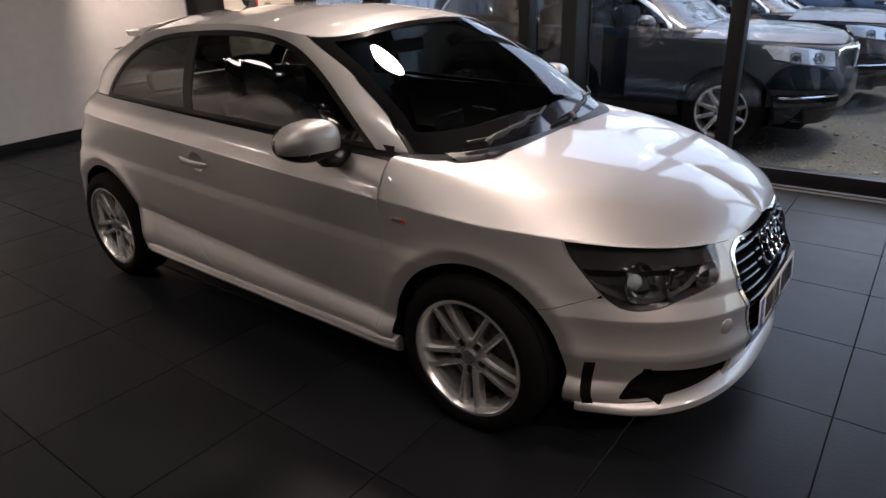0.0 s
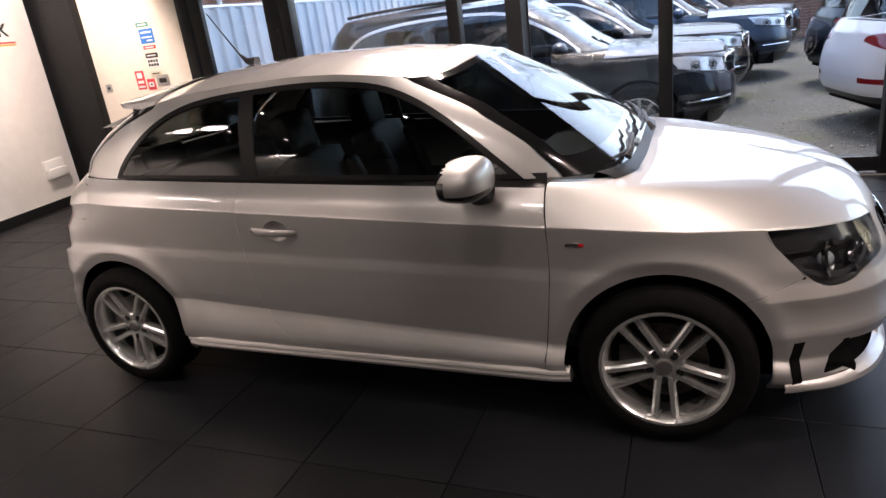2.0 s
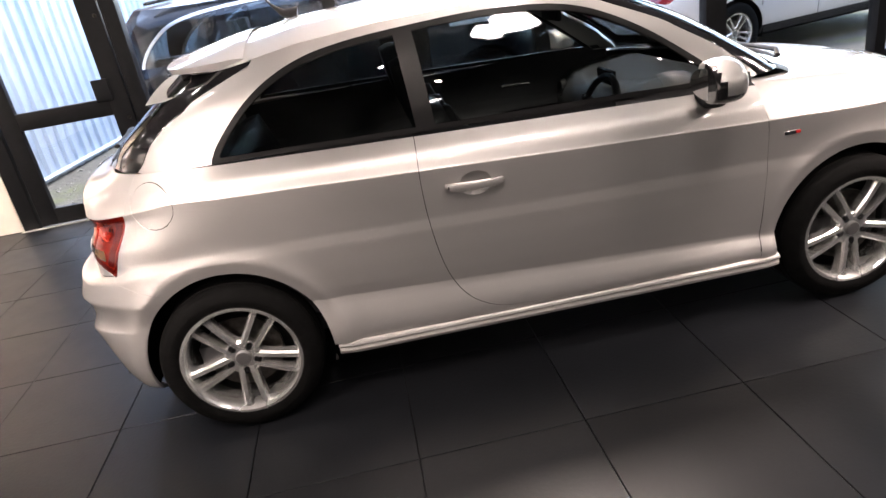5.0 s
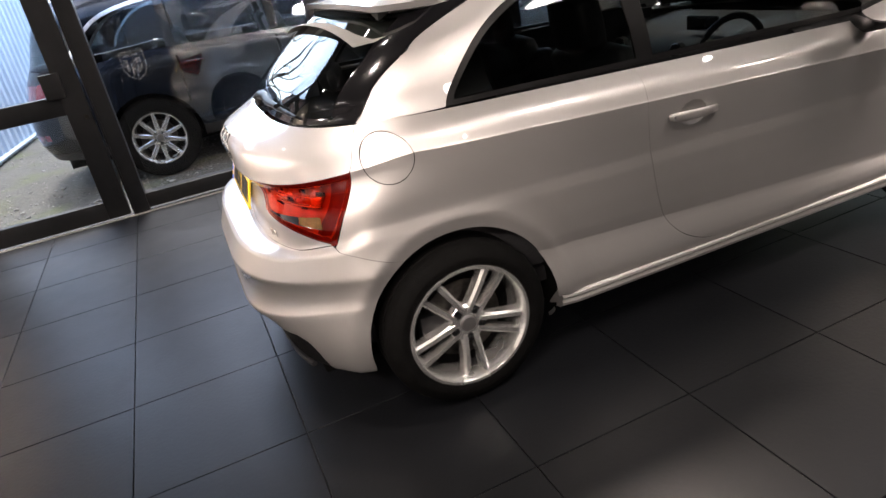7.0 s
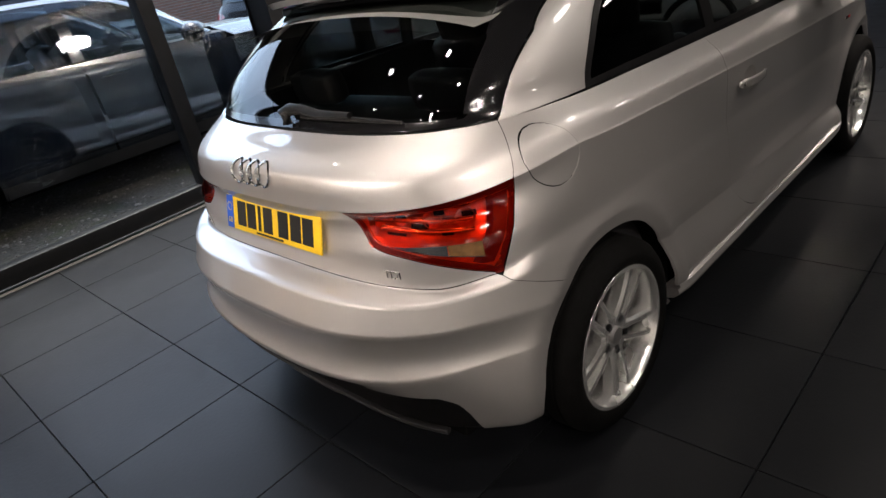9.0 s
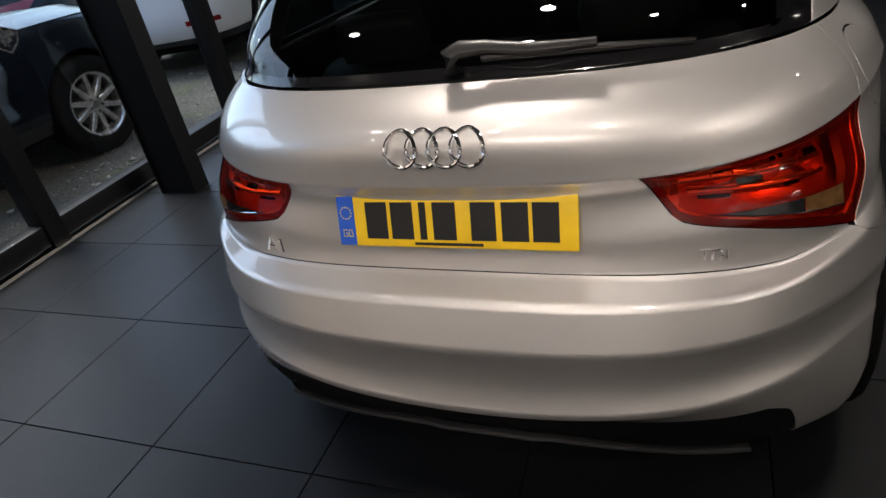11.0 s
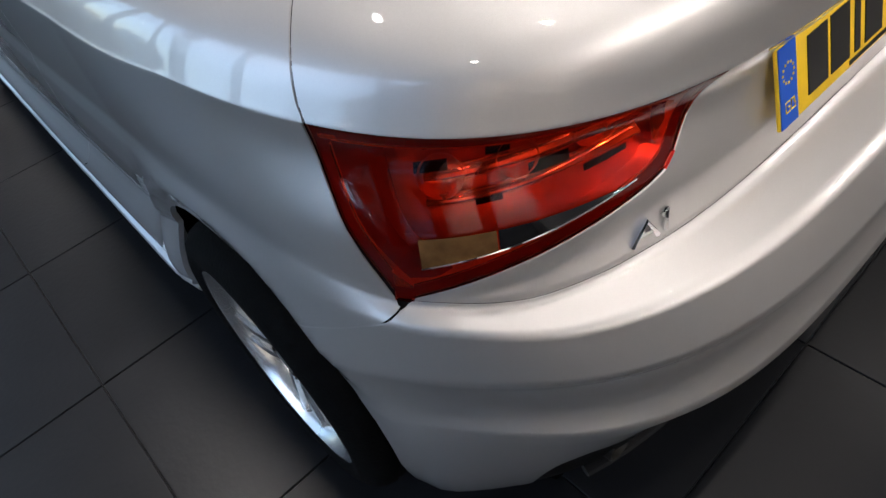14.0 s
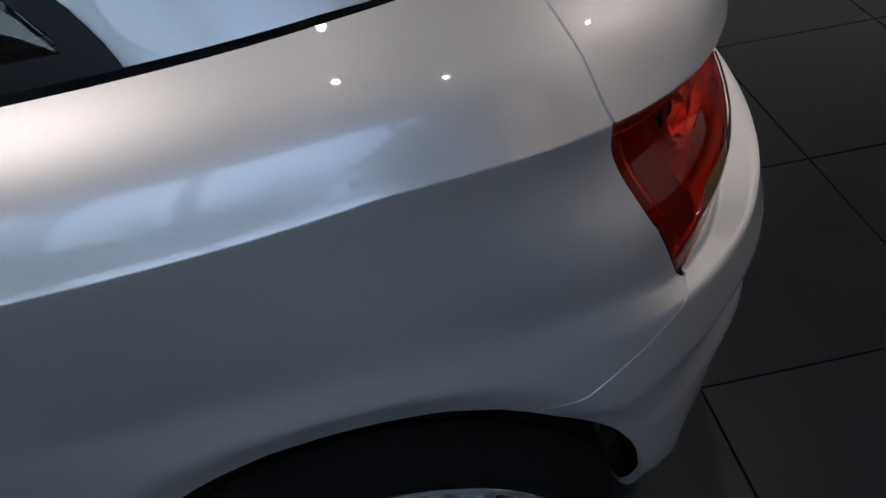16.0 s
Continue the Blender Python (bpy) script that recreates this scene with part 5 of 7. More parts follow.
for y_, shapes, nm in ((0.490, ((0, 0.042), (0.047, 0.063)), "model_badge"), (-0.518, ((0, 0.018), (0.022, 0.042), (0.046, 0.051)), "engine_badge")):
    w_ = shapes[-1][1]
    bd = part(nm, bmesh.new(), CHROME, CAR, "small chrome tailgate badge")
    for k, (a, b) in enumerate(shapes):
        yc = y_ + w_ / 2 - (a + b) / 2
        p, n = on_body(SV[-1] - abs(yc) * 1.02, 0.705, -0.001, 1 if yc >= 0 else -1)
        hh = 0.017 if nm == "model_badge" else 0.010
        bm = bmesh.new()
        if nm == "model_badge" and k == 0:
            tube(bm, [(0.0195, 0, -hh), (0.0, 0, hh), (-0.0195, 0, -hh)], 0.0038, 6)
            tube(bm, [(0.011, 0, -0.005), (-0.011, 0, -0.005)], 0.003, 6)
        elif nm == "engine_badge" and k == 0:
            tube(bm, [(0.009, 0, hh), (-0.009, 0, hh)], 0.0022, 6)
            tube(bm, [(0, 0, hh), (0, 0, -hh)], 0.0022, 6)
        elif nm == "engine_badge" and k == 1:
            tube(bm, [(0.009, 0, -hh), (0.009, 0, hh), (-0.004, 0, hh), (-0.009, 0, 0.004), (-0.009, 0, -0.004), (-0.004, 0, -hh), (0.009, 0, -hh)], 0.0022, 6)
        else:
            tube(bm, [(0, 0, -hh), (0, 0, hh)] + ([(0.007, 0, hh - 0.008)] if nm == "model_badge" else []), 0.0034 if nm == "model_badge" else 0.0025, 6)
        t_ = Vector((0, 0, 1)).cross(n).normalized()
        t_ = t_ if t_.y > 0 else -t_
        u_ = n.cross(t_) if n.cross(t_).z > 0 else t_.cross(n)
        part("letter", bm, CHROME, bd, m=Matrix.Translation(p + n * 0.002) @ Matrix((t_, n, u_)).transposed().to_4x4())


def number_plate(name, material, m, w, label):
    """A plate with a blue band and plain bars for its characters."""
    pl = part(name, boxes((-0.26, 0.26, 0, 0.006, -0.0555, 0.0555), bevel=0.003), material, CAR, label, m=m)
    part("blue_band", boxes((-0.258, -0.218, 0.006, 0.0072, -0.0535, 0.0535)), PLATEBLUE, pl)
    xs = [-0.190, -0.131, -0.066, -0.036, 0.046, 0.110, 0.172]
    ws = [0.050, 0.050, 0.015, 0.050, 0.052, 0.054, 0.052]
    for x_, w_ in zip(xs, ws):
        part("character_bar", boxes((x_, x_ + w_, 0.006, 0.0074, -0.038, 0.041)), INK, pl)
    for k in range(12):
        a = k * math.pi / 6
        part("yellow_dot", boxes((-0.2395 + 0.013 * math.cos(a), -0.2365 + 0.013 * math.cos(a), 0.0072, 0.0078, 0.0155 + 0.013 * math.sin(a), 0.0185 + 0.013 * math.sin(a))), YELLOW, pl)
    for x_, strokes in ((-0.2475, ((0.008, 0.006, 0, 0.006, 0, 0, 0.009, 0, 0.009, 0.007, 0.005, 0.007))), (-0.2345, ((0, 0, 0, 0.014, 0.007, 0.014, 0.007, 0.008, 0.009, 0.006, 0.009, 0)))):
        pts_ = list(zip(strokes[0::2], strokes[1::2]))
        if x_ < -0.24:
            pts_ = [(0.009, 0.014), (0, 0.014)] + pts_[2:]
        else:
            pts_ = pts_ + [(0, 0)]
        bm = bmesh.new()
        tube(bm, [Vector((x_ + a, 0.0073, -0.034 + b)) for a, b in pts_], 0.0012, 5)
        part("character", bm, YELLOW, pl)
    part("small_print_bar", boxes((-0.08, 0.07, 0.006, 0.0072, -0.050, -0.044)), INK, pl)
    return pl


PM = Matrix.Translation((-1.771, 0, 0.784)) @ Matrix(((0, -1, 0), (-1, 0, 0), (0, 0, 1))).to_4x4() @ Matrix.Rotation(radians(16), 4, "X")
number_plate("number_plate", YELLOW, PM, 0.52, "yellow rear number plate with blue band")

wp = part("rear_wiper", bmesh.new(), TRIMBLACK, CAR, "black rear wiper arm")


def on_green(y, f):
    """A point of the glasshouse tail at lateral y and height share f."""
    row = D[int(round(np.interp(f, DF, np.arange(len(DF)))))][NF + NS:]
    return Vector((np.interp(-abs(y), -row[:, 1], row[:, 0]), y, np.interp(-abs(y), -row[:, 1], row[:, 2])))


bm = bmesh.new()
tube(bm, [on_green(0.0, 0.07) + Vector((-0.020, 0, 0)), on_green(0.0, 0.15) + Vector((-0.045, 0, 0.004)), on_green(-0.02, 0.19) + Vector((-0.046, 0, 0)), on_green(-0.07, 0.165) + Vector((-0.040, 0, 0)), on_green(-0.16, 0.155) + Vector((-0.036, 0, 0)), on_green(-0.285, 0.14) + Vector((-0.030, 0, 0))], [0.020, 0.026, 0.024, 0.018, 0.016, 0.011], 10, flat=0.75)
part("arm", bm, TRIMBLACK, wp)
bm = bmesh.new()
tube(bm, [on_green(-0.06, 0.125) + Vector((-0.020, 0, 0)), on_green(-0.25, 0.12) + Vector((-0.018, 0, 0)), on_green(-0.455, 0.09) + Vector((-0.014, 0, 0))], [0.008, 0.009, 0.005], 8)
part("blade", bm, TRIMBLACK, wp)

# roof spoiler
bm = bmesh.new()
ys = np.linspace(-0.565, 0.565, 41)
xs = np.linspace(0, 1, 9)


def spoiler_top(y, t):
    q = abs(y) / 0.565
    x0 = -0.985
    x1 = -1.305 + 0.15 * y * y + 0.10 * max(0, (q - 0.86) / 0.14) ** 2
    x = x0 + (x1 - x0) * t
    edge = np.interp(x, [-1.32, -0.985], [1.324, 1.336])
    mid = np.interp(x, [-1.32, -1.15, -0.985], [1.347, 1.382, 1.413])
    z = edge + (mid - edge) * (1 - q**2.4) + 0.006 * min(t * 6, 1)
    return x, y, z


top = [[bm.verts.new(spoiler_top(y, t)) for t in xs] for y in ys]
bml = bmesh.new()
rim_low = [bm.verts.new((lambda p: (p[0] + 0.010, p[1], p[2] - 0.020))(spoiler_top(y, 1.0))) for y in ys]
low = [[bml.verts.new((lambda p: (p[0] + 0.010 * t, p[1], p[2] - 0.006 - 0.014 * t - 0.03 * (1 - t)))(spoiler_top(y, t))) for t in xs] for y in ys]
for g_, fl in ((top, False), (low, True)):
    for a, b in zip(g_, g_[1:]):
        for k in range(8):
            f = (a[k], a[k + 1], b[k + 1], b[k])
            (bml if fl else bm).faces.new(f[::-1] if fl else f)
for k in range(40):
    bm.faces.new((top[k][8], rim_low[k], rim_low[k + 1], top[k + 1][8]))
for y_ in (ys[0], ys[-1]):
    a = [bm.verts.new(spoiler_top(y_, t)) for t in xs]
    b = [bm.verts.new((p.co.x + 0.010 * t, p.co.y, p.co.z - 0.006 - 0.014 * t - 0.03 * (1 - t))) for p, t in zip(a, xs)]
    for k in range(8):
        bm.faces.new((a[k], a[k + 1], b[k + 1], b[k]))
bmesh.ops.remove_doubles(bm, verts=bm.verts, dist=1e-5)
part("spoiler_lining", bml, BLACK, CAR, "black spoiler underside", angle=60)
bmesh.ops.recalc_face_normals(bm, faces=bm.faces)
part("roof_spoiler", bm, SILVER, CAR, "silver roof spoiler", angle=50)
part("spoiler_underside", boxes((-1.235, -1.12, -0.47, 0.47, 1.285, 1.318), bevel=0.01), BLACK, CAR, "black spoiler underside")
bm = bmesh.new()
tube(bm, [(-0.80, 0, 1.440), (-0.86, 0, 1.452), (-0.90, 0, 1.490), (-1.05, 0, 1.705)], [0.030, 0.016, 0.005, 0.003], 10)
part("roof_aerial", bm, BLACK, CAR, "black rod aerial")

# grille
pts, nor, pol = LEFT["grille_frame"]
panel("grille_frame", both("grille_frame"), CHROME, CAR, "chrome grille surround", lift=0.003, rim=0.02)
panel("grille_back", inset(both("grille_hole"), 0.045), VOID, CAR, rim=-0.03)
gr = part("grille", bmesh.new(), GLOSSBLACK, CAR, "black grille with thin chrome-edged slats")
for k in range(11):
    z_ = 0.345 + k * 0.0335
    half = np.interp(z_, [0.32, 0.365, 0.59, 0.64, 0.70], [0.20, 0.262, 0.326, 0.328, 0.28]) - 0.004
    bm = bmesh.new()
    rows_ = []
    for y_ in np.linspace(-half, half, 25):
        p = on_body(0.001 + abs(y_) * 1.01, z_, 0.012, 1 if y_ >= 0 else -1)[0]
        rows_.append([bm.verts.new((p.x + a, y_, p.z + b)) for a, b in ((0.0, 0.004), (0.004, 0.0), (0.0, -0.005), (-0.02, -0.007), (-0.02, 0.004))])
    for a, b in zip(rows_, rows_[1:]):
        for j in range(5):
            bm.faces.new((a[j], a[(j + 1) % 5], b[(j + 1) % 5], b[j]))
    bmesh.ops.recalc_face_normals(bm, faces=bm.faces)
    part("slat", bm, GLOSSBLACK, gr, angle=30)
for k in range(4):
    bm = bmesh.new()
    c = (k - 1.5) * 0.062
    tube(bm, [Vector((on_body(0.001 + abs(c + 0.048 * math.cos(t)), 0.632 + 0.048 * math.sin(t), -0.004 - 0.001 * (k % 2))[0].x, c + 0.048 * math.cos(t), 0.632 + 0.048 * math.sin(t))) for t in np.linspace(0, 2 * math.pi, 37)], 0.0055, 8, cap=False)
    part("emblem_ring", bm, CHROME, CAR, "interlocked chrome emblem ring")
number_plate("number_plate", PLATEWHITE, Matrix.Translation((2.034, 0, 0.455)) @ Matrix(((0, 1, 0), (1, 0, 0), (0, 0, 1))).to_4x4() @ Matrix.Rotation(radians(4), 4, "X"), 0.52, "white front number plate with blue band")

# exhaust tips
for y_ in (0.44, 0.525):
    bm = bmesh.new()
    revolve(bm, [(0.028, -0.10), (0.030, 0.0), (0.028, 0.003), (0.026, 0.0), (0.024, -0.08), (0.001, -0.08)], 28, axis="x")
    part("exhaust_tip", bm, STEEL, CAR, "steel exhaust tip", m=Matrix.Translation((-1.775, y_, 0.262)) @ Matrix.Rotation(math.pi, 4, "Z"))
# lower splitter below the valance
bm = bmesh.new()
tube(bm, [Vector((on_body(SV[-1] - abs(y_) * 1.01, 0.225, 0.004, 1 if y_ >= 0 else -1)[0].x, y_, 0.212 + 0.006 * (abs(y_) / 0.6) ** 2)) for y_ in np.linspace(-0.58, 0.58, 31)], 0.012, 8, flat=0.8)
part("rear_splitter", bm, BLACK, CAR, "black lower splitter")

# underbody and wheel housings
FLANK = AB[:, 20:-20].reshape(-1, 3)


def skin_y(x, z):
    return FLANK[np.argmin((FLANK[:, 0] - x) ** 2 + (FLANK[:, 2] - z) ** 2), 1]


part("underbody", boxes((-1.72, 1.85, -0.62, 0.62, 0.185, 0.26), (-0.80, 0.82, -0.76, 0.76, 0.19, 0.27), bevel=0.01), VOID, CAR, "dark underbody")
for hx in HUBS:
    for sd in (1, -1):
        bm = bmesh.new()
        ths = np.linspace(radians(-14), radians(194), 26)
        prof = [(0.366, 0.805), (0.375, 0.70), (0.375, 0.50), (0.10, 0.48)]
        g_ = [[bm.verts.new((hx + r_ * math.cos(t), sd * min(y_, skin_y(hx + r_ * math.cos(t), 0.305 + r_ * math.sin(t)) - 0.02), 0.305 + r_ * math.sin(t))) for r_, y_ in prof] for t in ths]
        for a, b in zip(g_, g_[1:]):
            for k in range(3):
                bm.faces.new((a[k], a[k + 1], b[k + 1], b[k]))
        part("wheel_housing", bm, VOID, CAR, angle=180)


# ---- wheels ----
def make_wheel(radius, rim_r, width, spokes, double, parent, material=None, tint=0.0):
    """A wheel at the origin whose outer face looks along +y."""
    material = material or ALLOY
    wh = part("wheel", bmesh.new(), RUBBER, parent, "alloy wheel with five twin spokes" if double else "alloy wheel")
    hw = width / 2
    bm = bmesh.new()
    rt = radius
    prof = [(rim_r - 0.004, hw - 0.012), (rim_r + 0.010, hw - 0.001), (rim_r + 0.030, hw + 0.003), (rt - 0.045, hw + 0.002), (rt - 0.018, hw - 0.010), (rt - 0.005, hw - 0.026), (rt, hw - 0.045)]
    for gz in (0.055, 0.0, -0.055):
        prof += [(rt, gz * hw / 0.107 + 0.006), (rt - 0.007, gz * hw / 0.107 + 0.004), (rt - 0.007, gz * hw / 0.107 - 0.004), (rt, gz * hw / 0.107 - 0.006)]
    prof += [(rt, -hw + 0.045), (rt - 0.018, -hw + 0.010), (rim_r + 0.02, -hw), (rim_r - 0.004, -hw + 0.012)]
    revolve(bm, prof, 72)
    part("tyre", bm, RUBBER, wh, "black tyre", angle=50)
    bm = bmesh.new()
    o = hw - 0.004
    revolve(bm, [(rim_r - 0.002, o - 0.012), (rim_r + 0.005, o - 0.003), (rim_r + 0.003, o), (rim_r - 0.008, o + 0.001), (rim_r - 0.013, o - 0.006), (rim_r - 0.020, o - 0.020), (rim_r - 0.026, o - 0.060), (rim_r - 0.03, -hw + 0.03), (rim_r, -hw + 0.012)], 72)
    part("rim", bm, material, wh, angle=50)
    face = o - 0.016
    hub_r = rim_r * 0.30
    for k in range(spokes):
        a0 = 2 * math.pi * k / spokes - math.pi / 2
        for sgn in (-1, 1) if double else (0,):
            bm = bmesh.new()
            rows_ = []
            for t in np.linspace(0, 1, 9):
                r_ = hub_r * 0.62 + (rim_r - 0.006 - hub_r * 0.62) * t
                off = sgn * (rim_r * 0.094 + rim_r * 0.074 * t) if double else 0.0
                wd = rim_r * ((0.058 + 0.016 * abs(t - 0.45)) if double else (0.075 + 0.035 * (1 - t)))
                yy = face + (0.008 - 0.020 * (1 - t) ** 2) * 1.0 + (0.008 if t > 0.95 else 0.0) - 0.010 * t
                inn = sgn * 0.25 * wd
                sect = [(-wd, yy - 0.042), (-wd * 0.90, yy - 0.008), (-wd * 0.55 - inn, yy), (wd * 0.55 - inn, yy), (wd * 0.90, yy - 0.008), (wd, yy - 0.042)]
                rows_.append([bm.verts.new((r_ * math.cos(a0) - (off + w_) * math.sin(a0), y_, r_ * math.sin(a0) + (off + w_) * math.cos(a0))) for w_, y_ in sect])
            for a, b in zip(rows_, rows_[1:]):
                for j in range(5):
                    bm.faces.new((a[j], a[j + 1], b[j + 1], b[j]))
            bmesh.ops.recalc_face_normals(bm, faces=bm.faces)
            part("spoke", bm, material, wh, angle=22)
    bm = bmesh.new()
    revolve(bm, [(0.001, face - 0.016), (hub_r * 0.5, face - 0.014), (hub_r * 0.95, face - 0.012), (hub_r * 1.08, face - 0.020), (hub_r * 1.1, face - 0.05)], 40)
    part("hub", bm, material, wh, angle=40)
    bm = bmesh.new()
    revolve(bm, [(0.001, face - 0.004), (rim_r * 0.115, face - 0.005), (rim_r * 0.128, face - 0.009), (rim_r * 0.13, face - 0.02)], 32)
    part("centre_cap", bm, GREYCAP, wh, "grey centre cap", angle=40)
    for k in range(5):
        a0 = 2 * math.pi * k / 5 - math.pi / 2
        bm = bmesh.new()
        c = (rim_r * 0.245 * math.cos(a0), 0, rim_r * 0.245 * math.sin(a0))
        # the flat black ring round the bolt stands in for its pocket's shade
        revolve(bm, [(0.001, face - 0.006), (0.0080, face - 0.006), (0.0092, face - 0.009), (0.0092, face - 0.0108), (0.0150, face - 0.0106), (0.0150, face - 0.03)], 12, centre=c)
        part("wheel_bolt", bm, GLOSSBLACK, wh, angle=40)
    bm = bmesh.new()
    revolve(bm, [(0.05, hw - 0.085), (rim_r * 0.66, hw - 0.085), (rim_r * 0.66, hw - 0.105), (0.05, hw - 0.105)], 40)
    part("brake_disc", bm, STEEL, wh, "steel brake disc")
    bm = bmesh.new()
    box(bm, rim_r * 0.30, rim_r * 0.72, hw - 0.12, hw - 0.065, -0.05, 0.06, bevel=0.01)
    part("brake_caliper", bm, BLACK, wh)
    bm = bmesh.new()
    revolve(bm, [(0.001, hw - 0.11), (rim_r * 0.94, hw - 0.11)], 32)
    part("backing_plate", bm, VOID, wh)
    return wh


W0 = make_wheel(WR, 0.2205, 0.215, 5, True, CAR)
W0.matrix_basis = pose(HUBS[0], 0.742, WR)
for hx, sd in ((HUBS[0], -1), (HUBS[1], 1), (HUBS[1], -1)):
    copy_thing(W0, pose(hx, sd * 0.742, WR, 0, 0, 0 if sd > 0 else 180))

# trim between the door top and the screen pillar
for sd in (1, -1):
    bm = bmesh.new()
    top_, base_ = AB[-1][: NF + NS], D[0][: NF + NS]
    xs_ = np.linspace(0.30, 0.838, 24)
    a = [Vector((x_, sd * (np.interp(-x_, -top_[:, 0], top_[:, 1]) + 0.001), np.interp(-x_, -top_[:, 0], top_[:, 2]) - 0.001)) for x_ in xs_]
    b = [Vector((x_, sd * (np.interp(-x_, -base_[:, 0], base_[:, 1]) - 0.02), np.interp(-x_, -base_[:, 0], base_[:, 2]) + 0.001)) for x_ in xs_]
    m_ = [(p + q) / 2 + Vector((0, 0, 0.001)) for p, q in zip(a, b)]
    ribbon(bm, a, m_)
    ribbon(bm, m_, b)
    bmesh.ops.remove_doubles(bm, verts=bm.verts, dist=1e-5)
    bmesh.ops.recalc_face_normals(bm, faces=bm.faces)
    part("belt_trim", bm, BLACK, CAR, "black trim along the door top", angle=180)

# ---- cabin ----
LEATHER = mat("black_leather", (0.022, 0.022, 0.024), 0.42, noise_scale=60, noise_amt=0.2, bump=0.12, bump_scale=160)
HEADLINER = mat("grey_headlining", (0.25, 0.25, 0.24), 0.9, noise_scale=200, noise_amt=0.1)


def cushion(bm, x0, x1, y0, y1, z0, z1, tilt=0.0, pivot=None, puff=0.25):
    """A padded block with rounded edges, tilted about the y axis."""
    r = bmesh.ops.create_cube(bm, size=1.0)
    vs = r["verts"]
    es = list({e for v in vs for e in v.link_edges})
    bmesh.ops.subdivide_edges(bm, edges=es, cuts=5, use_grid_fill=True)
    vs = [v for v in bm.verts if not v.tag]
    c = Vector(((x0 + x1) / 2, (y0 + y1) / 2, (z0 + z1) / 2))
    h = Vector(((x1 - x0) / 2, (y1 - y0) / 2, (z1 - z0) / 2))
    rot = Matrix.Rotation(radians(tilt), 3, "Y")
    pv = Vector(pivot) if pivot else c
    for v in vs:
        u = v.co * 2
        n = u.normalized() * max(abs(u.x), abs(u.y), abs(u.z)) * 1.22
        w = u.lerp(n, puff)
        p = c + Vector((w.x * h.x, w.y * h.y, w.z * h.z))
        v.co = pv + rot @ (p - pv)
        v.tag = True


def front_seat(y):
    st = part("front_seat", bmesh.new(), LEATHER, CAR, "black leather sports seat")
    for nm, a in (("seat_cushion", (-0.28, 0.24, y - 0.235, y + 0.235, 0.42, 0.58, -8)), ("backrest", (-0.36, -0.22, y - 0.225, y + 0.225, 0.52, 1.04, -18)),
                  ("headrest", (-0.46, -0.36, y - 0.12, y + 0.12, 1.02, 1.22, -10))):
        bm = bmesh.new()
        cushion(bm, *a[:6], tilt=a[6], puff=0.35)
        part(nm, bm, LEATHER, st, angle=180)
    for s_ in (-1, 1):
        bm = bmesh.new()
        cushion(bm, -0.35, -0.17, y + s_ * 0.20 - 0.045, y + s_ * 0.20 + 0.045, 0.55, 0.95, tilt=-18, pivot=(-0.29, y, 0.78), puff=0.4)
        part("side_bolster", bm, LEATHER, st, angle=180)


for y in (-0.36, 0.36):
    front_seat(y)
bench = part("rear_bench", bmesh.new(), LEATHER, CAR, "black rear bench seat")
for nm, a in (("seat_cushion", (-1.12, -0.66, -0.56, 0.56, 0.44, 0.58, -8)), ("backrest", (-1.22, -1.08, -0.56, 0.56, 0.54, 0.98, -18))):
    bm = bmesh.new()
    cushion(bm, *a[:6], tilt=a[6], puff=0.2)
    part(nm, bm, LEATHER, bench, angle=180)
for y in (-0.32, 0.32):
    bm = bmesh.new()
    cushion(bm, -1.30, -1.22, y - 0.12, y + 0.12, 0.99, 1.10, tilt=-10, puff=0.35)
    part("headrest", bm, LEATHER, bench, angle=180)
part("cabin_floor", boxes((-1.55, 1.0, -0.72, 0.72, 0.30, 0.36)), INTERIOR, CAR)
part("load_cover", boxes((-1.52, -1.27, -0.56, 0.56, 0.92, 0.935), bevel=0.004), INTERIOR, CAR, "black load cover")
part("bulkhead", boxes((0.86, 0.92, -0.68, 0.68, 0.30, 0.86)), INTERIOR, CAR)

# dashboard: a rounded section swept across the car
bm = bmesh.new()
sec = [(0.50, 0.58), (0.47, 0.70), (0.48, 0.79), (0.53, 0.850), (0.60, 0.880), (0.72, 0.895), (0.86, 0.905), (0.97, 0.915), (0.97, 0.60)]
ys = np.linspace(-0.70, 0.70, 29)
rings = []
for y in ys:
    hump = 0.05 * math.exp(-((y + 0.36) / 0.16) ** 4)
    pull = 0.05 * (abs(y) / 0.7) ** 2
    rings.append([bm.verts.new((x + pull * (x < 0.6) - 0.02 * hump / 0.05 * (x < 0.6), y, z + hump * (0.5 < x < 0.75) * (z > 0.84))) for x, z in sec])
for a, b in zip(rings, rings[1:]):
    for k in range(len(sec) - 1):
        bm.faces.new((a[k], a[k + 1], b[k + 1], b[k]))
bmesh.ops.recalc_face_normals(bm, faces=bm.faces)
db = part("dashboard", bm, DASH, CAR, "black soft dashboard with round vents", angle=60)
for y in (-0.60, -0.10, 0.10, 0.60):
    bm = bmesh.new()
    revolve(bm, [(0.001, 0.0), (0.022, 0.002), (0.032, 0.010), (0.042, 0.012), (0.046, 0.004), (0.046, -0.02)], 32, axis="x")
    vt = part("air_vent", bm, BLACK, db, "round air vent", m=Matrix.Translation((0.485 + 0.05 * (y / 0.7) ** 2, y, 0.80)) @ Matrix.Rotation(math.pi, 4, "Z"))
    bm = bmesh.new()
    tube(bm, [(0.012, 0.0425 * math.cos(t), 0.0425 * math.sin(t)) for t in np.linspace(0, 2 * math.pi, 33)], 0.004, 6, cap=False)
    part("vent_ring", bm, CHROME, vt)
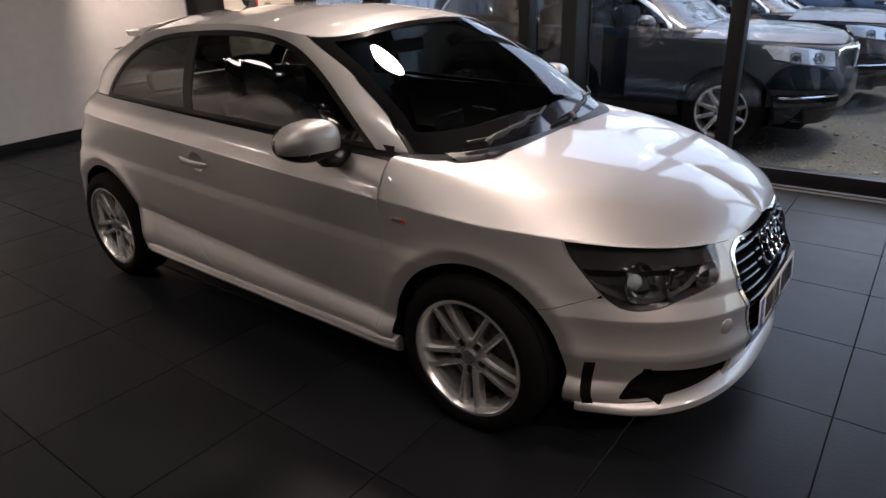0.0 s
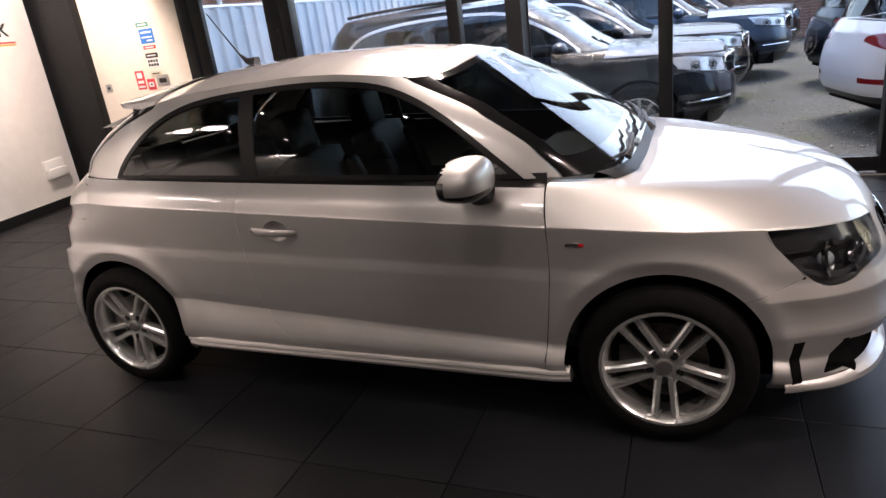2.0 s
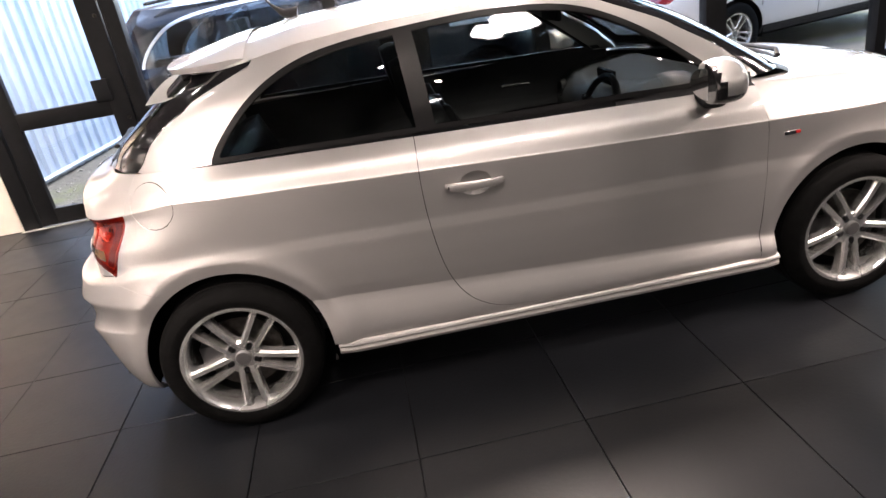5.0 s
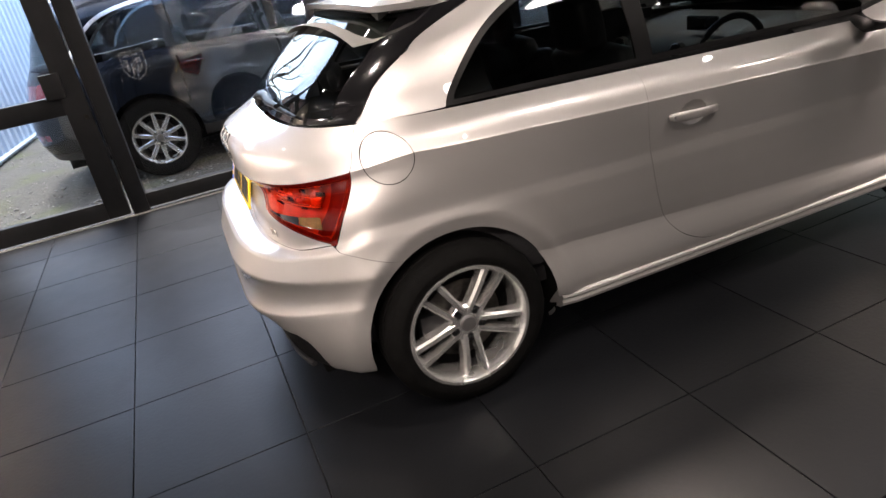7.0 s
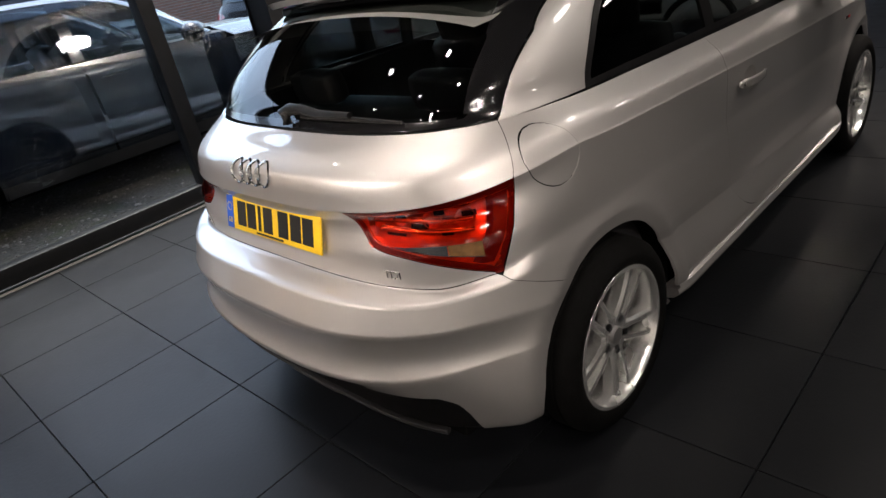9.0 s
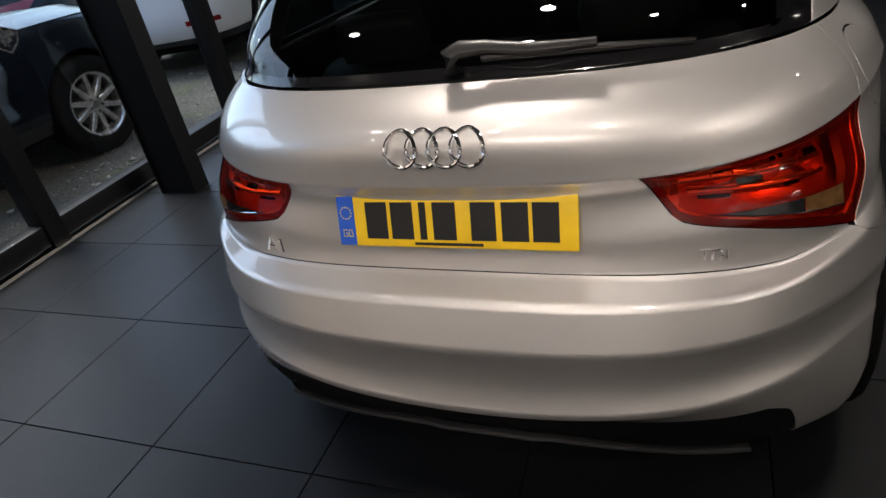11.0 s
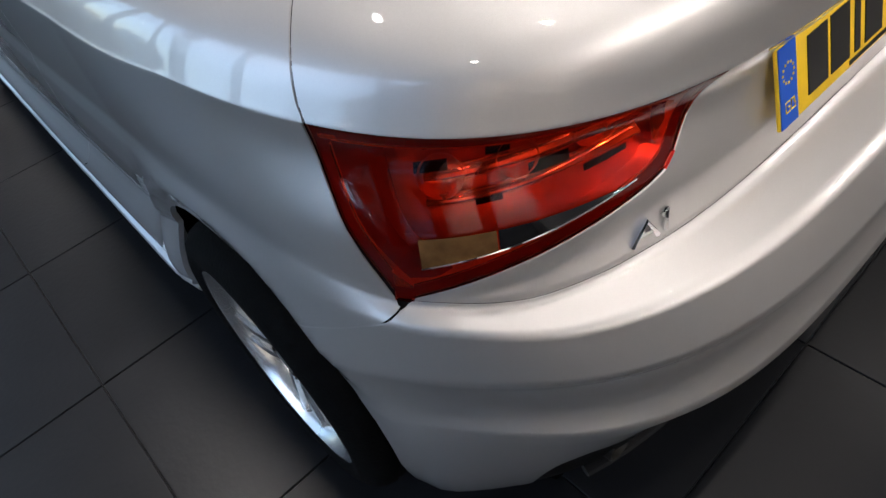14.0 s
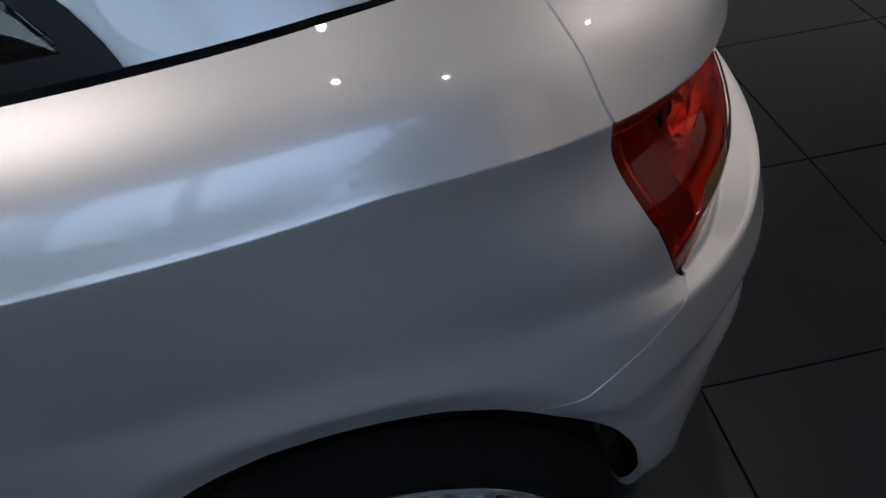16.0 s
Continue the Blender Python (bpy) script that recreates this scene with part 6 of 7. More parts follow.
part("display", boxes((0.545, 0.565, -0.10, 0.10, 0.895, 0.965), bevel=0.006), GLOSSBLACK, db, "folding display")
part("instrument_binnacle", boxes((0.50, 0.56, -0.50, -0.22, 0.79, 0.875), bevel=0.02), BLACK, db)
part("centre_console", boxes((-0.25, 0.52, -0.11, 0.11, 0.36, 0.60), bevel=0.03), DASH, CAR)
# steering wheel
sw = part("steering_wheel", bmesh.new(), LEATHER, CAR, "black leather steering wheel", m=Matrix.Translation((0.36, -0.36, 0.83)) @ Matrix.Rotation(radians(22), 4, "Y"))
bm = bmesh.new()
tube(bm, [(0, 0.18 * math.cos(t), 0.18 * math.sin(t)) for t in np.linspace(0, 2 * math.pi, 41)], 0.015, 10, cap=False)
part("wheel_ring", bm, LEATHER, sw)
bm = bmesh.new()
revolve(bm, [(0.001, -0.03), (0.05, -0.026), (0.066, -0.012), (0.066, 0.02)], 28, axis="x")
part("boss", bm, LEATHER, sw)
for a in (0, 180, 270):
    t = radians(a)
    bm = bmesh.new()
    tube(bm, [(0.0, 0.05 * math.cos(t), 0.05 * math.sin(t)), (0.0, 0.175 * math.cos(t), 0.175 * math.sin(t))], [0.022, 0.014], 8, flat=0.5)
    part("wheel_spoke", bm, ALLOY if a == 270 else LEATHER, sw)
part("steering_column", boxes((0.37, 0.56, -0.40, -0.32, 0.72, 0.80), bevel=0.015), BLACK, CAR)
# door cards and inner linings
for sd in (1, -1):
    bm = bmesh.new()
    rows_ = []
    for z_, d_ in ((0.36, 0.06), (0.60, 0.07), (0.70, 0.10), (0.74, 0.075), (0.90, 0.055), (0.985, 0.045)):
        rows_.append([bm.verts.new((x_, sd * (0.800 - d_ - max(0, z_ - 0.85) * 0.35 - 0.03 * max(0, -x_ - 0.6)), z_ + 0.02 * (x_ < -0.3))) for x_ in np.linspace(-1.25, 0.84, 24)])
    for a, b in zip(rows_, rows_[1:]):
        for k in range(23):
            bm.faces.new((a[k], a[k + 1], b[k + 1], b[k]))
    dc = part("door_lining", bm, INTERIOR, CAR, "black inner door lining", angle=40)
    bm = bmesh.new()
    tube(bm, [(0.20, sd * 0.70, 0.85), (0.24, sd * 0.685, 0.85), (0.33, sd * 0.685, 0.845), (0.36, sd * 0.70, 0.84)], 0.008, 8)
    part("inner_handle", bm, ALLOY, dc, "silver inner handle")
# headlining under the roof
bm = bmesh.new()
g_ = [[bm.verts.new((x_, y_, roof_centre(x_) - 0.035 - 0.05 * (abs(y_) / 0.56) ** 2.4)) for y_ in np.linspace(-0.56, 0.56, 17)] for x_ in np.linspace(-1.36, 0.36, 24)]
for a, b in zip(g_, g_[1:]):
    for k in range(16):
        bm.faces.new((a[k], a[k + 1], b[k + 1], b[k]))
part("headlining", bm, HEADLINER, CAR, angle=180)
part("rear_view_mirror", boxes((0.30, 0.325, -0.12, 0.12, 1.225, 1.285), bevel=0.012), BLACK, CAR, "black rear-view mirror")
# windscreen wipers and scuttle
bm = bmesh.new()
cw = np.array([q for q in D[0][:NF] if q[1] < 0.63])
rows_ = [[bm.verts.new((p[0] + dx, sg * p[1], p[2] + dz)) for sg, p in [(1, q) for q in cw[::-1]] + [(-1, q) for q in cw[1:]]] for dx, dz in ((-0.01, 0.004), (0.03, -0.010), (0.055, -0.022), (0.06, -0.10))]
for a, b in zip(rows_, rows_[1:]):
    for k in range(len(a) - 1):
        bm.faces.new((a[k], a[k + 1], b[k + 1], b[k]))
part("scuttle", bm, BLACK, CAR, "black plastic scuttle below the windscreen", angle=60)
for y0, y1 in ((-0.55, 0.05), (0.05, 0.56)):
    wpr = part("windscreen_wiper", bmesh.new(), BLACK, CAR, "black windscreen wiper")
    pts = []
    for t in np.linspace(0, 1, 8):
        y_ = y0 + (y1 - y0) * t
        row = D[int(2 + 3 * t)][:NF]
        pts.append(Vector((np.interp(abs(y_), row[:, 1], row[:, 0]) + 0.022, y_, np.interp(abs(y_), row[:, 1], row[:, 2]) + 0.014)))
    bm = bmesh.new()
    tube(bm, pts, [0.006, 0.008, 0.009, 0.009, 0.009, 0.008, 0.007, 0.004], 8)
    part("blade", bm, BLACK, wpr)
    bm = bmesh.new()
    base = pts[0] + Vector((0.05, 0.06, -0.01))
    tube(bm, [base, pts[1] + Vector((0.03, 0, 0.012)), pts[4] + Vector((0.01, 0, 0.014))], [0.014, 0.010, 0.007], 8)
    part("arm", bm, BLACK, wpr)

# ---- outside ----
bm = bmesh.new()
box(bm, -150, 150, WY + 0.12, 200, GROUND_Z - 0.3, GROUND_Z)
solid("ground", bm, GRAVEL, "rough gravel yard with patches of moss", "ground", kind="structure", m=ROOM)
bm = bmesh.new()
box(bm, -150, 150, -150, YS - 0.4, GROUND_Z - 0.3, GROUND_Z)
solid("ground", bm, GRAVEL, "rough gravel yard behind the hall", "ground", kind="structure", m=ROOM)

# ---- fence, brick wall ----
bm = bmesh.new()
pts = []
y, k = 2.98, 0
prof = ((0.0, 0.0), (0.09, 0.0), (0.115, 0.035), (0.205, 0.035), (0.23, 0.0))
line = []
while y < 14:
    for a, d in prof[:4]:
        line.append((y + a, d))
    y += 0.23
lo = [bm.verts.new((-4.62 + 0.11 * (yy - 3) - d, yy, GROUND_Z)) for yy, d in line]
hi = [bm.verts.new((-4.62 + 0.11 * (yy - 3) - d, yy, 2.02)) for yy, d in line]
for k in range(len(lo) - 1):
    bm.faces.new((lo[k], lo[k + 1], hi[k + 1], hi[k]))
r = bmesh.ops.extrude_face_region(bm, geom=list(bm.faces))
bmesh.ops.translate(bm, vec=(-0.004, 0, 0), verts=[v for v in r["geom"] if isinstance(v, bmesh.types.BMVert)])
bmesh.ops.recalc_face_normals(bm, faces=bm.faces)
fn = thing("yard_fence", "pale blue corrugated steel fence at the yard edge", "fence")
part("steel_sheet", bm, FENCE, fn, angle=30)
bm = bmesh.new()
tube(bm, [(-4.66, 2.98, 2.03), (-3.45, 14, 2.03)], 0.03, 6)
part("top_rail", bm, FENCE, fn)
bm = bmesh.new()
tube(bm, [(-4.60, 2.98, 0.02), (-3.38, 14, 0.02)], 0.03, 6)
part("bottom_rail", bm, FENCE, fn)

# brick buildings behind the yard
MORTAR = mat("pale_mortar", (0.24, 0.215, 0.19), 0.9, noise_scale=40, noise_amt=0.2)


def brick_mat():
    m = mat("brick_wall", (0.3, 0.16, 0.11), 0.9, bump=0.25, bump_scale=90)
    nt = m.node_tree
    b = nt.nodes["Principled BSDF"]
    tc = nt.nodes.new("ShaderNodeTexCoord")
    mp = nt.nodes.new("ShaderNodeMapping")
    mp.inputs["Rotation"].default_value = (radians(90), 0, 0)
    br = nt.nodes.new("ShaderNodeTexBrick")
    br.inputs["Color1"].default_value = (0.24, 0.105, 0.066, 1)
    br.inputs["Color2"].default_value = (0.16, 0.075, 0.05, 1)
    br.inputs["Mortar"].default_value = (0.27, 0.24, 0.205, 1)
    br.inputs["Scale"].default_value = 1.0
    br.inputs["Mortar Size"].default_value = 0.006
    br.inputs["Brick Width"].default_value = 0.225
    br.inputs["Row Height"].default_value = 0.075
    nt.links.new(tc.outputs["Object"], mp.inputs["Vector"])
    nt.links.new(mp.outputs[0], br.inputs["Vector"])
    nt.links.new(br.outputs["Color"], b.inputs["Base Color"])
    return m


BRICKM = brick_mat()
bl = thing("brick_building", "low red brick building beyond the parked cars", "building")
part("wall", boxes((-3.2, 14, 17.0, 17.25, GROUND_Z, 2.7)), BRICKM, bl, smooth=False)
part("coping", boxes((-3.25, 14.05, 16.96, 17.29, 2.7, 2.78), bevel=0.01), MORTAR, bl, smooth=False)
b2 = thing("brick_building", "red brick building with white downpipe behind the fence", "building", m=pose(-6.4, 3.2, GROUND_Z, 0, 0, 84))
part("wall", boxes((-1.0, 13.0, 0.0, 4.0, 0.0, 5.0)), BRICKM, b2, smooth=False)
part("roof", boxes((-1.3, 13.3, -0.25, 4.3, 5.0, 5.15), bevel=0.02), DARKMETAL, b2, smooth=False)
bm = bmesh.new()
tube(bm, [(3.2, -0.06, 0.0), (3.2, -0.06, 5.0)], 0.045, 10)
part("downpipe", bm, WHITEPAINT, b2, "white downpipe")
bm = bmesh.new()
tube(bm, [(-1.3, -0.30, 4.95), (13.3, -0.30, 4.95)], 0.06, 10)
part("gutter", bm, WHITEPAINT, b2, "white gutter")

# bare trees behind the yard
BARK = mat("grey_bark", (0.10, 0.085, 0.07), 0.9, noise_scale=12, noise_amt=0.4, bump=0.4, bump_scale=30)


def bare_tree(x, y, h, seed):
    rng = random.Random(seed)
    bm = bmesh.new()

    def limb(p, d, length, rad, depth):
        pts, q, dd = [p], p, d
        n = 4
        for _ in range(n):
            dd = (dd + Vector((rng.uniform(-0.2, 0.2), rng.uniform(-0.2, 0.2), rng.uniform(-0.05, 0.12)))).normalized()
            q = q + dd * length / n
            pts.append(q)
        tube(bm, pts, [rad * (1 - 0.14 * k) for k in range(n + 1)], 6 if depth < 2 else 4, cap=False)
        if depth < 5:
            for _ in range(3 if depth < 3 else 2):
                k = rng.randint(2, n)
                nd = (dd + Vector((rng.uniform(-1, 1), rng.uniform(-1, 1), rng.uniform(-0.2, 0.7)))).normalized()
                limb(pts[k], nd, length * rng.uniform(0.55, 0.8), rad * 0.55, depth + 1)

    limb(Vector((0, 0, 0)), Vector((0, 0, 1)), h * 0.36, h * 0.018, 0)
    tr = thing("bare_tree", "leafless winter tree behind the yard wall", "tree", m=pose(x, y, GROUND_Z))
    part("trunk", bm, BARK, tr, angle=180)


bare_tree(0.6, 23.5, 11, 3)
bare_tree(5.5, 25.0, 12, 5)
bare_tree(-5.0, 24.0, 11, 9)

# loose stones near the glazing
bm = bmesh.new()
rng = random.Random(4)
for _ in range(2600):
    x, y = rng.uniform(-4.4, 5.0), WY + 0.25 + abs(rng.gauss(0, 2.2))
    if y > 12:
        continue
    s_ = rng.uniform(0.005, 0.014) if rng.random() < 0.95 else rng.uniform(0.015, 0.03)
    r = bmesh.ops.create_icosphere(bm, subdivisions=1, radius=s_)
    for v in r["verts"]:
        v.co = Vector((v.co.x * rng.uniform(0.8, 1.3) + x, v.co.y * rng.uniform(0.8, 1.3) + y, v.co.z * 0.6 + GROUND_Z + s_ * 0.2))
solid("gravel_stones", bm, mat("grey_stone", (0.20, 0.19, 0.17), 0.9, noise_scale=14, noise_amt=0.5), "scattered grey stones on the gravel yard", "gravel", kind="stuff", m=ROOM, angle=20)

# ---- cars parked in the yard ----
DRL = mat("lamp_chrome_glass", (0.66, 0.69, 0.72), 0.15, 0.35, coat=0.6)
REDLAMP = mat("red_lamp_plastic", (0.20, 0.006, 0.009), 0.15, coat=1.0)
DARKGLASS = pane("parked_car_glass", (0.38, 0.42, 0.43))
BRIGHTTRIM = mat("bright_window_trim", (0.74, 0.75, 0.76), 0.30, 0.5)


def parked_suv(label, paint_m, m, L=4.886, W=1.94, H=1.76, wb=2.933, chrome=True, spokes=10, front=True):
    """An estate-like SUV, nose along +x, standing on z = 0."""
    kx, ky, kz = L / 4.886, W / 1.94, H / 1.76
    hubs = (wb / 2, -wb / 2)
    off = 0.085 * kx

    def G(xf, xsf, nf, w, xsr, nr, xr, *z):
        return ((xf - off) * kx, xsf * kx, nf, w * ky, xsr * kx, nr, (xr - off) * kx, *(q * kz for q in z))

    low = [G(2.30, 1.3, 2.6, 0.90, -1.3, 4, -2.38, 0.24, 0.30, 0.30, 0.34), G(2.42, 1.3, 2.6, 0.945, -1.3, 4, -2.44, 0.40, 0.42, 0.42, 0.46), G(2.44, 1.3, 2.6, 0.962, -1.3, 4, -2.46, 0.58, 0.62, 0.64, 0.62),
           G(2.41, 1.3, 2.4, 0.955, -1.3, 4, -2.42, 0.74, 0.80, 0.86, 0.86), G(2.37, 1.3, 2.3, 0.935, -1.3, 3.6, -2.39, 0.90, 0.98, 1.03, 1.00), G(2.34, 1.25, 2.3, 0.925, -1.3, 3.5, -2.38, 0.93, 1.005, 1.06, 1.03),
           G(2.10, 1.2, 2.3, 0.88, -1.3, 3.2, -2.33, 1.03, 1.06, 1.14, 1.14)]
    gre = [G(1.20, 0.3, 4.5, 0.875, -1.3, 3.2, -2.32, 1.06, 1.07, 1.14, 1.15), G(1.00, 0.25, 4.5, 0.85, -1.3, 3.2, -2.28, 1.18, 1.18, 1.24, 1.26), G(0.62, 0.1, 4.5, 0.765, -1.2, 3.4, -2.16, 1.48, 1.46, 1.50, 1.52),
           G(0.30, 0.0, 4.5, 0.64, -1.1, 3.4, -2.02, 1.68, 1.655, 1.64, 1.68)]
    steps = [3, 4, 5, 5, 2, 5]
    P = loft([contour(g) for g in low], steps, sharp=(4, 5))
    na = sum(steps[:5])
    Q = loft([contour(g) for g in gre], [4, 8, 8])
    car = thing("parked_car", label, "car", "cars parked in the yard", m=m)
    rz = 0.368 * kz
    arch = lambda x, y, z, s, e: np.where(y > 0.55 * ky, np.minimum(np.hypot(x - hubs[0], z - rz), np.hypot(x - hubs[1], z - rz)) - 0.415 * kz, 1.0)
    ex = P[..., 2] - P[na, :, 2][None, :]
    mid = P[9]
    sv = np.r_[0, np.cumsum(np.hypot(np.diff(mid[:, 0]), np.diff(mid[:, 1])))]
    sh = Sheet(P, svals=sv, extra=ex)
    sat = lambda x, y: sv[np.argmin(np.hypot(mid[:, 0] - x, mid[:, 1] - y))]
    fx = (2.44 - off) * kx
    s_h0, s_h1 = sat(fx - 0.62 * kx, 0.83 * ky), sat(fx - 0.06 * kx, 0.45 * ky)
    head = [(s_h0, 0.96 * kz), (s_h0 - 0.1, 0.85 * kz), (s_h1 + 0.05, 0.74 * kz), (s_h1, 0.78 * kz), (s_h1, 0.885 * kz), (s_h0 - 0.2, 0.955 * kz)]
    s_t0, s_t1 = sat((-2.46 - off) * kx + 0.42 * kx, 0.92 * ky), sat((-2.46 - off) * kx + 0.03, 0.42 * ky)
    tail = [(s_t0 + 0.02, 1.035 * kz), (s_t0 + 0.26, 0.860 * kz), (s_t0 + 0.31, 0.856 * kz), (s_t1 + 0.02, 0.945 * kz), (s_t1 - 0.02, 0.990 * kz), (s_t1 - 0.14, 1.012 * kz)]
    refl = [(s_t0 + 0.27, 0.582 * kz), (s_t0 + 0.27, 0.548 * kz), (s_t1 - 0.04, 0.548 * kz), (s_t1 - 0.02, 0.590 * kz)]
    clad = lambda x, y, z, s, e: z - 0.40 * kz
    fh = lambda x, y, z, s, e: poly_sd(s, z, head)
    ft = lambda x, y, z, s, e: poly_sd(s, z, tail)
    fr = lambda x, y, z, s, e: poly_sd(s, z, refl)
    grl = lambda x, y, z, s, e: np.where(x > 1.5, np.maximum(np.abs(y) - 0.40 * ky, np.abs(z - 0.80 * kz) - 0.095 * kz), 1.0)
    top = lambda x, y, z, s, e: np.where(x > 1.02 * kx, e - 0.001, -1.0)
    d1 = lambda x, y, z, s, e: np.where((z > 0.38 * kz) & (y > 0.6), np.abs(x - 0.95 * kx), 1.0) - 0.003
    d2 = lambda x, y, z, s, e: np.where((z > 0.38 * kz) & (y > 0.6), np.abs(x + 0.18 * kx), 1.0) - 0.003
    d3 = lambda x, y, z, s, e: np.where((z > 0.62 * kz) & (y > 0.6), np.abs(x + 1.10 * kx), 1.0) - 0.003
    for fn in (arch, fh, ft, fr, grl, clad, top, d1, d2, d3):
        sh.cut(fn)

    def rule(x, y, z, s, e):
        n = np.full(x.shape, "body", dtype="U12")
        n[clad(x, y, z, s, e) < 0] = "cladding"
        for f_, nm in ((d1, "drop"), (d2, "drop"), (d3, "drop"), (fh, "headlamp"), (ft, "tail"), (fr, "reflector"), (grl, "grille")):
            n[f_(x, y, z, s, e) < 0] = nm
        n[top(x, y, z, s, e) > 0] = "drop"
        n[arch(x, y, z, s, e) < 0] = "drop"
        return n

    lab = {k: sh.take(v) for k, v in sh.label(rule).items()}
    duo = lambda n: [(*lab[n], False), (*lab[n], True)]
    panel("body", duo("body"), paint_m, car, rim=0.01)
    panel("cladding", duo("cladding"), BLACK, car, "black lower cladding", rim=0.02)
    for flip in (False, True):
        panel("headlight", [(*lab["headlamp"], flip)], DRL, car, "clear headlight", rim=0.01)
        panel("tail_lamp", [(*lab["tail"], flip)], REDLAMP, car, "red tail lamp", rim=0.01)
        panel("bumper_reflector", [(*lab["reflector"], flip)], REDLAMP, car, rim=0.005)
    panel("grille", inset(duo("grille"), 0.02), GLOSSBLACK, car, rim=-0.02)

    def skin(s_, z_, depth, sg):
        """A point on the nose at arc place s_ and height z_, sunk by depth."""
        j = int(np.clip(np.searchsorted(sv, s_), 1, len(sv) - 2))
        col = P[:, j]
        p_ = np.array([np.interp(z_, np.maximum.accumulate(col[:, 2]), col[:, k]) for k in range(3)])
        d_ = np.array([p_[0] - 1.2 * kx, p_[1]])
        d_ /= np.linalg.norm(d_)
        return Vector((p_[0] - d_[0] * depth, sg * (p_[1] - d_[1] * depth), z_))

    if front:
        for sg in (-1, 1):
            for f_, ra in ((0.42, 0.062), (0.74, 0.058)):        # twin round lamps behind the headlight glass
                c_ = s_h0 + f_ * (s_h1 - s_h0)
                zc_ = (0.865 - 0.03 * f_) * kz
                bm = bmesh.new()
                tube(bm, [skin(c_ + ra * 0.9 * math.cos(t), zc_ + ra * 0.72 * math.sin(t), -0.004, sg) for t in np.linspace(0, 2 * math.pi, 25)], 0.008, 6, cap=False)
                part("lamp_ring", bm, GREYCAP, car, "round lamp ring")
                bm = bmesh.new()
                ctr = bm.verts.new(skin(c_, zc_, -0.006, sg))
                rg_ = [bm.verts.new(skin(c_ + ra * 0.55 * math.cos(t), zc_ + ra * 0.45 * math.sin(t), -0.003, sg)) for t in np.linspace(0, 2 * math.pi, 16, endpoint=False)]
                for k in range(16):
                    bm.faces.new((ctr, rg_[k], rg_[(k + 1) % 16]))
                part("lamp_lens", bm, GLOSSBLACK, car, angle=180)
            bm = bmesh.new()                                       # dark lower edge of the headlight
            tube(bm, [skin(s_h0 - 0.06 + (s_h1 - s_h0 + 0.06) * t, (0.835 - 0.075 * t) * kz, -0.003, sg) for t in np.linspace(0, 1, 12)], 0.010, 6)
            part("headlight_edge", bm, GLOSSBLACK, car)
            bm = bmesh.new()                                       # chrome kidney frame
            tube(bm, [Vector((fx - 0.028 - 0.10 * (abs(y_) / 0.4) ** 2, sg * y_ * ky, z_ * kz)) for y_, z_ in ((0.035, 0.72), (0.30, 0.715), (0.37, 0.75), (0.385, 0.82), (0.36, 0.885), (0.30, 0.905), (0.06, 0.90), (0.03, 0.87), (0.03, 0.75), (0.035, 0.72))], 0.013, 8, cap=False)
            part("kidney_frame", bm, CHROME, car, "chrome grille frame")
            bm = bmesh.new()                                       # black air intake with a bright blade
            top_ = [skin(s_h0 + (s_h1 - s_h0) * t, (0.60 - 0.03 * t) * kz, -0.004, sg) for t in np.linspace(0.1, 1.05, 12)]
            low_ = [skin(s_h0 + (s_h1 - s_h0) * t, 0.44 * kz, -0.004, sg) for t in np.linspace(0.1, 1.05, 12)]
            ribbon(bm, top_, low_)
            part("air_intake", bm, BLACK, car, "black lower air intake", angle=180)
            bm = bmesh.new()
            tube(bm, [skin(s_h0 + (s_h1 - s_h0) * t, 0.525 * kz, -0.012, sg) for t in np.linspace(0.25, 1.0, 10)], 0.010, 6)
            part("intake_blade", bm, CHROME, car)
    for k in range(9 if front else 0):
        for sg in (-1, 1):
            yy = sg * (0.06 + 0.036 * k) * ky
            part("grille_bar", boxes((fx - 0.075 - 0.10 * (abs(yy) / 0.4) ** 2, fx - 0.035 - 0.10 * (abs(yy) / 0.4) ** 2, yy - 0.006, yy + 0.006, 0.72 * kz, 0.88 * kz)), CHROME, car)
    # bonnet
    E_ = P[na][: NF + 6]
    u = np.linspace(0, 1, len(E_))
    xc = (fx - 0.10) + (1.10 * kx - (fx - 0.10)) * u
    zc = np.interp(u, [0, 0.15, 0.5, 1], [0.965 * kz, 1.03 * kz, 1.08 * kz, 1.11 * kz])
    rows_ = []
    for t in np.linspace(0, 1, 14):
        kk = 1 - (1 - t) ** 2.4
        rows_.append(np.stack([E_[:, 0] + (xc - E_[:, 0]) * t ** 1.3, E_[:, 1] * (1 - t), E_[:, 2] + (zc - E_[:, 2]) * kk + 0.012 * np.exp(-((t - 0.45) / 0.06) ** 2)], 1))
    b = Sheet(np.stack(rows_))
    bf_ = b.take(list(b.bm.faces))
    panel("bonnet", [(*bf_, False), (*bf_, True)], paint_m, car, rim=0.01)
    # glasshouse
    dlo = [(-2.02 * kx, 1.16 * kz), (-1.86 * kx, 1.36 * kz), (-1.60 * kx, 1.535 * kz), (-1.0 * kx, 1.60 * kz), (-0.3 * kx, 1.60 * kz), (0.15 * kx, 1.56 * kz), (0.45 * kx, 1.42 * kz), (0.75 * kx, 1.24 * kz), (0.90 * kx, 1.12 * kz), (0.9 * kx, 1.0 * kz), (-2.02 * kx, 1.0 * kz)]
    dlo = smooth_poly(dlo)
    fd = lambda x, y, z, s, e: np.where(y > 0.5 * ky, poly_sd(x, z, dlo), 1.0)
    fg = lambda x, y, z, s, e: fd(x, y, z, s, e) + 0.030
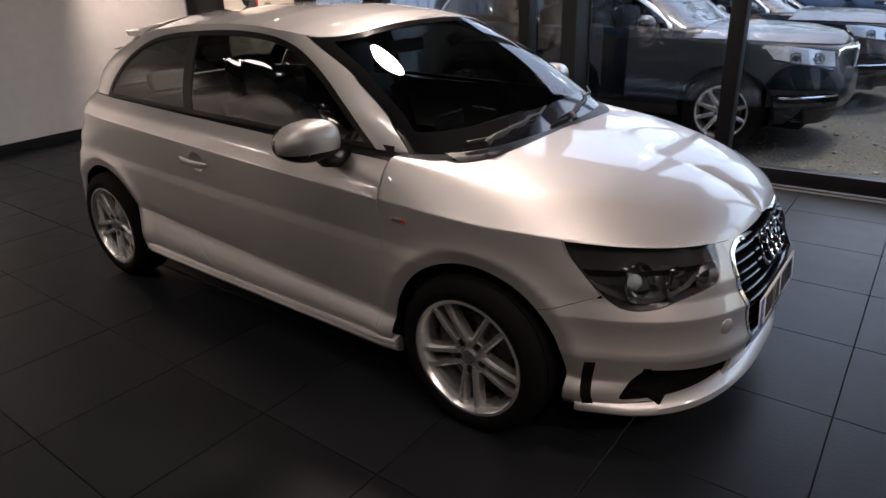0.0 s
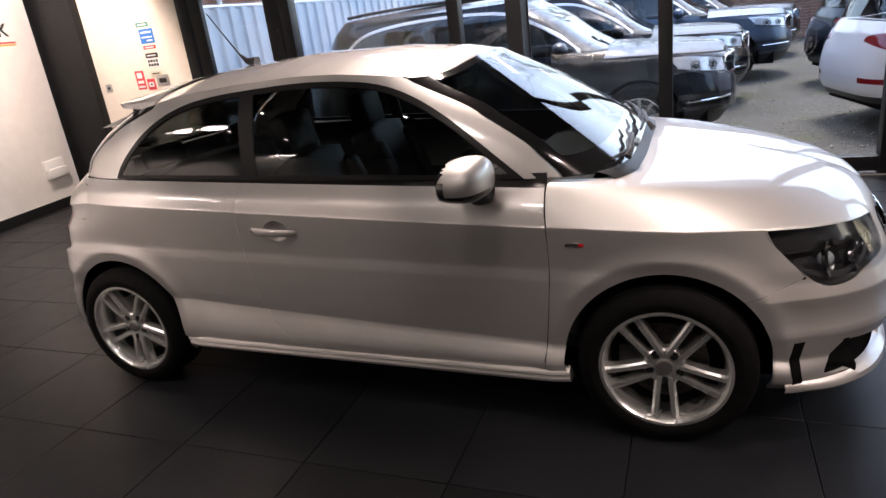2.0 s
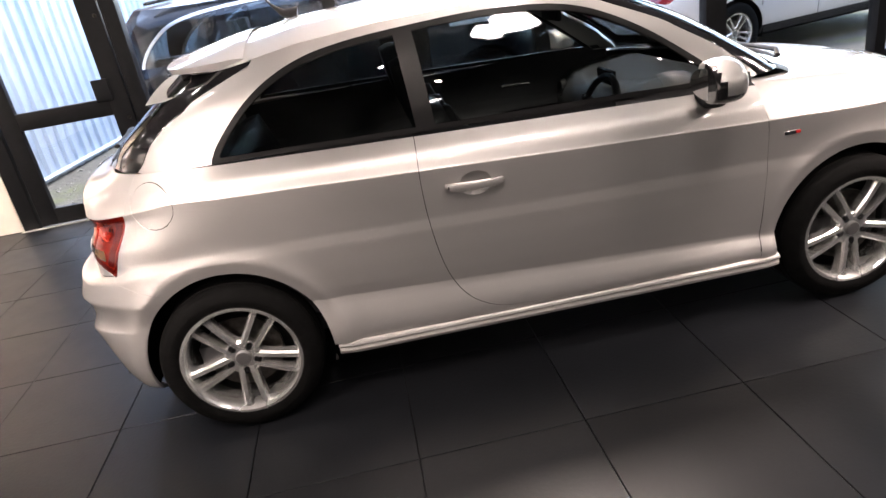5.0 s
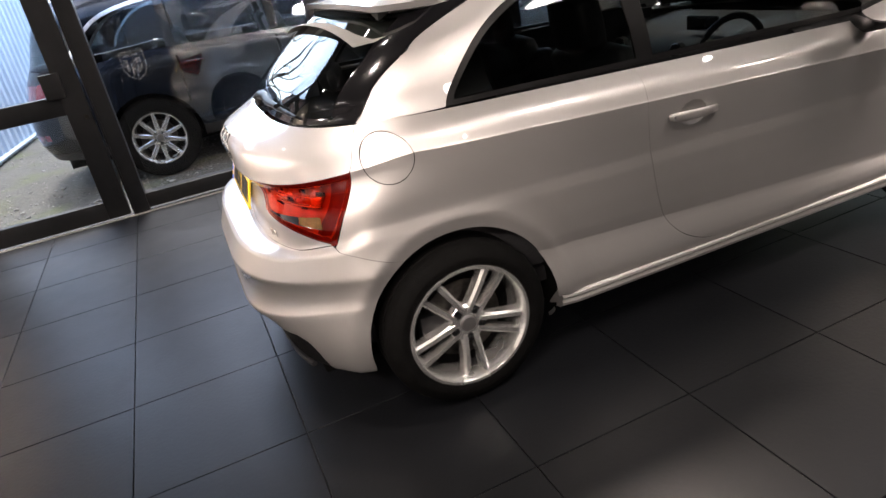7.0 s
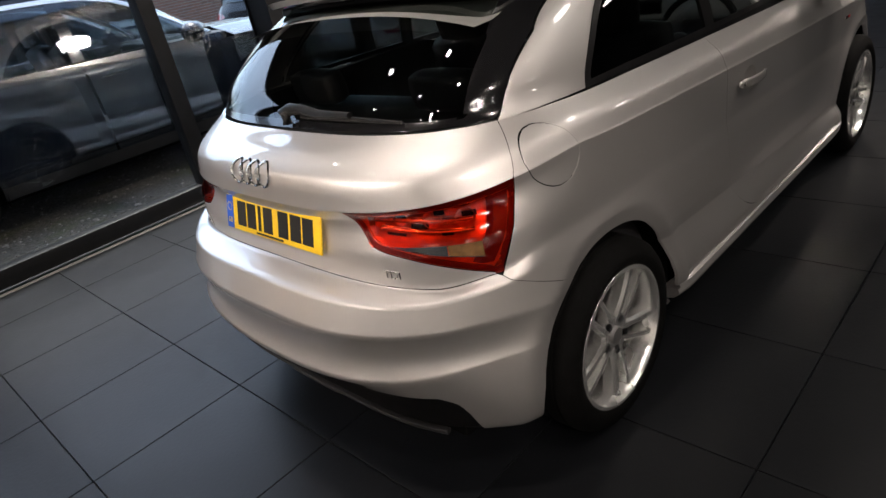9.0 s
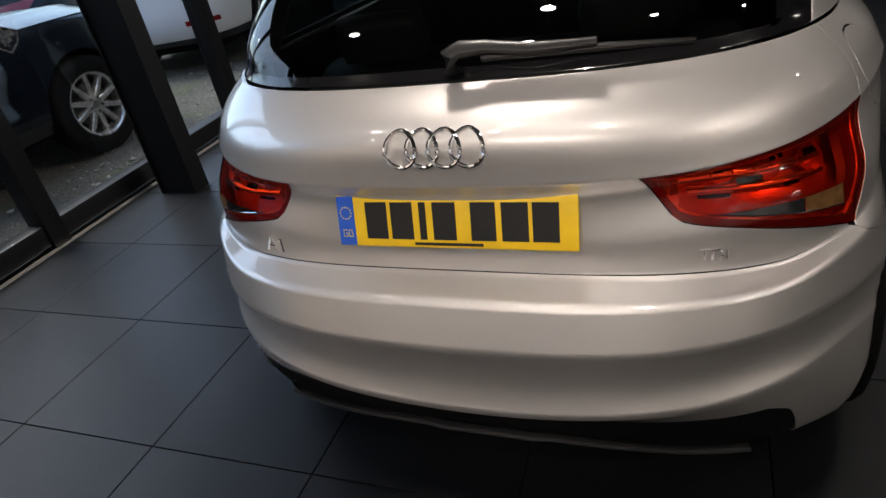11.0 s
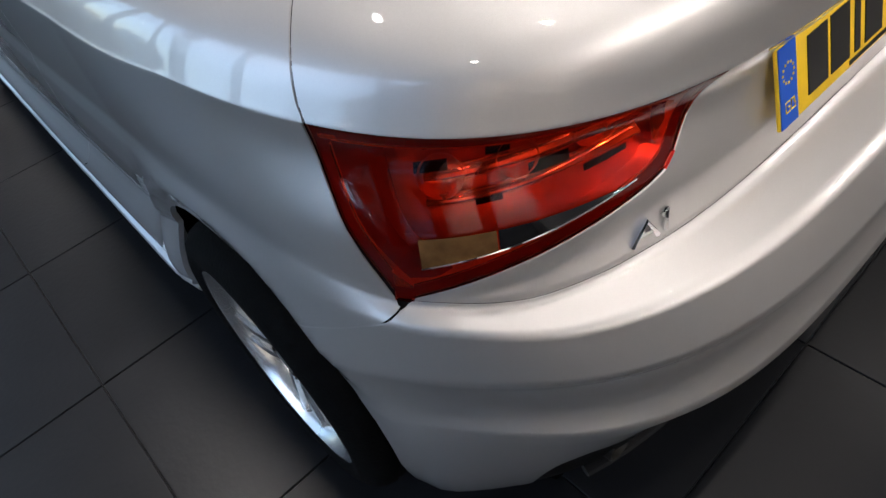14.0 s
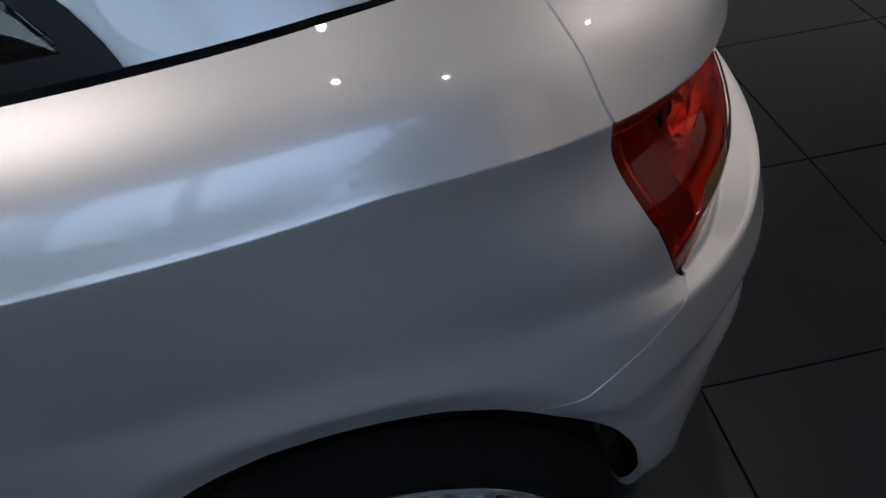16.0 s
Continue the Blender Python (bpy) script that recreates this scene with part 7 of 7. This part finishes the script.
    p1 = lambda x, y, z, s, e: np.minimum(np.abs(x + 0.18 * kx) - 0.045, np.abs(x + 1.12 * kx) - 0.04)
    fw = lambda x, y, z, s, e: np.where(x > 0.1, np.maximum(y - (0.80 - 0.17 * e) * ky, e - 0.97), 1.0)
    fb = lambda x, y, z, s, e: np.where(x < -1.5 * kx, np.maximum(y - (0.72 - 0.12 * e) * ky, np.maximum(e - 0.90, 0.03 - e)), 1.0)
    qf = np.interp(np.concatenate([np.linspace(0, 1, 4, endpoint=False), 1 + np.linspace(0, 1, 8, endpoint=False), 2 + np.linspace(0, 1, 9)]), [0, 1, 2, 3], [0, 0.22, 0.70, 1.0])
    gs = Sheet(Q, extra=np.repeat(qf[:, None], Q.shape[1], 1))
    for fn in (fd, fg, p1, fw, fb):
        gs.cut(fn)

    def rule2(x, y, z, s, e):
        n = np.full(x.shape, "frame", dtype="U12")
        n[fd(x, y, z, s, e) < 0] = "chrome"
        n[(fg(x, y, z, s, e) < 0)] = "black"
        n[(fg(x, y, z, s, e) < 0) & (p1(x, y, z, s, e) > 0)] = "glass"
        n[fw(x, y, z, s, e) < 0] = "screen"
        n[fb(x, y, z, s, e) < 0] = "backlight"
        return n

    lab2 = {k: gs.take(v) for k, v in gs.label(rule2).items()}
    duo2 = lambda n: [(*lab2[n], False), (*lab2[n], True)]
    panel("roof_frame", duo2("frame"), paint_m, car, rim=0.01)
    for flip in (False, True):
        panel("window_surround", [(*lab2["chrome"], flip)], BRIGHTTRIM if chrome else BLACK, car, "chrome window line" if chrome else "", lift=0.004, rim=0.01)
        panel("pillar_trim", [(*lab2["black"], flip)], GLOSSBLACK, car, rim=0.005)
        panel("side_window", [(*lab2["glass"], flip)], DARKGLASS, car, "dark side glass", rim=0)
    panel("windscreen", duo2("screen"), DARKGLASS, car, rim=0)
    panel("rear_window", duo2("backlight"), DARKGLASS, car, rim=0)
    R = Q[-1]
    rows_ = []
    for t in np.linspace(0, 1, 8):
        q = R.copy()
        q[:, 1] = R[:, 1] * (1 - t)
        q[:, 2] = R[:, 2] + 0.07 * kz * (1 - (1 - t) ** 2.2) * np.clip(np.minimum((0.32 * kx - R[:, 0]) / 0.5, (R[:, 0] + 2.05 * kx) / 0.5), 0.05, 1) ** 0.5
        rows_.append(q)
    b = Sheet(np.stack(rows_))
    bf_ = b.take(list(b.bm.faces))
    panel("roof", [(*bf_, False), (*bf_, True)], paint_m, car, rim=0)
    for sg in (-1, 1):
        bm = bmesh.new()
        tube(bm, [(x_ * kx, sg * (0.66 - 0.02 * abs(x_ + 0.8)) * ky, (1.745 - 0.03 * ((x_ + 0.8) / 1.0) ** 2) * kz) for x_ in np.linspace(-1.85, 0.15, 12)], 0.018, 8)
        part("roof_rail", bm, BLACK, car, "black roof rail")
        bm = bmesh.new()
        bmesh.ops.create_uvsphere(bm, u_segments=18, v_segments=12, radius=1.0)
        part("door_mirror", bm, paint_m, car, m=Matrix.Translation((0.72 * kx, sg * 1.02 * ky, 1.13 * kz)) @ Matrix.Diagonal((0.09, 0.13, 0.085, 1)), angle=180)
        for x_ in (0.02, -0.98):
            bm = bmesh.new()
            tube(bm, [(x_ * kx + 0.10, sg * 0.957 * ky, 0.975 * kz), (x_ * kx + 0.06, sg * 0.985 * ky, 0.98 * kz), (x_ * kx - 0.06, sg * 0.985 * ky, 0.98 * kz), (x_ * kx - 0.10, sg * 0.957 * ky, 0.975 * kz)], 0.014, 8)
            part("door_handle", bm, paint_m, car)
    part("underbody", boxes(((-2.3) * kx, 2.1 * kx, -0.72 * ky, 0.72 * ky, 0.24 * kz, 0.5 * kz)), VOID, car)
    # plain cabin
    for x_ in (-0.05, -1.0):
        for y_ in (-0.38, 0.38):
            bm = bmesh.new()
            cushion(bm, x_ * kx - 0.09, x_ * kx + 0.07, y_ - 0.24, y_ + 0.24, 0.62 * kz, 1.24 * kz, tilt=-14, puff=0.3)
            cushion(bm, x_ * kx - 0.16, x_ * kx - 0.06, y_ - 0.13, y_ + 0.13, 1.25 * kz, 1.42 * kz, tilt=-8, puff=0.35)
            part("seat", bm, LEATHER, car, angle=180)
    part("dashboard", boxes((0.70 * kx, 1.15 * kx, -0.78 * ky, 0.78 * ky, 0.80 * kz, 1.07 * kz), bevel=0.04), DASH, car)
    part("cabin_floor", boxes((-2.2 * kx, 1.1 * kx, -0.8 * ky, 0.8 * ky, 0.5 * kz, 0.56 * kz)), INTERIOR, car)
    for hx in hubs:
        for sd in (1, -1):
            bm = bmesh.new()
            ths = np.linspace(radians(-15), radians(195), 20)
            g_ = [[bm.verts.new((hx + r_ * math.cos(t), sd * y_, rz + r_ * math.sin(t))) for r_, y_ in ((0.43 * kz, 0.925 * ky), (0.44 * kz, 0.6 * ky), (0.1, 0.58 * ky))] for t in ths]
            for a, b_ in zip(g_, g_[1:]):
                for k in range(2):
                    bm.faces.new((a[k], a[k + 1], b_[k + 1], b_[k]))
            part("wheel_housing", bm, VOID, car, angle=180)
    w0 = make_wheel(rz, 0.2375 * kz, 0.25, spokes, spokes == 5, car)
    w0.matrix_basis = pose(hubs[0], 0.815 * ky, rz)
    for hx, sd in ((hubs[0], -1), (hubs[1], 1), (hubs[1], -1)):
        copy_thing(w0, pose(hx, sd * 0.815 * ky, rz, 0, 0, 0 if sd > 0 else 180))
    return car


GZ = GROUND_Z
parked_suv("dark blue SUV with chrome window line parked by the glazing", NAVY, pose(-0.68, 4.84, GZ, 0, 0, -1.8))
parked_suv("black SUV parked in the second row of the yard", BLACKPAINT, pose(-0.40, 7.42, GZ, 0, 0, -1.8))
parked_suv("slate blue SUV parked in the third row of the yard", SLATEPAINT, pose(0.30, 10.2, GZ, 0, 0, -5), L=5.1, H=1.85, W=1.98, wb=3.07, spokes=5)
parked_suv("black SUV parked by the brick building", BLACKPAINT, pose(0.9, 13.4, GZ, 0, 0, -10), spokes=5)
parked_suv("white SUV parked beside the glazing, tail towards the dark cars", WHITEPAINT, pose(4.98, 5.52, GZ, 0, 0, 13), L=4.63, W=1.88, H=1.66, wb=2.807, spokes=5, chrome=False)
parked_suv("black SUV parked behind the white one", BLACKPAINT, pose(5.2, 8.6, GZ, 0, 0, 13), L=4.63, W=1.88, H=1.66, wb=2.807, spokes=5, chrome=False)

# ---- ceiling lamps ----
LAMPRING = mat("lamp_rim", (0.5, 0.5, 0.5), 0.4, 0.8)


def disc_lamp(x, y, power, r=0.24):
    la = bpy.data.lights.new("ceiling_lamp_light", "AREA")
    la.shape, la.size, la.energy, la.color = "DISK", 2 * r, power, WARM
    ob = new("ceiling_lamp_light", la)
    ob.matrix_world = Matrix.Translation((x, y, CEIL - 0.062)) @ pose(0, 0, 0)
    lp = thing("ceiling_lamp", "round warm white ceiling lamp with a metal rim", "lamp", "ceiling lamps", m=pose(x, y, CEIL))
    bm = bmesh.new()
    revolve(bm, [(r + 0.002, -0.058), (r + 0.012, -0.062), (r + 0.016, -0.055), (r + 0.016, 0.0)], 40, axis="z")
    part("rim", bm, LAMPRING, lp)
    bm = bmesh.new()
    revolve(bm, [(0.001, -0.055), (r, -0.055)], 40, axis="z")
    part("diffuser", bm, emit("lamp_diffuser", (1.0, 0.92, 0.84), 2.5), lp)


# some follow discs mirrored in paint and glass, the rest are added fill
for lx, ly, pw in ((0.25, 0.50, 19), (-3.40, -3.00, 1.5), (0.55, -1.95, 0.35), (3.6, -3.2, 1.6), (0.2, -6.0, 0.6), (-4.2, -6.6, 2.0), (5.2, 0.6, 3)):
    disc_lamp(lx, ly, pw)


def unseen_spot(x, y, power, aim, angle):
    spot(x, y, power, angle, WARM, 0.035, 0.5, aim)
    sp = thing("track_spotlight", "small round ceiling spotlight", "lamp", "ceiling spotlights", m=pose(x, y, CEIL))
    bm = bmesh.new()
    revolve(bm, [(0.001, 0.0), (0.05, 0.0), (0.05, -0.012), (0.045, -0.03)], 20, axis="z")
    part("housing", bm, LAMPRING, sp)
    bm = bmesh.new()
    revolve(bm, [(0.001, -0.031), (0.043, -0.031)], 20, axis="z")
    part("bulb_lens", bm, emit("spot_lens", (1.0, 0.93, 0.85), 8.0), sp)


# all unseen: added wall washers, spots for glints on the tail, added car fill
for lx, ly, pw, aim, angle in (
        (-4.45, 1.45, 52, (-1.5, 2.2, 0), 96), (-3.9, -0.9, 40, (-2.6, -0.2, 0), 50), (-3.7, -2.9, 30, (-2.6, -0.4, 0), 60), (-2.9, -4.5, 48, (-3.2, -0.3, 0), 56),
        (-4.95, 0.60, 26, (4.6, -0.7, 0), 22), (-4.15, -0.14, 18, (3.5, 0.2, 0), 22), (-4.05, -0.62, 12, (3.35, 0.85, 0), 22), (-2.05, -0.60, 9, (0.50, 0.50, 0), 44), (-2.35, 0.35, 5, (0.70, -0.1, 0), 34), (-1.55, 0.20, 5, (0.0, -0.1, 0), 46),
        (-2.85, 1.60, 2.0, (1.2, -1.0, 0), 36), (-1.6, 1.35, 1.5, (0, -0.6, 0), 62), (-3.4, -3.5, 26, (2.6, 4.3, 0), 24),
        (2.7, -2.3, 9, (-1.0, 1.5, 0), 44), (-2.1, -2.4, 9, (0.75, 1.7, 0), 38), (-0.55, -2.7, 9, (-0.05, 2.4, 0), 38), (4.4, -1.9, 40, (-3.2, 1.7, 0), 30), (2.9, -3.9, 3, (-1.8, 4.2, 0), 32), (1.9, -0.9, 12, (0.0, 0.5, 0), 62), (0.2, -4.2, 3, (-0.25, 4.2, 0), 30)):
    unseen_spot(lx, ly, pw, aim, angle)

# ---- floor tiles, the nearest ones as pieces of their own ----
def tile_mat():
    m = TILE
    nt = m.node_tree
    b = nt.nodes["Principled BSDF"]
    oi = nt.nodes.new("ShaderNodeObjectInfo")
    r = nt.nodes.new("ShaderNodeMapRange")
    r.inputs["To Min"].default_value, r.inputs["To Max"].default_value = 0.86, 1.14
    ge = nt.nodes.new("ShaderNodeNewGeometry")
    ad, fc = nt.nodes.new("ShaderNodeMath"), nt.nodes.new("ShaderNodeMath")
    fc.operation = "FRACT"
    nt.links.new(oi.outputs["Random"], ad.inputs[0])
    nt.links.new(ge.outputs["Random Per Island"], ad.inputs[1])
    nt.links.new(ad.outputs[0], fc.inputs[0])
    nt.links.new(fc.outputs[0], r.inputs["Value"])
    old = b.inputs["Base Color"].links[0].from_socket
    v = nt.nodes.new("ShaderNodeVectorMath")
    v.operation = "SCALE"
    nt.links.new(old, v.inputs[0])
    nt.links.new(r.outputs[0], v.inputs["Scale"])
    nt.links.new(v.outputs[0], b.inputs["Base Color"])


tile_mat()


def tile_bm():
    bm = bmesh.new()
    box(bm, -TS / 2 + 0.002, TS / 2 - 0.002, -TS / 2 + 0.002, TS / 2 - 0.002, -0.0115, 0.0, bevel=0.0012, seg=1)
    return bm


TME = mesh_of("tile", tile_bm(), TILE, smooth=False)
rest = bmesh.new()
cells = []
for i in range(-11, 18):
    for j in range(-18, 6):
        x, y = TX + TS * (i + 0.5), TY + TS * (j + 0.5)
        if y + TS / 2 > WY - 0.03 or x < -5.7 or x > XE - 0.3 or y < YS + 0.2:
            continue
        cells.append((math.hypot((x + 0.2) / 1.15, y), x, y))
cells.sort()
for k, (_, x, y) in enumerate(cells):
    if k < 284:
        ob = new("tile", TME)
        ob.parent = FLOOR
        ob.matrix_basis = pose(x, y, 0.0)
    else:
        box(rest, x - TS / 2 + 0.002, x + TS / 2 - 0.002, y - TS / 2 + 0.002, y + TS / 2 - 0.002, -0.0115, 0.0)
# the row along the glazing is cut to fit
Y0_, Y1_ = TY + TS * 4 + 0.002, WY - 0.032
bm = bmesh.new()
box(bm, -TS / 2 + 0.002, TS / 2 - 0.002, Y0_, Y1_, -0.0115, 0.0, bevel=0.0012, seg=1)
TMC = bpy.data.meshes.new("cut_tile")
bm.to_mesh(TMC)
bm.free()
TMC.materials.append(TILE)
for i in range(-9, 15):
    x = TX + TS * (i + 0.5)
    if -7 <= i < 8:
        ob = new("tile", TMC)
        ob.parent = FLOOR
        ob.matrix_basis = pose(x, 0, 0)
    else:
        box(rest, x - TS / 2 + 0.002, x + TS / 2 - 0.002, Y0_, Y1_, -0.0115, 0.0)
ob = part("tiles_far", rest, TILE, FLOOR, "slate grey floor tiles", smooth=False)
tagged(ob, kind="stuff")
